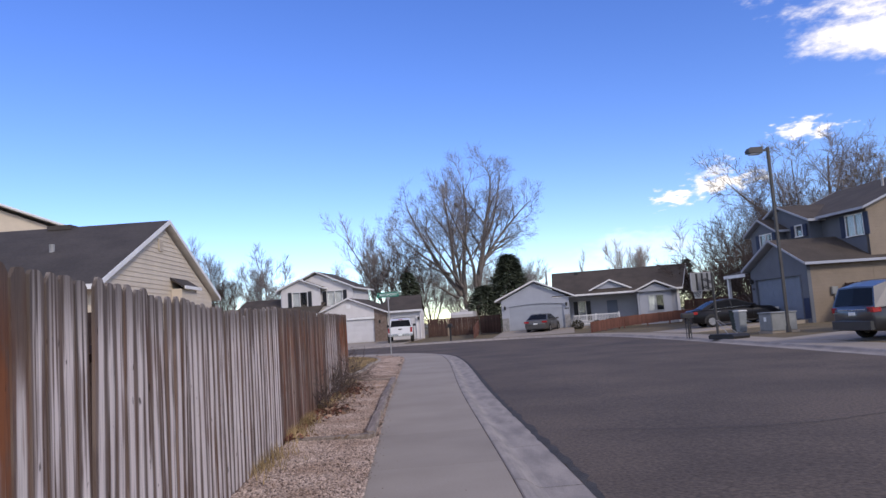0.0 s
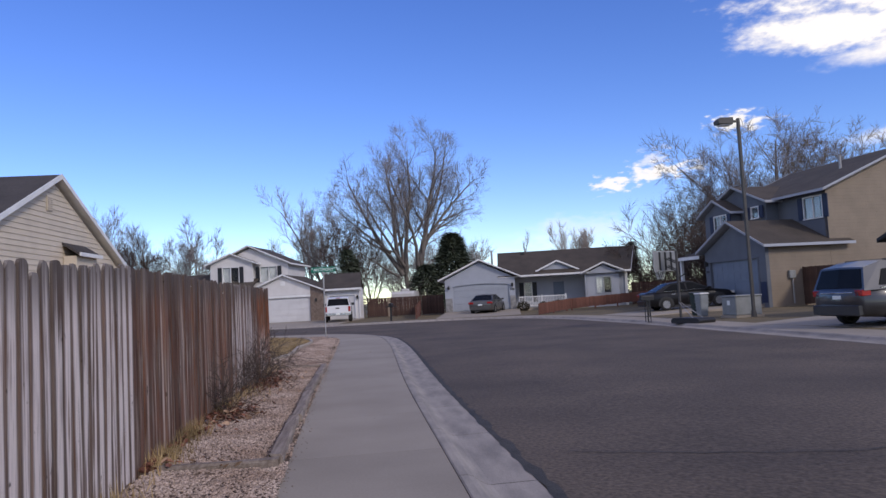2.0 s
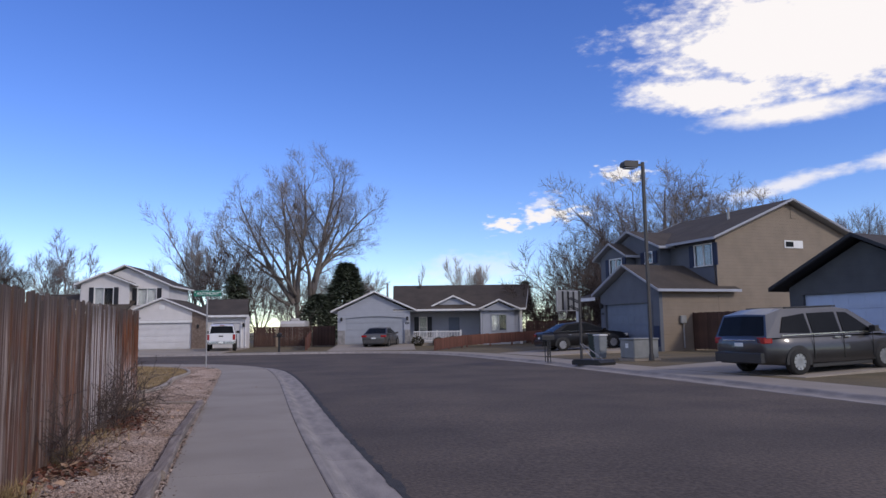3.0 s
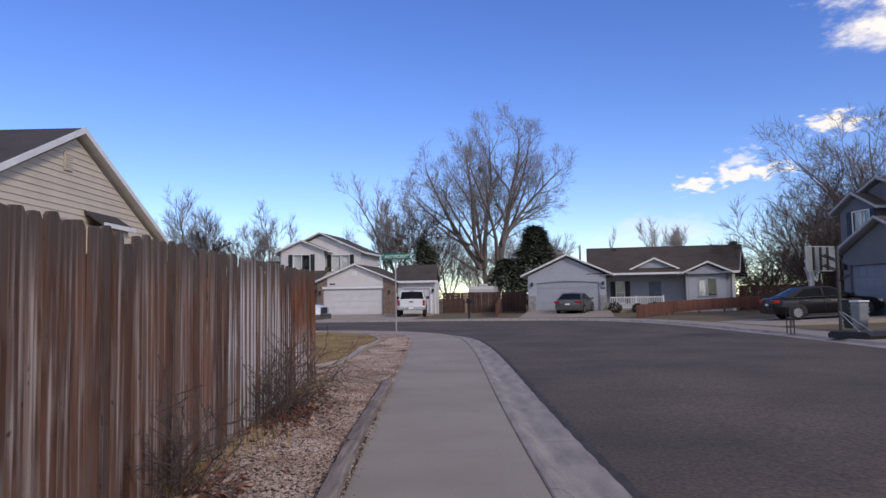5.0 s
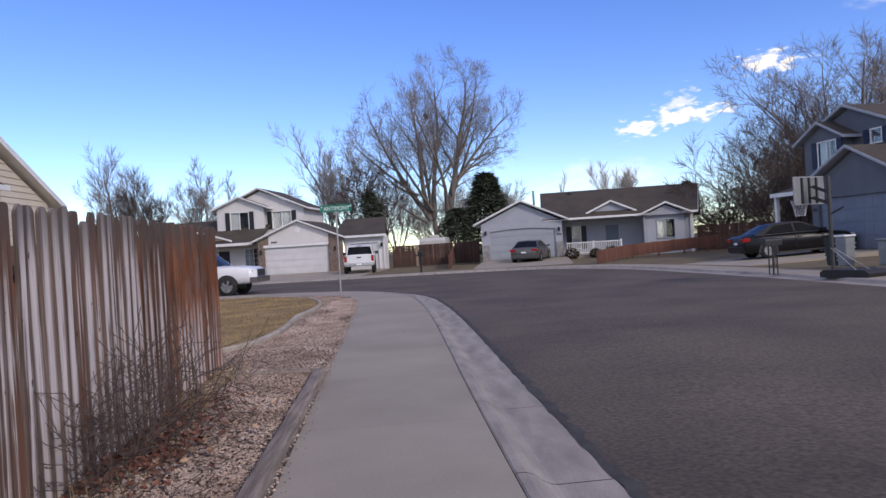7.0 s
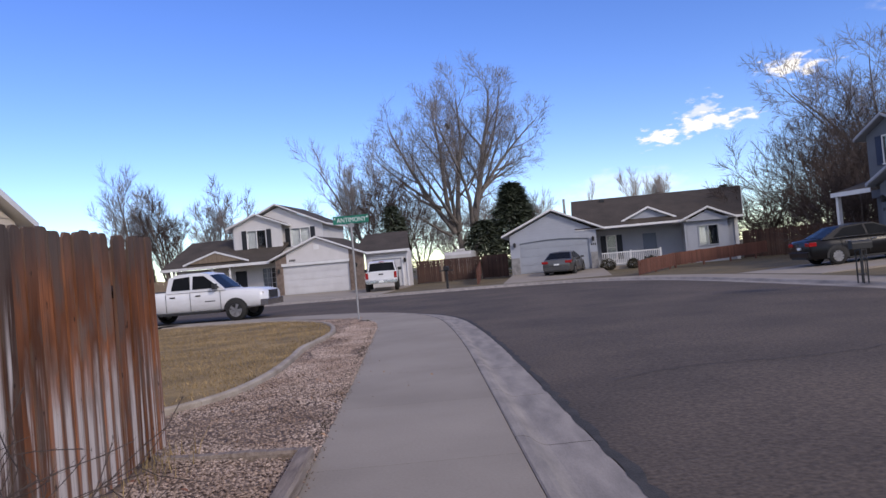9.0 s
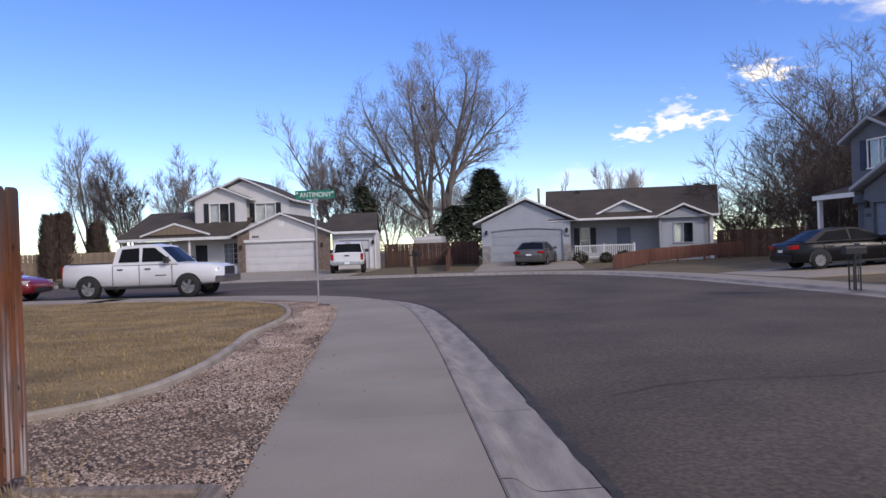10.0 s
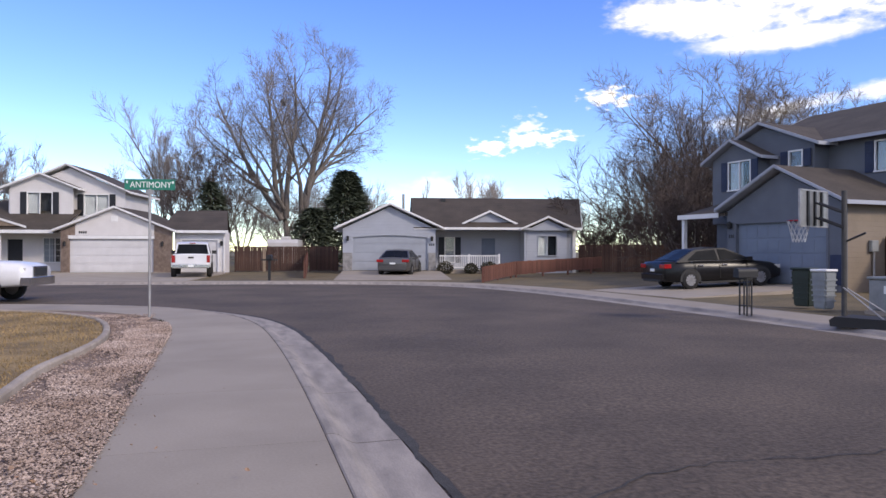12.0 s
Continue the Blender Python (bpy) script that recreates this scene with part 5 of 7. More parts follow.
pts = []
while len(pts) < 42000:
    y = rng.uniform(19, 35.5)
    x = -2.4 - abs(rng.normal(0, 6.5))
    lim = float(np.interp(y, edge_y[order], edge_x[order]))
    if x < lim - 0.07 and not (y < 20 and x > -3.0):
        if noise.noise(Vector((x * 0.5, y * 0.5, 0))) > -0.25 or rng.random() < 0.5:
            pts.append((x, y, 0.04))
blades("lawn_grass", pts, rng.uniform(0.02, 0.06, len(pts)), M["straw"], "short dry straw-coloured grass blades", "grass", 9, 1.2, 0.007)
pts = []
for cx, cy, r, n in ((-1.78, 9.4, 0.16, 500), (-1.72, 8.3, 0.2, 350), (-1.88, 11.4, 0.2, 300), (-2.12, 15.9, 0.25, 160), (-2.2, 17.3, 0.25, 90), (-1.6, 6.4, 0.25, 260), (-1.9, 12.6, 0.3, 200)):
    for _ in range(n):
        pts.append((cx + abs(rng.normal(0, r * 0.6)) - 0.02, cy + rng.normal(0, r * 1.6), 0.06))
blades("weed_tufts", pts, rng.uniform(0.05, 0.22, len(pts)), M["straw"], "dry weed tufts at the foot of the fence", "weeds", 12, 0.7, 0.005)
pts = [(walk_x(min(y, 32)) - abs(rng.normal(0.06, 0.04)), y, 0.0) for y in rng.uniform(4, 32, 1800)]
blades("verge_weeds", pts, rng.uniform(0.01, 0.06, len(pts)), M["shrub"], "short dark weeds along the path edge", "weeds", 13, 1.0, 0.005)


def leaf_litter(name, spots, material, label, seed):
    """Curled dead leaves lying in drifts; each is two bent facets."""
    rng = np.random.default_rng(seed)
    verts, faces = [], []
    for cx, cy, rx, ry, n, s0, s1 in spots:
        for _ in range(n):
            x, y = cx + rng.normal(0, rx), cy + rng.normal(0, ry)
            x = max(x, fence_x(min(y, 17.9)) + 0.05)
            e = Euler((rng.uniform(-0.7, 0.7), rng.uniform(-0.7, 0.7), rng.uniform(0, 6.3))).to_matrix()
            s = rng.uniform(s0, s1)
            c = Vector((x, y, bed_z(x, y) + 0.02 + rng.uniform(0, 0.05)))
            k = len(verts)
            for q in ((-1, 0, 0), (-0.2, -0.55, 0.25), (0.5, -0.6, 0.1), (1, 0, 0.05), (0.4, 0.6, 0.25), (-0.3, 0.5, 0.1), (0, 0, -0.12)):
                verts.append(tuple(c + e @ (Vector(q) * s)))
            faces += [(k + 6, k + i, k + (i + 1) % 6) for i in range(6)]
    ob = new(name, raw(name, verts, faces, material))
    return tagged(ob, label, "leaves", kind="stuff")


leaf_litter("leaf_litter", [(-1.62, 10.9, 0.16, 0.5, 230, 0.018, 0.042), (-1.85, 14.2, 0.2, 0.55, 520, 0.018, 0.042), (-1.75, 9.2, 0.12, 0.4, 60, 0.018, 0.04), (-1.95, 15.6, 0.15, 0.5, 200, 0.018, 0.04), (-1.7, 7.9, 0.15, 0.1, 30, 0.025, 0.05)], M["leaf"], "red-brown dead leaves drifted against the fence", 3)
leaf_litter("pale_leaves", [(-1.55, 10.75, 0.14, 0.3, 50, 0.025, 0.055), (-1.6, 13.2, 0.3, 1.5, 40, 0.025, 0.05), (-1.3, 8.05, 0.3, 0.08, 14, 0.025, 0.045), (-1.6, 20.5, 0.5, 1.5, 40, 0.012, 0.03)], M["pale_leaf"], "pale curled dead leaves on the gravel", 5)


# ---------- bare trees and shrubs ----------
def tubes(name, segs, material, sides):
    """Tapered bars as one mesh: segs hold start, end, and the two radii."""
    p = np.array([s[0] for s in segs])
    q = np.array([s[1] for s in segs])
    r0 = np.array([s[2] for s in segs])[:, None, None]
    r1 = np.array([s[3] for s in segs])[:, None, None]
    d = q - p
    d /= np.maximum(np.linalg.norm(d, axis=1, keepdims=True), 1e-6)
    up = np.where(np.abs(d[:, 2:3]) > 0.9, np.array([[1.0, 0, 0]]), np.array([[0, 0, 1.0]]))
    a = np.cross(d, up)
    a /= np.linalg.norm(a, axis=1, keepdims=True)
    b = np.cross(d, a)
    ang = np.linspace(0, 2 * math.pi, sides, endpoint=False)
    ring = a[:, None] * np.cos(ang)[None, :, None] + b[:, None] * np.sin(ang)[None, :, None]
    v = np.concatenate([p[:, None] + ring * r0, q[:, None] + ring * r1], 1)
    n = len(segs)
    f = np.array([(i, (i + 1) % sides, sides + (i + 1) % sides, sides + i) for i in range(sides)])
    idx = (np.arange(n)[:, None, None] * 2 * sides + f[None]).reshape(-1, 4)
    return raw(name, v.reshape(-1, 3).tolist(), idx.tolist(), material, smooth=sides > 4)


def grow(rnd, limbs, depth, spread=0.5, shrink=0.55, up=0.12, wander=0.07, tip_r=0.008):
    """Limbs that carry side branches all along, and those twigs in turn. Each limb: start, direction, length, radius."""
    thick, thin = [], []
    STEP = (1.0, 0.6, 0.42, 0.5, 0.5)

    def branch(p, d, length, r, level):
        steps = max(2 if level > 2 else 3, min(12, round(length / STEP[min(level, 4)])))
        phi = rnd.uniform(0, 6.28)
        for i in range(steps):
            t = (i + 1) / steps
            w = wander * (1.0 if level < 2 else 0.7)
            d = (d + Vector((rnd.gauss(0, w), rnd.gauss(0, w), rnd.gauss(0, w * 0.8) + up * (0.1 if level == 0 else 0.35)))).normalized()
            q = p + d * (length / steps)
            ra, rb = (max(r * (1 - 0.78 * k / steps), tip_r) for k in (i, i + 1))
            (thick if ra > 0.035 else thin).append((tuple(p), tuple(q), ra, rb))
            p = q
            if level >= depth or t < 0.22:
                continue
            for k in range(2 if level > 0 and rnd.random() < 0.55 else 1):
                phi += 2.4 + rnd.uniform(-0.5, 0.5)
                a = d.orthogonal().normalized()
                b = d.cross(a)
                lean = spread * rnd.uniform(0.9, 1.7) * (1.15 - 0.35 * t)
                nd = (d + (a * math.cos(phi) + b * math.sin(phi)) * lean * 1.25 + Vector((0, 0, up))).normalized()
                branch(q, nd, max(length * shrink * (1.15 - 0.6 * t) * rnd.uniform(0.65, 1.25), min(0.7, length * 0.8)), max(rb * rnd.uniform(0.42, 0.62), tip_r), level + 1)

    for p, d, length, r in limbs:
        branch(Vector(p), Vector(d).normalized(), length, r, 0 if length > 3 or depth < 3 else 1)
    return thick, thin


def bare_tree(m, limbs, depth, seed, label, twig="twig", bark="bark", group="", name="tree", twig_r=0.012, haze=20000, haze_len=0.75, **k):
    rnd = random.Random(seed)
    thick, thin = grow(rnd, limbs, depth, tip_r=twig_r, **k)
    tree = thing(name, m, label, "tree" if name == "tree" else "shrub", group)
    if thick:
        ob = new("trunk", tubes("trunk", thick, M[bark], 7))
        ob.parent = tree
    if thin:
        ob = new("crown", tubes("crown", thin, M[twig], 3))
        ob.parent = tree
        ob["label"] = "bare fine twigs"
        if haze:
            # the outermost shoots: one sliver each, sprouting along the twigs
            rng = np.random.default_rng(seed)
            pick = rng.integers(0, len(thin), haze)
            p, q = np.array([t[0] for t in thin])[pick], np.array([t[1] for t in thin])[pick]
            d = q - p
            d /= np.maximum(np.linalg.norm(d, axis=1, keepdims=True), 1e-6)
            d = d + rng.normal(0, 0.27, d.shape) + np.array([0, 0, 0.12])
            p = p + (q - p) * rng.random((haze, 1))
            sd = np.cross(d, rng.normal(0, 1, d.shape))
            sd /= np.maximum(np.linalg.norm(sd, axis=1, keepdims=True), 1e-6)
            sd *= twig_r * 0.5
            v = np.stack([p - sd, p + sd, p + d * rng.uniform(0.4, 1.0, (haze, 1)) * haze_len], 1).reshape(-1, 3)
            ob = new("twig_haze", raw("twig_haze", v.tolist(), np.arange(3 * haze).reshape(-1, 3).tolist(), M[twig]))
            ob.parent = tree
            ob["label"], ob["kind"] = "haze of thin shoots", "stuff"
    return tree


LIMB = 1.05        # share of a tree's height in its first limbs


def limb_fan(rnd, n, lean, length, r, start=(0, 0, 0)):
    made = [((0, 0, 0), (0, 0, 1), start[2] + 0.05, r * 1.3)] if start[2] > 0 else []
    length *= LIMB
    for i in range(n):
        a = 2 * math.pi * (i + rnd.random() * 0.6) / n
        l = lean * rnd.uniform(0.5, 1.1)
        made.append((start, (math.cos(a) * l, math.sin(a) * l, 1), length * rnd.uniform(0.8, 1.15), r * rnd.uniform(0.7, 1)))
    return made


# the old cottonwood: a short double bole and great ascending limbs, given by their feet and tips
COTTONWOOD = [((-1.2, 0, 4.4), (-8.0, -1.0, 17.2), 0.30), ((-1.2, 0.1, 4.4), (-4.4, 1.5, 18.4), 0.32), ((-0.8, 0, 4.6), (-1.2, -2.0, 19.6), 0.30), ((0.7, 0, 4.6), (2.9, 0.5, 20.6), 0.36), ((1.5, 0, 8.0), (9.0, 1.0, 16.8), 0.22), ((2.2, 0, 11.0), (6.3, -1.0, 19.2), 0.17),
              ((-2.5, -0.3, 7.0), (-10.3, -1.5, 12.8), 0.17), ((-1.6, 0, 4.2), (-7.4, -1.0, 7.4), 0.15), ((2.0, 0, 9.0), (7.0, 2.0, 11.9), 0.14), ((-0.9, 0.4, 4.8), (-2.6, 6.5, 17.0), 0.24), ((0.6, -0.4, 5.0), (0.6, -6.5, 16.6), 0.24), ((0.8, 0.4, 5.2), (4.6, 6.0, 16.0), 0.22), ((-1.0, -0.4, 5.4), (-5.6, -5.0, 13.5), 0.2)]
bare_tree(pose(3.7, 86, 0), [((-0.3, 0, 0), (-0.14, 0, 1), 4.9, 0.62), ((0.35, 0, 0), (0.08, 0, 1), 5.2, 0.5), ((0.7, 0, 4.6), (0.2, 0, 1), 7.0, 0.36)] + [(a, Vector(b) - Vector(a), (Vector(b) - Vector(a)).length * 0.885, r) for a, b, r in COTTONWOOD],
    4, 31, "huge bare cottonwood with spreading grey limbs behind the fences", spread=0.52, shrink=0.40, up=0.10, wander=0.05, twig_r=0.0095, haze=26000, haze_len=0.7)
bm = bmesh.new()
bmesh.ops.create_icosphere(bm, subdivisions=2, radius=0.32)
for v in bm.verts:
    v.co *= random.Random(int(v.co.x * 999 + v.co.z * 77)).uniform(0.75, 1.2)
solid("bird_nest", bm, M["dark_twig"], "dark bundle of twigs in the cottonwood", "nest", m=pose(2.6, 86.2, 15.6))
R = random.Random(77)
bare_tree(pose(-7.2, 92, 0), [((0, 0, 0), (0, 0, 1), 14.2, 0.2)] + limb_fan(R, 5, 0.30, 9.0, 0.09, (0, 0, 2.8)), 3, 5, "slender pale bare tree behind the white house", "pale_twig", spread=0.42, shrink=0.36, up=0.2, wander=0.06, twig_r=0.0095)
bare_tree(pose(-9.0, 94, 0), [((0, 0, 0), (0.05, 0, 1), 10.0, 0.16)] + limb_fan(R, 5, 0.32, 7.0, 0.08, (0, 0, 2.6)), 3, 6, "slender pale bare tree behind the white house", "pale_twig", spread=0.42, shrink=0.36, up=0.2, wander=0.06, twig_r=0.0095)
for k, (x, y, h) in enumerate(((-1.2, 90, 6.4), (2.2, 92, 5.6), (6.4, 94, 6.2), (10.0, 96, 6.6), (-14.5, 96, 6.8))):
    bare_tree(pose(x, y, 0), limb_fan(R, 8, 0.5, h, 0.09), 3, 70 + k, "grey bare scrub tree far behind the fences", "pale_twig", spread=0.5, shrink=0.45, up=0.1, twig_r=0.012, haze=9000, group="scrub behind the fences")
bare_tree(pose(-3.0, 82, 0), limb_fan(R, 5, 0.42, 8.2, 0.15), 3, 8, "dark bare tree beside the cottonwood", "dark_twig", spread=0.5, shrink=0.45, up=0.12, twig_r=0.012)
# beside the white house
bare_tree(pose(-25.6, 74, 0), [((0, 0, 0), (0, 0, 1), 9.6, 0.18)] + limb_fan(R, 6, 0.34, 7.0, 0.12, (0, 0, 1.2)), 3, 9, "bare upright tree behind the beige fence", "twig", spread=0.45, shrink=0.42, up=0.16, twig_r=0.0085)
bare_tree(pose(-22.0, 73, 0), limb_fan(R, 7, 0.30, 6.2, 0.13), 3, 10, "dense brown bare tree beside the white house", "dark_twig", spread=0.42, shrink=0.42, up=0.16, twig_r=0.0085)
bare_tree(pose(-22.8, 90, 0), limb_fan(R, 7, 0.34, 8.0, 0.15), 3, 12, "bare tree far behind the white house", "twig", spread=0.46, shrink=0.42, up=0.16, twig_r=0.013)
# behind the bungalow and the two-storey house
bare_tree(pose(12.5, 100, 0), limb_fan(R, 7, 0.35, 6.4, 0.14), 3, 13, "bare tree showing over the bungalow", "twig", spread=0.42, shrink=0.42, up=0.2, twig_r=0.011)
bare_tree(pose(27.4, 100, 0), limb_fan(R, 9, 0.30, 7.6, 0.13), 3, 14, "bare fan of twigs over the bungalow roof", "pale_twig", spread=0.34, shrink=0.42, up=0.25, twig_r=0.011)
bare_tree(pose(20.0, 105, 0), [((0, 0, 0), (0, 0, 1), 8.6, 0.1)], 2, 15, "thin bare sapling behind the bungalow", "pale_twig", spread=0.3, shrink=0.3, up=0.3, twig_r=0.011, haze=2000)
bare_tree(pose(25.4, 58, 0), limb_fan(R, 11, 0.62, 6.6, 0.13), 3, 16, "wide bare dark tree beside the two-storey house", "dark_twig", "bark", spread=0.45, shrink=0.46, up=0.08, twig_r=0.0085, haze=26000)
bare_tree(pose(29.6, 60, 0), limb_fan(R, 12, 0.55, 8.0, 0.16), 3, 17, "wide bare dark tree beside the two-storey house", "dark_twig", spread=0.45, shrink=0.46, up=0.10, twig_r=0.0085, haze=26000)
bare_tree(pose(36.6, 67, 0), [((0, 0, 0), (0, 0, 1), 14.5, 0.3)] + limb_fan(R, 14, 0.56, 11.8, 0.2, (0, 0, 1.5)), 3, 18, "tall bare tree behind the two-storey house", "twig", spread=0.6, shrink=0.36, up=0.05, wander=0.06, twig_r=0.010, haze=70000)
bare_tree(pose(44.2, 67, 0), [((0, 0, 0), (0, 0, 1), 13.0, 0.26)] + limb_fan(R, 13, 0.55, 10.8, 0.18, (0, 0, 1.0)), 3, 19, "tall tree with golden twigs behind the roof", "gold_twig", spread=0.6, shrink=0.36, up=0.05, wander=0.06, twig_r=0.010, haze=70000)
bare_tree(pose(56, 62, 0), limb_fan(R, 8, 0.4, 8.0, 0.18, (0, 0, 1.0)), 3, 20, "bare tree far behind the tan gable", "twig", spread=0.42, shrink=0.42, up=0.16, twig_r=0.011)
bare_tree(pose(62, 40, 0), limb_fan(R, 8, 0.4, 7.6, 0.18, (0, 0, 1.0)), 3, 28, "bare tree far behind the dark house", "twig", spread=0.42, shrink=0.42, up=0.16, twig_r=0.011)
# dark thicket between the bungalow and the two-storey house
for k, (x, y, h) in enumerate(((23.6, 61.5, 3.4), (26.3, 58.8, 3.8), (29.3, 57.2, 4.0), (32.4, 55.4, 4.2), (33.5, 61, 5.0), (23.8, 62.5, 5.4), (23.2, 51.0, 4.6), (24.6, 52.2, 4.4), (36.0, 57.0, 5.2))):
    bare_tree(pose(x, y, 0), limb_fan(R, 9, 0.75, h * 0.85, 0.07), 3, 60 + k, "dense dark bare thicket behind the fence", "dark_twig", name="bush", twig_r=0.012, spread=0.6, shrink=0.5, up=0.06, wander=0.14, haze=11000, haze_len=0.6, group="thicket behind the fence")
# brush tangles at the fence
for (x, y, s, seed) in ((-1.72, 10.9, 0.42, 41), (-1.9, 14.1, 0.55, 42), (-2.0, 14.8, 0.5, 43), (-1.88, 13.5, 0.4, 45)):
    R2 = random.Random(seed)
    bare_tree(pose(x + 0.06, y, 0.05), limb_fan(R2, 11, 0.9, s * 0.95, 0.005), 2, seed, "tangle of brown dead brush against the fence", "dark_twig", name="dead_bush", twig_r=0.0024, haze=5000, haze_len=0.07, spread=0.8, shrink=0.62, up=0.02, wander=0.25, group="brush along the fence")


def conifer(m, height, width, seed, label, material="needle", kind="fir", n=5200):
    """A dark evergreen: a trunk, and a crown of many short drooping sprays."""
    rng = np.random.default_rng(seed)
    tree = thing("evergreen_tree", m, label, "tree")
    part("trunk", rod(bmesh.new(), (0, 0, 0), (0, 0, height * 0.95), width * 0.07, 0.02, 8), M["bark"], tree)
    verts, faces = [], []
    for i in range(n):
        t = rng.random() ** 0.8 if kind == "fir" else rng.random()
        z = height * (0.06 + 0.93 * t)
        if kind == "fir":
            lobe = 0.85 + 0.55 * noise.noise(Vector((z * 1.1, i % 7, seed)))
            r_out = width * (1 - t) ** 0.7 * lobe * 1.1 + 0.06
        else:
            r_out = width * (0.35 + 0.65 * math.sin(math.pi * min(0.97, 0.25 + t * 0.72)) ** 0.7) * (0.9 + 0.15 * noise.noise(Vector((z * 2, seed, 0))))
        a = rng.uniform(0, 2 * math.pi)
        bulge = 1 + 0.28 * noise.noise(Vector((math.cos(a) * 1.7, math.sin(a) * 1.7, z * 0.9 + seed)))
        r = r_out * bulge * (1 - 0.45 * rng.random() ** 2.2)
        p = np.array([math.cos(a) * r, math.sin(a) * r, z])
        out = np.array([math.cos(a), math.sin(a), rng.uniform(-0.5, 0.25) if kind == "fir" else rng.uniform(0.8, 2.2)])
        out = out / np.linalg.norm(out) * rng.uniform(0.25, 0.9) * (0.5 + width * 0.22)
        s = np.array([-math.sin(a), math.cos(a), rng.uniform(-0.4, 0.4)]) * rng.uniform(0.03, 0.085) * (0.5 + width * 0.25)
        k = len(verts)
        verts += [tuple(p - s), tuple(p + s), tuple(p + out + s * 0.3), tuple(p + out * 0.5 - s * 1.4)]
        faces += [(k, k + 1, k + 2), (k, k + 2, k + 3)]
    ob = new("crown", raw("crown", verts, faces, M[material]))
    ob.parent = tree
    return tree


conifer(pose(7.6, 78, 0), 8.4, 3.0, 2, "dark green pine behind the fence", n=9000)
conifer(pose(4.6, 76, 0), 5.0, 2.6, 3, "dark green juniper behind the fence", n=3800)
conifer(pose(-3.5, 78, 0), 7.2, 1.9, 4, "dark evergreen behind the white house roof", n=3400)
conifer(pose(27.6, 79, 0), 6.6, 1.2, 6, "dark evergreen beyond the bungalow", n=3000)
conifer(pose(-21.9, 59.6, 0), 4.1, 0.66, 8, "dark columnar arborvitae behind the beige fence", "brown_needle", "column", 3600)
conifer(pose(-21.2, 59.9, 0), 4.2, 0.6, 9, "dark columnar arborvitae behind the beige fence", "brown_needle", "column", 3600)
conifer(pose(-19.6, 61.0, 0), 3.5, 0.66, 10, "dark columnar arborvitae beside the white house", "brown_needle", "column", 3600)


# ---------- driveways and the fences between the plots ----------
def house_drive(house, u0, u1, v0, z1, name, label):
    bm = bmesh.new()
    slab(bm, [(u0, v0, 0.012), (u1, v0, 0.012), (u1, -0.01, z1), (u0, -0.01, z1)], 0.25)
    return solid(name, bm, M["concrete"], label, "driveway", kind="structure", m=house.matrix_world.copy())


house_drive(h1, -3.0, 6.7, -10.6, 0.135, "driveway_1", "wide pale concrete driveway")
house_drive(h2, -2.9, 3.0, -8.2, 0.262, "driveway_2", "pale concrete driveway")
house_drive(h3, -2.3, 2.7, -6.6, 0.245, "driveway_3", "pale concrete driveway")
house_drive(h4, -2.6, 3.2, -6.6, 0.215, "driveway_4", "pale concrete driveway")


def board_fence(p, q, height, material, label, z=0.1, w=0.14, seed=1, z2=None, group=""):
    """A close-boarded fence from p to q on posts and rails; each board is a part."""
    rnd = random.Random(seed)
    p, q = Vector((*p, z)), Vector((*q, z if z2 is None else z2))
    d = q - p
    ang = math.degrees(math.atan2(d.y, d.x))
    fence = thing("fence", pose(p.x, p.y, 0, 0, 0, ang), label, "fence", group)
    flat = math.hypot(d.x, d.y)
    meshes = [mesh_of("picket", extrude(bmesh.new(), [(0, 0), (w - 0.006, 0), (w - 0.006, height - 0.02), (w - 0.03, height), (0.02, height), (0, height - 0.02)], -0.009, 0.009, "y"), M[material])]
    n = int(flat / w)
    for i in range(n):
        ob = new("picket", meshes[0])
        ob.parent = fence
        ob.matrix_basis = pose(i * w, rnd.uniform(-0.004, 0.004), p.z + d.z * i / n + rnd.uniform(-0.015, 0.015), 0, rnd.uniform(-0.4, 0.4), 0)
    for k in (0.25, 0.8):
        part("fence_rail", rod(bmesh.new(), (0, 0.045, p.z + height * k), (flat, 0.045, q.z + height * k), 0.035, n=4), M[material], fence)
    for k in range(int(flat / 2.4) + 1):
        part("fence_post", B(min(k * 2.4, flat - 0.05) - 0.04, min(k * 2.4, flat - 0.05) + 0.04, 0.03, 0.12, -0.1, p.z + d.z * k * 2.4 / max(flat, 1) + height * 0.97), M[material], fence)
    return fence


back_fence = board_fence((-1.25, 64.4), (3.4, 63.8), 1.6, "far_fence", "dark brown board fence between two houses", 0.14, seed=2)
part("pale_post", B(1.75, 1.93, -0.05, -0.012, 0.1, 1.75), M["beige_fence"], back_fence, "pale new fence post")
board_fence((3.45, 63.8), (5.3, 63.0), 1.6, "far_fence", "dark brown board fence joining the bungalow", 0.14, seed=3)
board_fence((2.55, 54.2), (3.35, 63.6), 0.95, "red_fence", "low red cedar fence running back from the street", 0.03, seed=4, z2=0.5)
board_fence((10.25, 47.75), (13.6, 52.4), 0.72, "red_fence", "low red cedar fence along the plot line", 0.03, seed=5, z2=0.2)
board_fence((13.6, 52.4), (20.8, 56.6), 0.72, "red_fence", "low red cedar fence along the plot line", 0.2, seed=6, z2=0.42)
board_fence((20.2, 58.6), (31, 52.2), 1.75, "far_fence", "dark brown board fence beyond the bungalow", 0.14, seed=7)
board_fence((21.3, 36.4), (22.6, 28.0), 1.85, "far_fence", "dark red-brown board fence beside the tan wall", 0.14, seed=8)
board_fence((-30, 59.5), (-17.0, 59.6), 1.7, "beige_fence", "weathered beige board fence", 0.12, seed=9)


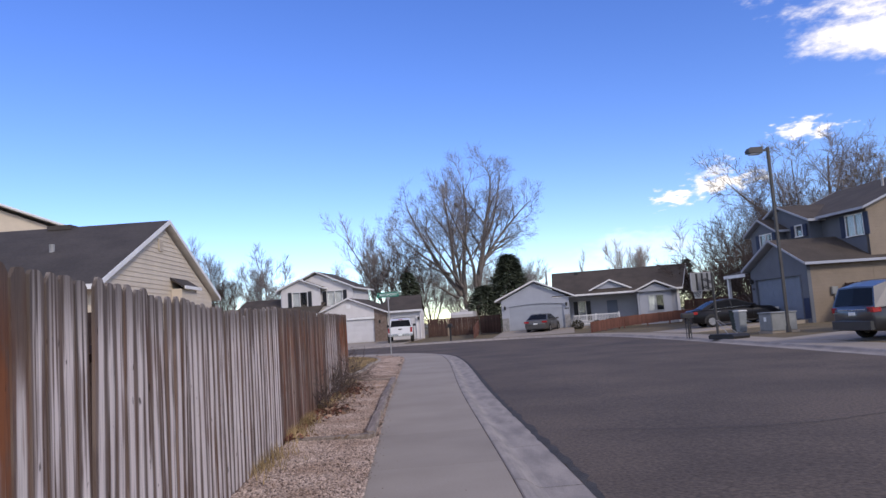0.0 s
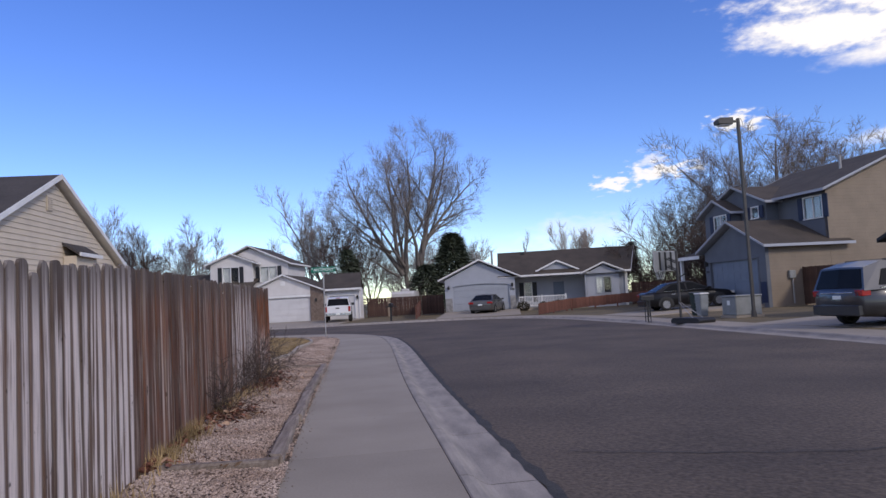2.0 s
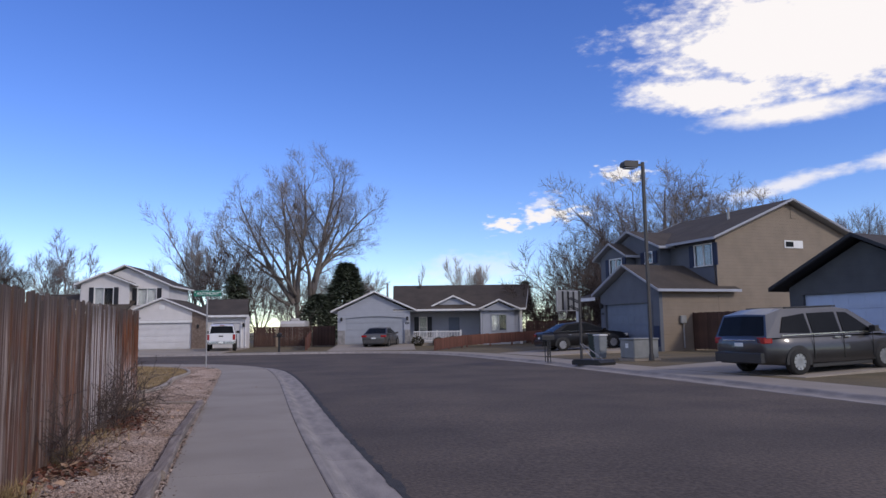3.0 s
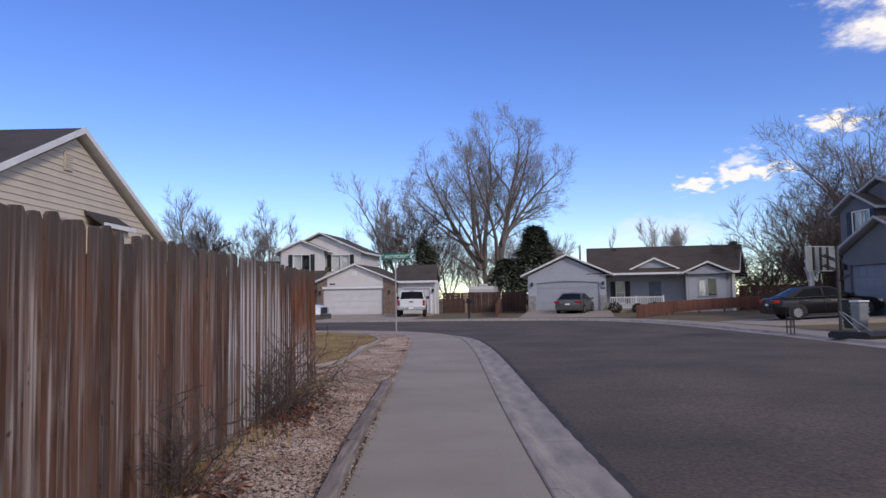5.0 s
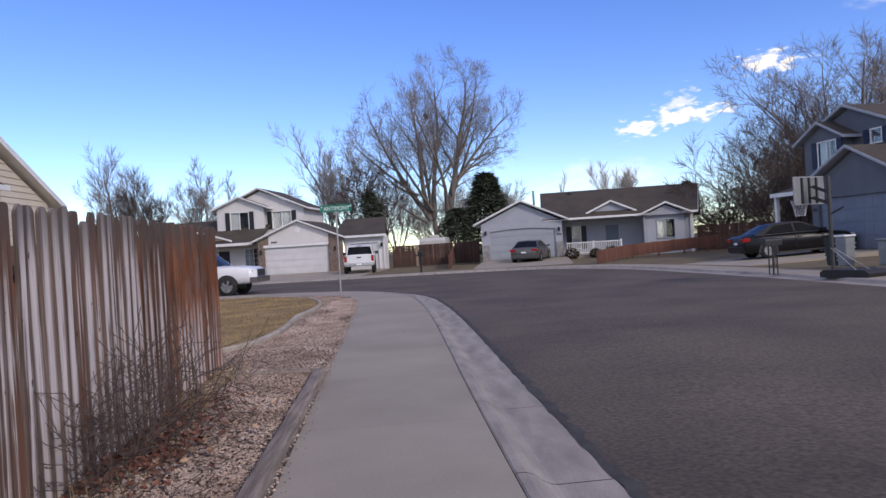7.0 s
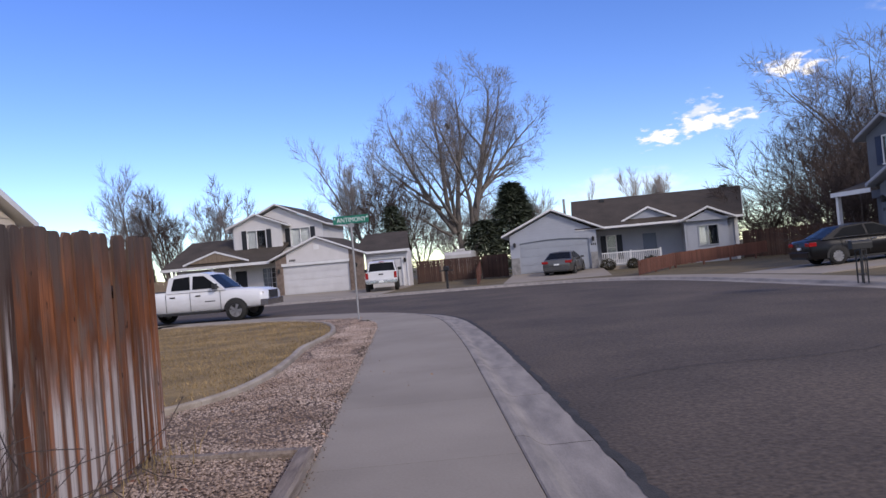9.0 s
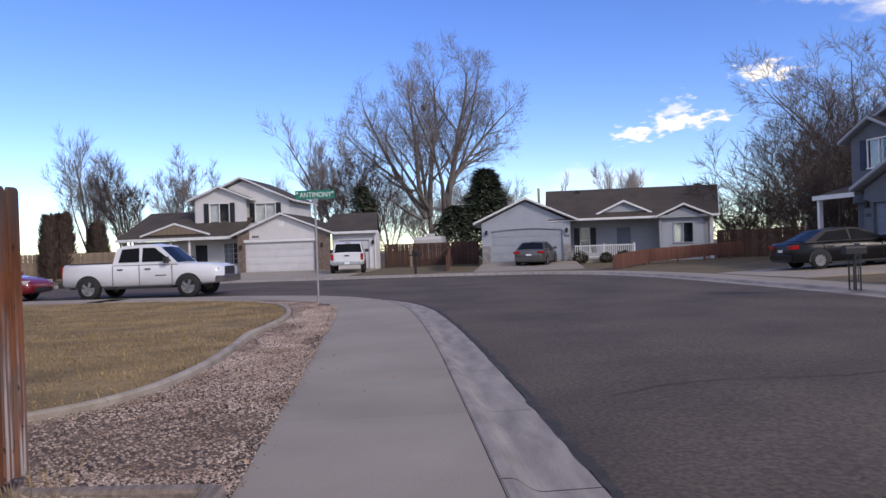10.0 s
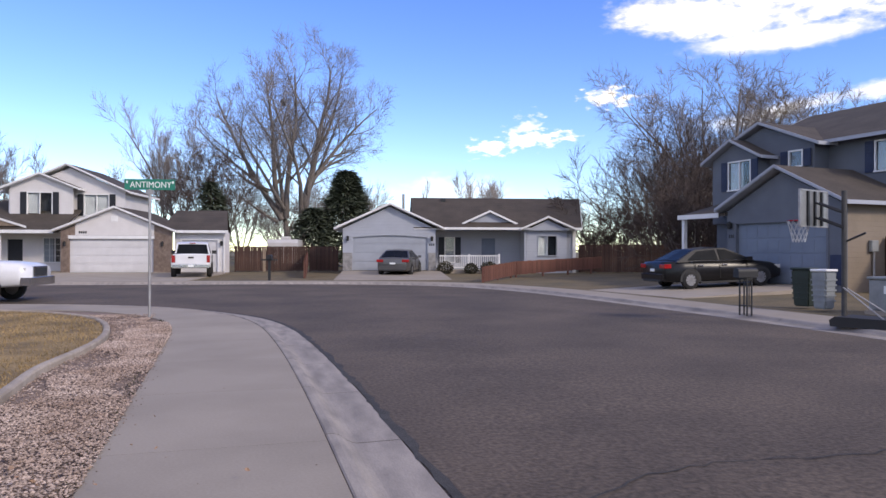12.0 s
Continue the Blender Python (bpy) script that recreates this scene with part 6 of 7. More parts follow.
# ---------- vehicles ----------
def wheel(car, x, y, r, w, out, rim="alloy", spokes=5):
    bm = bmesh.new()
    prof = [(0.62 * r, 0), (0.66 * r, 0.02), (0.93 * r, 0.0), (r, 0.05), (r, w - 0.05), (0.93 * r, w), (0.62 * r, w)]
    n = 22
    rings = [[bm.verts.new((math.cos(2 * math.pi * i / n) * pr, yy - w / 2, math.sin(2 * math.pi * i / n) * pr)) for i in range(n)] for pr, yy in prof]
    for a, b in zip(rings, rings[1:] + rings[:1]):
        for i in range(n):
            bm.faces.new((a[i], a[(i + 1) % n], b[(i + 1) % n], b[i]))
    tyre = part("wheel", bm, M["rubber"], car, "black rubber tyre", smooth=True)
    tyre.location = (x, y, r)
    s = out * (w / 2 - 0.035)
    bm = bmesh.new()
    rod(bm, (0, s - out * 0.03, 0), (0, s - out * 0.02, 0), 0.63 * r, n=20)
    part("rim_dish", bm, M["galv" if rim == "alloy" else "trim"], tyre)
    bm = bmesh.new()
    rod(bm, (0, s - out * 0.02, 0), (0, s + out * 0.012, 0), 0.17 * r, n=10)
    part("hub", bm, M[rim], tyre)
    for k in range(spokes):
        a = 2 * math.pi * k / spokes + 0.3
        bm = bmesh.new()
        extrude(bm, [(-0.09 * r, 0.1 * r), (0.09 * r, 0.1 * r), (0.13 * r, 0.62 * r), (-0.13 * r, 0.62 * r)], -0.012, 0.012, "y")
        bmesh.ops.transform(bm, matrix=Matrix.Translation((0, s, 0)) @ Matrix.Rotation(a, 4, "Y"), verts=bm.verts)
        part("spoke", bm, M[rim], tyre)
    bm = bmesh.new()
    for pr0, pr1 in ((0.60 * r, 0.67 * r),):
        ra, rb = ([bm.verts.new((math.cos(2 * math.pi * i / n) * q, s + out * 0.01, math.sin(2 * math.pi * i / n) * q)) for i in range(n)] for q in (pr0, pr1))
        rc, rd = ([bm.verts.new((math.cos(2 * math.pi * i / n) * q, s - out * 0.02, math.sin(2 * math.pi * i / n) * q)) for i in range(n)] for q in (pr0, pr1))
        for i in range(n):
            j = (i + 1) % n
            for f in ((ra[i], ra[j], rb[j], rb[i]), (rc[i], rc[j], rd[j], rd[i]), (ra[i], ra[j], rc[j], rc[i]), (rb[i], rb[j], rd[j], rd[i])):
                bm.faces.new(f)
    part("rim_ring", bm, M[rim], tyre)


def vehicle(name, m, label, category, paint, stations, cabin, cab_w, windows, wheels, r, lights, extras, glass="car_glass", rim="alloy", wheel_w=0.22, spokes=5):
    """stations: x, bottom, top and half width along the body; cabin: side profile from the rear foot over the roof to the front foot."""
    car = thing(name, m, label, category)
    bm = bmesh.new()
    rings = []
    for x, zb, zt, hw in stations:
        h = zt - zb
        half = [(0, zb), (hw * 0.86, zb), (hw * 0.985, zb + 0.10 * h), (hw, zb + 0.42 * h), (hw * 0.995, zb + 0.62 * h), (hw * 0.955, zb + 0.86 * h), (hw * 0.87, zt - 0.015 * h), (hw * 0.5, zt + 0.012), (0, zt + 0.02)]
        ring = half + [(-y, z) for y, z in half[-2:0:-1]]
        rings.append([bm.verts.new((x, y, z)) for y, z in ring])
    n = len(rings[0])
    for a, b in zip(rings, rings[1:]):
        for i in range(n):
            bm.faces.new((a[i], a[(i + 1) % n], b[(i + 1) % n], b[i]))
    bm.faces.new(rings[0]), bm.faces.new(rings[-1][::-1])
    part("body", bm, M[paint], car, smooth=True)
    z_lo, z_hi = min(z for _, z in cabin), max(z for _, z in cabin)

    def half_w(z):
        t = (z - z_lo) / (z_hi - z_lo)
        return cab_w[0] + (cab_w[1] - cab_w[0]) * t ** 1.25
    bm = bmesh.new()
    left, right = ([bm.verts.new((x, s * half_w(z), z)) for x, z in cabin] for s in (1, -1))
    mid = [bm.verts.new((x, 0, z + (0.03 if z > z_lo + 0.1 else 0.0))) for x, z in cabin]
    for i in range(len(cabin) - 1):
        bm.faces.new((left[i], left[i + 1], mid[i + 1], mid[i]))
        bm.faces.new((mid[i], mid[i + 1], right[i + 1], right[i]))
    bm.faces.new(left), bm.faces.new(right[::-1])
    part("cabin", bm, M[paint], car)
    for poly in windows:
        for s in (1, -1):
            bm = bmesh.new()
            a = [bm.verts.new((x, s * (half_w(z) + 0.010), z)) for x, z in poly]
            b = [bm.verts.new((x, s * (half_w(z) - 0.004), z)) for x, z in poly]
            bm.faces.new(a), bm.faces.new(b[::-1])
            for i in range(len(poly)):
                j = (i + 1) % len(poly)
                bm.faces.new((a[i], a[j], b[j], b[i]))
            part("side_window", bm, M[glass], car)
    for i, nm in ((0, "rear_window"), (len(cabin) - 2, "windscreen")):
        (x0, z0), (x1, z1) = cabin[i], cabin[i + 1]
        nx, nz = -(z1 - z0), x1 - x0
        l = math.hypot(nx, nz)
        nx, nz = nx / l * 0.012, nz / l * 0.012
        bm = bmesh.new()
        corners = []
        for t, s in ((0.1, 1), (0.1, -1), (0.93, -1), (0.93, 1)):
            z = z0 + (z1 - z0) * t
            corners.append((x0 + (x1 - x0) * t + nx, s * half_w(z) * 0.9, z + nz))
        mids = [(c[0] + nx * 2, 0, c[2] + nz * 2 + 0.012) for c in (corners[0], corners[2])]
        v = [bm.verts.new(c) for c in corners]
        mv = [bm.verts.new(c) for c in mids]
        bm.faces.new((v[0], mv[0], mv[1], v[3])), bm.faces.new((mv[0], v[1], v[2], mv[1]))
        geo = bmesh.ops.extrude_face_region(bm, geom=list(bm.faces))
        bmesh.ops.translate(bm, verts=[q for q in geo["geom"] if isinstance(q, bmesh.types.BMVert)], vec=(-nx * 1.6, 0, -nz * 1.6))
        part(nm, bm, M[glass], car)
    for x in wheels:
        hw = float(np.interp(x, [s[0] for s in stations], [s[3] for s in stations]))
        zb = float(np.interp(x, [s[0] for s in stations], [s[1] for s in stations]))
        for s in (1, -1):
            # a flat black disc stands in for the shaded hollow of the wheel well
            arch = [(x + math.cos(a) * (r + 0.075), max(r + math.sin(a) * (r + 0.075), zb + 0.0)) for a in np.linspace(0, 2 * math.pi, 26)[:-1]]
            arch = [p for i, p in enumerate(arch) if p[1] > zb + 1e-4 or i in (13, 24)]
            part("wheel_arch", extrude(bmesh.new(), arch, s * (hw + 0.004), s * (hw - 0.05), "y"), M["trim"], car)
            wheel(car, x, s * (hw - wheel_w / 2 + 0.035), r, wheel_w, s, rim, spokes)
    for nm, mt, bx in lights:
        part(nm, B(*bx, bevel=0.012), M[mt], car)
        part(nm, B(bx[0], bx[1], -bx[3], -bx[2], bx[4], bx[5], bevel=0.012), M[mt], car)
    for nm, mt, bx in extras:
        part(nm, B(*bx, bevel=0.008), M[mt], car)
    return car


def seams(car, xs, hw, z0, z1, handles, handle_z, hmat):
    for s in (1, -1):
        for x in xs:
            part("door_seam", B(x - 0.006, x + 0.006, s * hw - 0.012, s * hw + 0.003, z0, z1), M["trim"], car)
        for x in handles:
            part("door_handle", B(x - 0.1, x + 0.1, s * hw - 0.01, s * hw + 0.025, handle_z - 0.02, handle_z + 0.02, bevel=0.006), M[hmat], car)


# white crew-cab pickup, parked at the kerb of the side street
ram = vehicle("pickup_truck", pose(-9.15, 40.35, -0.075, 0, 0, -6), "white crew-cab pickup with chrome bumper parked at the kerb", "pickup truck", "car_white",
    [(-2.86, 0.55, 1.20, 0.90), (-2.8, 0.45, 1.27, 0.98), (-1.0, 0.42, 1.27, 1.0), (-0.98, 0.42, 1.24, 1.0), (0.9, 0.42, 1.22, 1.0), (1.3, 0.43, 1.21, 1.0), (2.1, 0.45, 1.2, 0.99), (2.6, 0.48, 1.15, 0.96), (2.85, 0.55, 1.04, 0.88)],
    [(-1.02, 1.2), (-0.90, 1.80), (-0.55, 1.90), (0.35, 1.91), (0.62, 1.86), (1.35, 1.2)], (0.93, 0.76),
    [[(-0.80, 1.30), (-0.70, 1.76), (-0.08, 1.80), (-0.05, 1.30)], [(0.05, 1.30), (0.05, 1.80), (0.48, 1.79), (1.12, 1.30)]],
    (-1.88, 1.72), 0.40,
    [("headlight", "lens", (2.62, 2.80, 0.55, 0.88, 0.84, 1.02)), ("tail_light", "tail", (-2.86, -2.80, 0.80, 0.97, 0.85, 1.2)), ("mirror", "trim", (0.92, 1.06, 0.97, 1.20, 1.24, 1.46))],
    [("front_bumper", "chrome", (2.66, 2.95, -0.93, 0.93, 0.50, 0.74)), ("grille", "chrome", (2.74, 2.88, -0.52, 0.52, 0.74, 1.06)), ("grille_mesh", "trim", (2.86, 2.895, -0.44, 0.44, 0.78, 1.02)), ("rear_bumper", "trim", (-3.02, -2.82, -0.92, 0.92, 0.46, 0.64)),
     ("bed_cover", "trim", (-2.72, -1.08, -0.84, 0.84, 1.275, 1.30)), ("rocker", "trim", (-1.3, 1.1, -0.97, 0.97, 0.36, 0.44)), ("tow_hitch", "trim", (-3.1, -2.9, -0.05, 0.05, 0.36, 0.46))], spokes=5, wheel_w=0.27)
seams(ram, (-0.98, -0.02, 1.16), 1.0, 0.50, 1.2, (-0.72, 0.28), 1.05, "trim")
for s in (1, -1):
    part("badge", B(0.55, 0.95, s * 1.0 - 0.01, s * 1.0 + 0.003, 0.80, 0.83), M["trim"], ram)

# white pickup on the driveway, tail to the street
sil = vehicle("pickup_truck", pose(-3.35, 58.4, 0.055, 0, 0, 92), "white pickup standing on the driveway, tail to the street", "pickup truck", "car_white",
    [(-2.78, 0.58, 1.17, 0.93), (-2.72, 0.48, 1.22, 0.98), (-0.95, 0.45, 1.22, 1.0), (1.3, 0.45, 1.2, 1.0), (2.3, 0.48, 1.12, 0.97), (2.75, 0.55, 0.98, 0.88)],
    [(-1.0, 1.15), (-0.88, 1.78), (-0.5, 1.87), (0.4, 1.88), (0.7, 1.83), (1.4, 1.15)], (0.93, 0.77),
    [[(-0.78, 1.26), (-0.68, 1.74), (0.0, 1.78), (0.02, 1.26)], [(0.1, 1.26), (0.1, 1.78), (0.5, 1.77), (1.15, 1.26)]],
    (-1.8, 1.75), 0.39,
    [("tail_light", "tail", (-2.81, -2.74, 0.78, 0.95, 0.78, 1.16)), ("headlight", "lens", (2.6, 2.74, 0.55, 0.85, 0.82, 1.0)), ("mirror", "trim", (0.95, 1.1, 0.97, 1.22, 1.22, 1.42))],
    [("tailgate", "car_white", (-2.815, -2.77, -0.76, 0.76, 0.72, 1.19)), ("tailgate_handle", "trim", (-2.835, -2.816, -0.14, 0.14, 1.0, 1.08)), ("rear_bumper", "chrome", (-2.98, -2.76, -0.94, 0.94, 0.52, 0.68)), ("number_plate", "letter", (-2.99, -2.982, -0.15, 0.15, 0.55, 0.66)),
     ("front_bumper", "chrome", (2.66, 2.85, -0.92, 0.92, 0.5, 0.72)), ("bed_cover", "trim", (-2.66, -1.06, -0.85, 0.85, 1.235, 1.26)), ("roof_light", "tail", (-0.92, -0.86, -0.16, 0.16, 1.79, 1.83))], wheel_w=0.26)
seams(sil, (-0.96, 0.05, 1.2), 1.0, 0.52, 1.16, (-0.7, 0.3), 1.02, "trim")

SEDAN = [(-2.40, 0.42, 0.92, 0.76), (-2.32, 0.30, 1.00, 0.86), (-1.6, 0.24, 1.03, 0.915), (0.0, 0.22, 0.98, 0.92), (1.1, 0.22, 0.96, 0.92), (1.9, 0.25, 0.86, 0.88), (2.28, 0.30, 0.74, 0.80), (2.42, 0.38, 0.62, 0.66)]
SEDAN_CAB = [(-1.95, 0.98), (-1.12, 1.40), (-0.45, 1.455), (0.12, 1.43), (1.22, 0.93)]
SEDAN_WIN = [[(-1.50, 1.04), (-1.02, 1.34), (-0.30, 1.39), (-0.28, 1.02)], [(-0.20, 1.02), (-0.20, 1.39), (0.12, 1.375), (0.92, 1.0)]]


def sedan(m, paint, label):
    car = vehicle("car", m, label, "car", paint, SEDAN, SEDAN_CAB, (0.88, 0.62), SEDAN_WIN, (-1.42, 1.40), 0.335,
        [("tail_light", "tail", (-2.42, -2.15, 0.52, 0.90, 0.78, 0.93)), ("headlight", "lens", (2.05, 2.30, 0.55, 0.80, 0.62, 0.76)), ("mirror", paint, (0.78, 0.98, 0.90, 1.08, 0.96, 1.09))],
        [("number_plate", "letter", (-2.43, -2.395, -0.16, 0.16, 0.66, 0.76)), ("rear_bumper", paint, (-2.47, -2.30, -0.78, 0.78, 0.36, 0.58)), ("rear_trim", "trim", (-2.475, -2.40, -0.62, 0.62, 0.30, 0.38)), ("lower_grille", "trim", (2.3, 2.44, -0.5, 0.5, 0.36, 0.50)), ("sill", "trim", (-1.0, 1.0, -0.89, 0.89, 0.18, 0.26))], wheel_w=0.21, spokes=10)
    seams(car, (-1.22, -0.24, 0.86), 0.918, 0.36, 0.96, (-1.0, -0.05), 0.83, "chrome")
    for s in (1, -1):
        part("window_trim", B(-1.45, 0.95, s * 0.885, s * 0.898, 0.985, 1.005), M["chrome"], car)
    return car


sedan(pose(16.5, 39.45, 0.155, 0, -2.2, -3), "car_black", "black saloon car on a sloping driveway")
sedan(pose(8.2, 57.2, 0.10, 0, -1.0, 68), "car_grey", "grey saloon car parked before a garage door")
sedan(pose(-15.7, 41.1, -0.075, 0, 0, -6), "car_red", "red car parked behind the white pickup")

van = vehicle("minivan", pose(15.02, 20.6, 0.05, 0, -1.5, 6), "dark grey minivan on a driveway", "minivan", "car_van",
    [(-2.55, 0.45, 1.0, 0.82), (-2.48, 0.32, 1.08, 0.93), (-1.6, 0.25, 1.08, 0.985), (0.0, 0.22, 1.04, 1.0), (1.2, 0.22, 1.02, 0.99), (1.9, 0.26, 0.95, 0.95), (2.4, 0.32, 0.82, 0.85), (2.55, 0.42, 0.68, 0.7)],
    [(-2.50, 1.0), (-2.32, 1.60), (-1.75, 1.74), (0.1, 1.74), (0.55, 1.66), (1.65, 0.98)], (0.96, 0.74),
    [[(-2.02, 1.12), (-1.80, 1.52), (-1.05, 1.60), (-1.02, 1.08)], [(-0.94, 1.08), (-0.94, 1.60), (0.0, 1.61), (0.02, 1.07)], [(0.12, 1.07), (0.12, 1.60), (0.42, 1.58), (1.20, 1.05)]],
    (-1.5, 1.5), 0.35,
    [("tail_light", "tail", (-2.55, -2.28, 0.66, 0.93, 0.86, 1.02)), ("headlight", "lens", (2.1, 2.42, 0.55, 0.84, 0.68, 0.82)), ("mirror", "trim", (1.0, 1.16, 0.98, 1.18, 1.04, 1.2)), ("roof_rail", "trim", (-1.6, 0.2, 0.66, 0.70, 1.745, 1.79))],
    [("rear_bumper", "car_van", (-2.64, -2.4, -0.86, 0.86, 0.36, 0.62)), ("tailgate_bar", "chrome", (-2.57, -2.50, -0.6, 0.6, 0.93, 0.97)), ("number_plate", "letter", (-2.56, -2.53, -0.16, 0.16, 0.78, 0.88)), ("sill", "trim", (-1.05, 1.05, -0.97, 0.97, 0.18, 0.27))], wheel_w=0.22, spokes=10)
seams(van, (-0.98, 0.06, 1.1), 0.998, 0.38, 1.04, (-0.15, 0.22), 0.94, "chrome")
for s in (1, -1):
    part("window_trim", B(-2.0, 1.2, s * 0.962, s * 0.975, 1.035, 1.06), M["chrome"], van)


# ---------- street furniture ----------
lamp = thing("street_lamp", pose(14.15, 28.0, 0.05), "tall dark steel street lamp with a flat box head", "street lamp")
part("base_collar", rod(bmesh.new(), (0, 0, 0), (0, 0, 0.25), 0.11, 0.09, 12), M["pole"], lamp)
part("pole", B(-0.057, 0.057, -0.057, 0.057, 0.2, 7.62, bevel=0.015), M["pole"], lamp)
part("arm", B(-0.32, -0.05, -0.04, 0.04, 7.46, 7.54), M["pole"], lamp)
head = part("lamp_head", extrude(bmesh.new(), [(-0.86, 7.40), (-0.30, 7.36), (-0.28, 7.62), (-0.80, 7.62), (-0.88, 7.52)], -0.2, 0.2, "y"), M["pole"], lamp, "flat dark box head")
part("lens", B(-0.78, -0.36, -0.15, 0.15, 7.335, 7.36), M["lens"], head)

sign = thing("street_sign", pose(-2.25, 32.62, 0, 0, 0, -6), "green street name sign on a thin steel post", "street sign")
part("post", rod(bmesh.new(), (0, 0, -0.05), (0, 0, 2.78), 0.03, 0.03, 8), M["galv"], sign)
part("bracket", B(-0.08, 0.08, -0.035, 0.035, 2.66, 2.76), M["galv"], sign)
plate = part("sign_plate", B(-0.52, 0.52, -0.006, 0.006, 2.76, 2.99, bevel=0.004), M["sign"], sign, "green sheet metal plate")
curve = bpy.data.curves.new("word", "FONT")
curve.body, curve.size, curve.align_x, curve.extrude = "ANTIMONY", 0.185, "CENTER", 0.002
curve.space_character = 1.02
word = new("lettering", curve)
bpy.context.view_layer.update()
word_mesh = bpy.data.meshes.new_from_object(word.evaluated_get(bpy.context.evaluated_depsgraph_get()))
bpy.data.objects.remove(word)
word_mesh.materials.clear()
word_mesh.materials.append(M["letter"])
for side, rz in ((-1, 0), (1, 180)):
    ob = new("lettering", word_mesh)
    ob.parent = plate
    ob.matrix_basis = pose(0.02 * -side, side * 0.010, 2.81, 90, 0, rz) @ Matrix.Diagonal((0.86, 1, 1, 1))
    for x in (-0.485, 0.46):
        part("small_lettering", B(x, x + 0.035, side * 0.0065, side * 0.009, 2.90, 2.95), M["letter"], plate)

hoop = thing("basketball_hoop", pose(11.22, 27.7, -0.0, 0, 0, -68), "portable basketball hoop on a black base beside the kerb", "basketball hoop")
part("base", extrude(bmesh.new(), [(-0.14, 0.0), (1.18, 0.0), (1.22, 0.10), (1.1, 0.19), (-0.06, 0.19), (-0.16, 0.12)], -0.40, 0.40, "y"), M["black_plastic"], hoop, "black water-filled plastic base")
part("pole", rod(bmesh.new(), (-0.05, 0, 0.15), (-0.05, 0, 2.66), 0.05, 0.05, 12), M["pole"], hoop)
for s in (1, -1):
    part("brace", rod(bmesh.new(), (-0.05, s * 0.04, 0.75), (0.8, s * 0.25, 0.16), 0.015, n=6), M["galv"], hoop)
for z in (2.35, 2.05):
    for s in (1, -1):
        part("lift_arm", rod(bmesh.new(), (-0.05, s * 0.09, z - 0.12), (-0.58, s * 0.09, z + 0.1), 0.022, n=6), M["black"], hoop)
part("crank_handle", rod(bmesh.new(), (-0.1, 0, 1.62), (0.35, 0, 1.82), 0.022, n=6), M["black"], hoop)
board = part("backboard", B(-0.66, -0.64, -0.55, 0.55, 1.98, 2.68), M["board"], hoop, "scratched grey acrylic backboard")
for bx in ((-0.67, -0.63, -0.57, 0.57, 2.68, 2.715), (-0.67, -0.63, -0.57, 0.57, 1.95, 1.98), (-0.67, -0.63, -0.58, -0.55, 1.95, 2.715), (-0.67, -0.63, 0.55, 0.58, 1.95, 2.715)):
    part("board_frame", B(*bx), M["galv"], board)
for y0 in (-0.28, 0.0, 0.28):
    part("back_strut", B(-0.635, -0.60, y0 - 0.03, y0 + 0.03, 1.98, 2.68), M["black"], board)
bm = bmesh.new()
n = 20
for i in range(n):
    a, b = 2 * math.pi * i / n, 2 * math.pi * (i + 1) / n
    rod(bm, (-0.95 + 0.23 * math.cos(a), 0.23 * math.sin(a), 2.1), (-0.95 + 0.23 * math.cos(b), 0.23 * math.sin(b), 2.1), 0.01, n=5)
rim = part("rim", bm, M["tail"], hoop)
bm = bmesh.new()
for i in range(12):
    for tw in (1, -1):
        prev = None
        for k in range(5):
            a = 2 * math.pi * (i + tw * k * 0.5) / 12
            rr = 0.23 - 0.11 * (k / 4) ** 0.8
            q = (-0.95 + rr * math.cos(a), rr * math.sin(a), 2.09 - 0.11 * k)
            if prev:
                rod(bm, prev, q, 0.006, n=3)
            prev = q
part("net", bm, M["net"], rim, "white string net")

stand = thing("mailbox", pose(10.9, 30.3, 0.0, 0, 0, 90), "black mailbox on a wrought iron stand at the kerb", "mailbox")
for x in (-0.13, 0.13):
    for yv in (-0.06, 0.06):
        part("leg", B(x - 0.014, x + 0.014, yv - 0.014, yv + 0.014, -0.02, 0.86), M["black"], stand)
for z in (0.2, 0.82):
    part("cross_bar", B(-0.14, 0.14, -0.07, 0.07, z, z + 0.02), M["black"], stand)
for x in (-0.045, 0.045):
    part("scroll_bar", B(x - 0.008, x + 0.008, -0.068, -0.052, 0.22, 0.82), M["black"], stand)
mb = [(-0.1, 0.86), (0.1, 0.86), (0.1, 1.0)] + [(0.1 * math.cos(a), 1.0 + 0.08 * math.sin(a)) for a in np.linspace(0.3, 2.84, 7)] + [(-0.1, 1.0)]
part("mail_box", extrude(bmesh.new(), mb, -0.26, 0.26, "y"), M["black"], stand, "black arched letter box")
post = thing("mailbox", pose(0.65, 51.9, 0.0, 0, 0, -9), "dark mailbox on a black post at the far kerb", "mailbox")
part("post", B(-0.06, 0.06, -0.06, 0.06, -0.02, 1.05), M["black"], post)
part("mail_box", extrude(bmesh.new(), [(x * 1.3, z + 0.19) for x, z in mb], -0.3, 0.3, "y"), M["black"], post)
part("arm", B(-0.4, 0.4, -0.04, 0.04, 0.98, 1.05), M["black"], post)


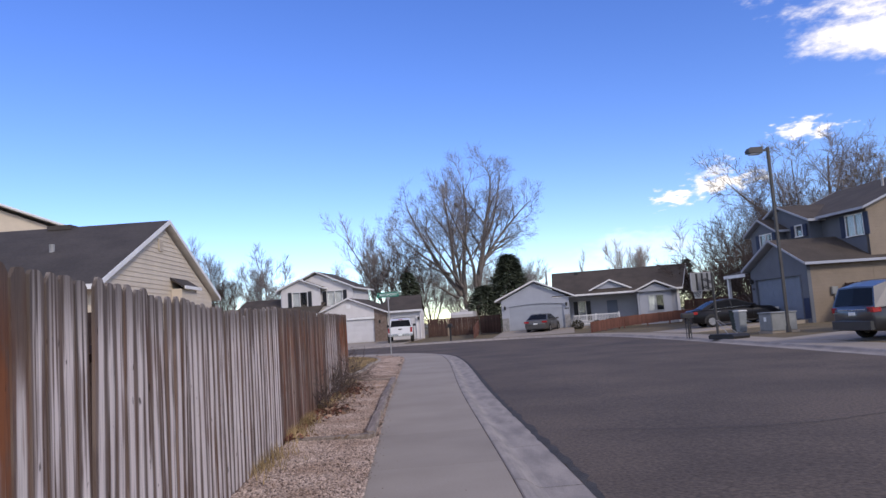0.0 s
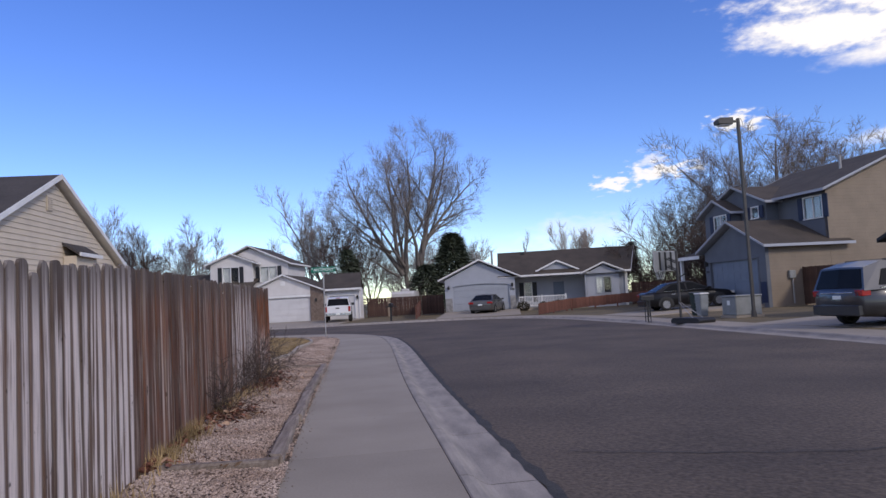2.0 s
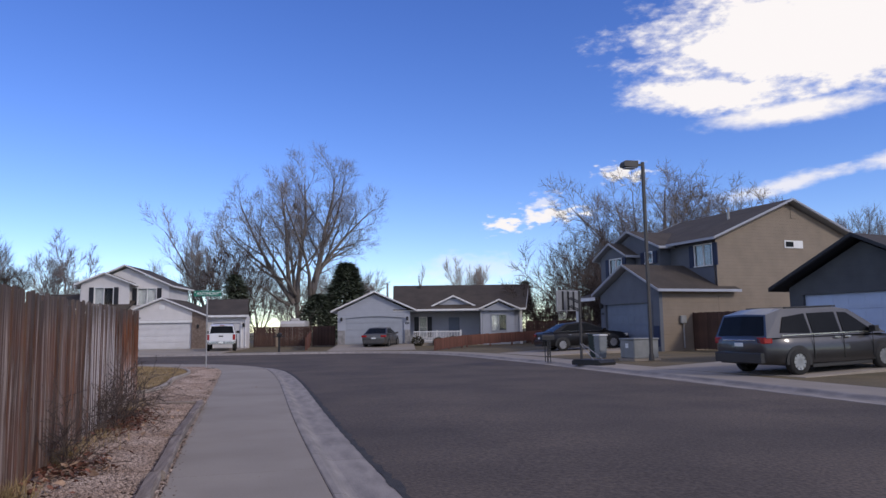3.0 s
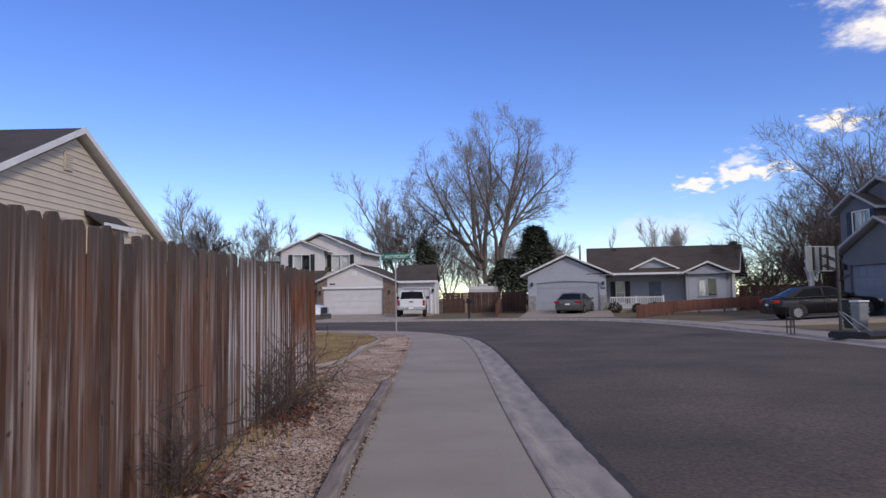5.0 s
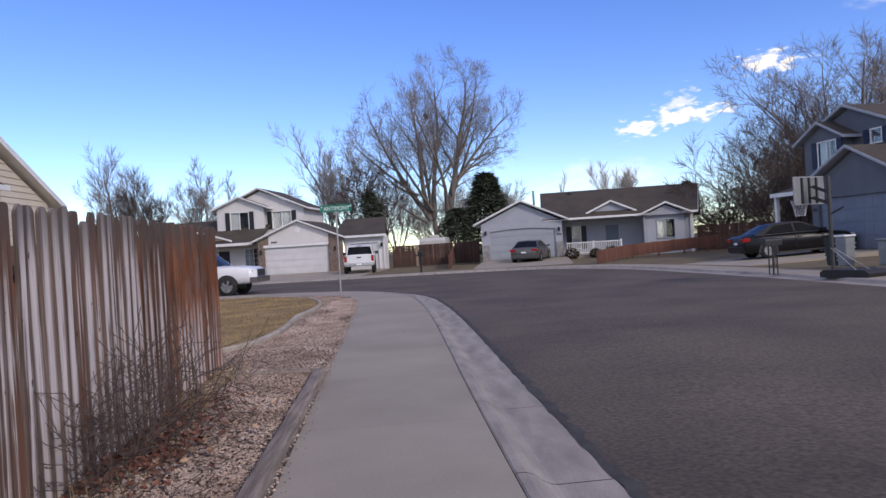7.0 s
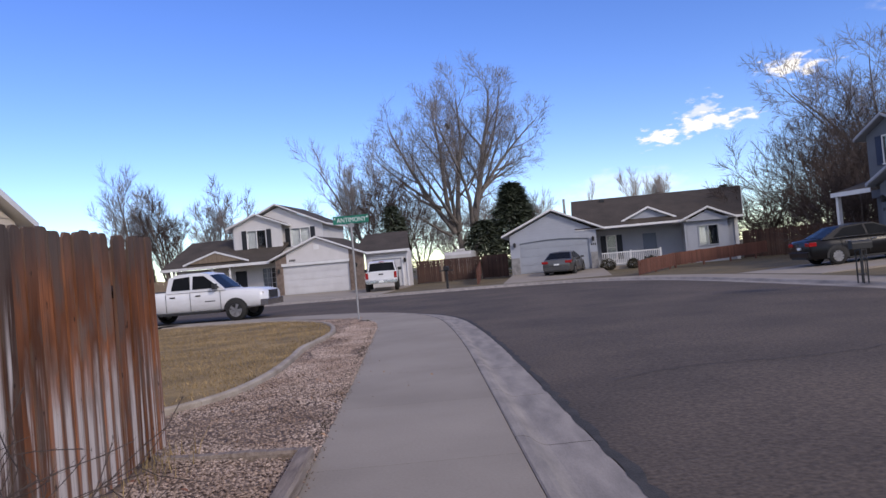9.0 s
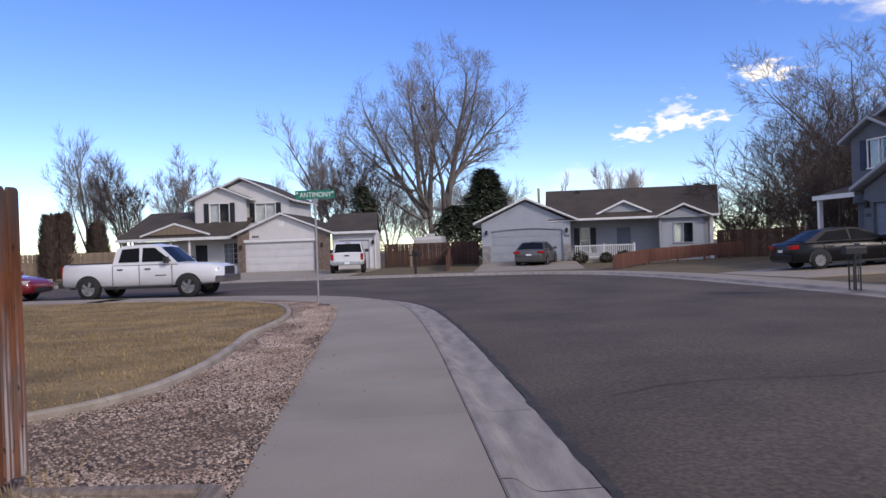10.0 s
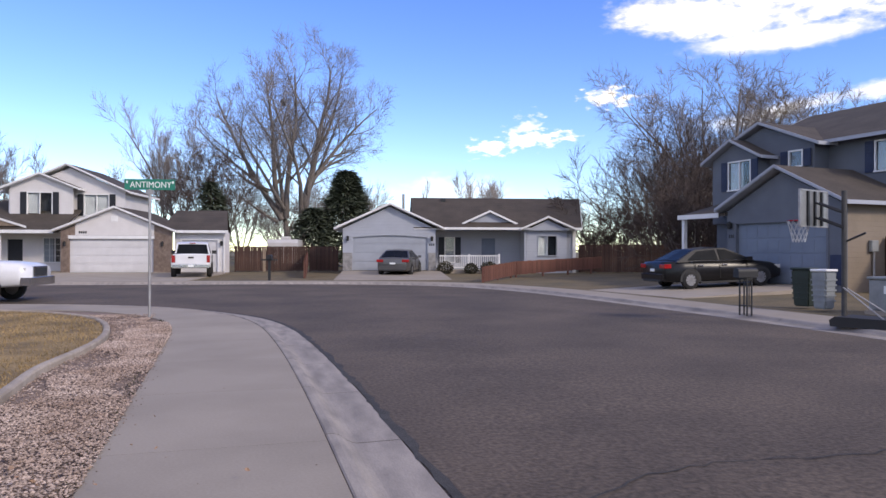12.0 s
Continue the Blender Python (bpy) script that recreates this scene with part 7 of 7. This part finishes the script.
def wheelie_bin(x, y, h, w, material, label, lid="black_plastic", rz=0):
    b = thing("bin", pose(x, y, 0.07, 0, 0, rz), label, "bin")
    bm = bmesh.new()
    lo = [(-w * 0.4, -w * 0.42, 0), (w * 0.4, -w * 0.42, 0), (w * 0.4, w * 0.42, 0), (-w * 0.4, w * 0.42, 0)]
    hi = [(-w * 0.5, -w * 0.52, h), (w * 0.5, -w * 0.52, h), (w * 0.5, w * 0.52, h), (-w * 0.5, w * 0.52, h)]
    vl, vh = [bm.verts.new(q) for q in lo], [bm.verts.new(q) for q in hi]
    bm.faces.new(vl[::-1]), bm.faces.new(vh)
    for i in range(4):
        bm.faces.new((vl[i], vl[(i + 1) % 4], vh[(i + 1) % 4], vh[i]))
    bmesh.ops.bevel(bm, geom=list(bm.edges), offset=0.03, segments=2, affect="EDGES")
    body = part("bin_body", bm, M[material], b)
    for k in range(5):
        z = h * (0.2 + 0.14 * k)
        g = w * (0.4 + 0.1 * z / h)
        part("rib", B(-g - 0.012, g + 0.012, -g * 1.04 - 0.012, g * 1.04 + 0.012, z, z + 0.035), M[material], body)
    part("lid", B(-w * 0.54, w * 0.54, -w * 0.58, w * 0.58, h, h + 0.06, bevel=0.02), M[lid], b)
    return b


wheelie_bin(13.5, 31.4, 0.92, 0.46, "bin_green", "dark green ribbed plastic bin on the verge", "bin_green", 20)
wheelie_bin(13.3, 30.55, 0.90, 0.40, "bin_grey", "pale grey bin with a white lid", "white", 10)
tr = thing("utility_box", pose(14.3, 29.2, 0.0, 0, 0, 5), "grey-green utility cabinet on the verge", "utility box")
part("plinth", B(-0.6, 0.6, -0.55, 0.55, -0.05, 0.1), M["concrete"], tr)
part("cabinet", B(-0.55, 0.55, -0.5, 0.5, 0.1, 0.82, bevel=0.03), M["box_grey"], tr)
part("cabinet_lid", B(-0.58, 0.58, -0.53, 0.53, 0.82, 0.88, bevel=0.015), M["box_grey"], tr)
part("warning_label", B(-0.558, -0.552, -0.1, 0.1, 0.5, 0.68), M["letter"], tr)

trailer = thing("travel_trailer", pose(2.3, 72.5, 0, 0, 0, 82), "white travel trailer parked behind the fence", "trailer")
part("shell", extrude(bmesh.new(), [(-2.6, 0.5), (2.5, 0.5), (2.6, 1.7), (2.4, 2.2), (2.1, 2.3), (-2.2, 2.3), (-2.55, 2.05)], -1.1, 1.1, "y"), M["trailer"], trailer)
part("roof_unit", B(-0.5, 0.5, -0.35, 0.35, 2.3, 2.55, bevel=0.06), M["trailer"], trailer)
for s in (-1, 1):
    part("trailer_wheel", rod(bmesh.new(), (0.3, s * 1.0, 0.33), (0.3, s * 0.75, 0.33), 0.33, n=16), M["rubber"], trailer)
part("axle_frame", B(-2.4, 2.4, -0.9, 0.9, 0.30, 0.5), M["black"], trailer)
for i, (u, v, s) in enumerate(((3.3, -0.35, 0.5), (4.9, -0.4, 0.42), (6.0, -0.35, 0.5), (7.3, -0.4, 0.4))):
    c, sn = math.cos(radians(-10)), math.sin(radians(-10))
    rngs = np.random.default_rng(50 + i)
    bush = thing("shrub", pose(8 + u * c - v * sn, 59.3 + u * sn + v * c, 0.14), "small dark clipped shrub before the porch", "shrub", "porch shrubs")
    verts, faces = [], []
    for _ in range(700):
        d = Vector(rngs.normal(0, 1, 3)).normalized()
        p = Vector((d.x * s, d.y * s, max(0.0, s * 0.55 + d.z * s * 0.8))) * rngs.uniform(0.75, 1.05)
        a = Vector(rngs.normal(0, 1, 3)).normalized() * 0.06
        b2 = Vector(rngs.normal(0, 1, 3)).normalized() * 0.06
        k = len(verts)
        verts += [tuple(p - a), tuple(p + a), tuple(p + b2 * 1.5)]
        faces.append((k, k + 1, k + 2))
    ob = new("foliage", raw("foliage", verts, faces, M["shrub"]))
    ob.parent = bush
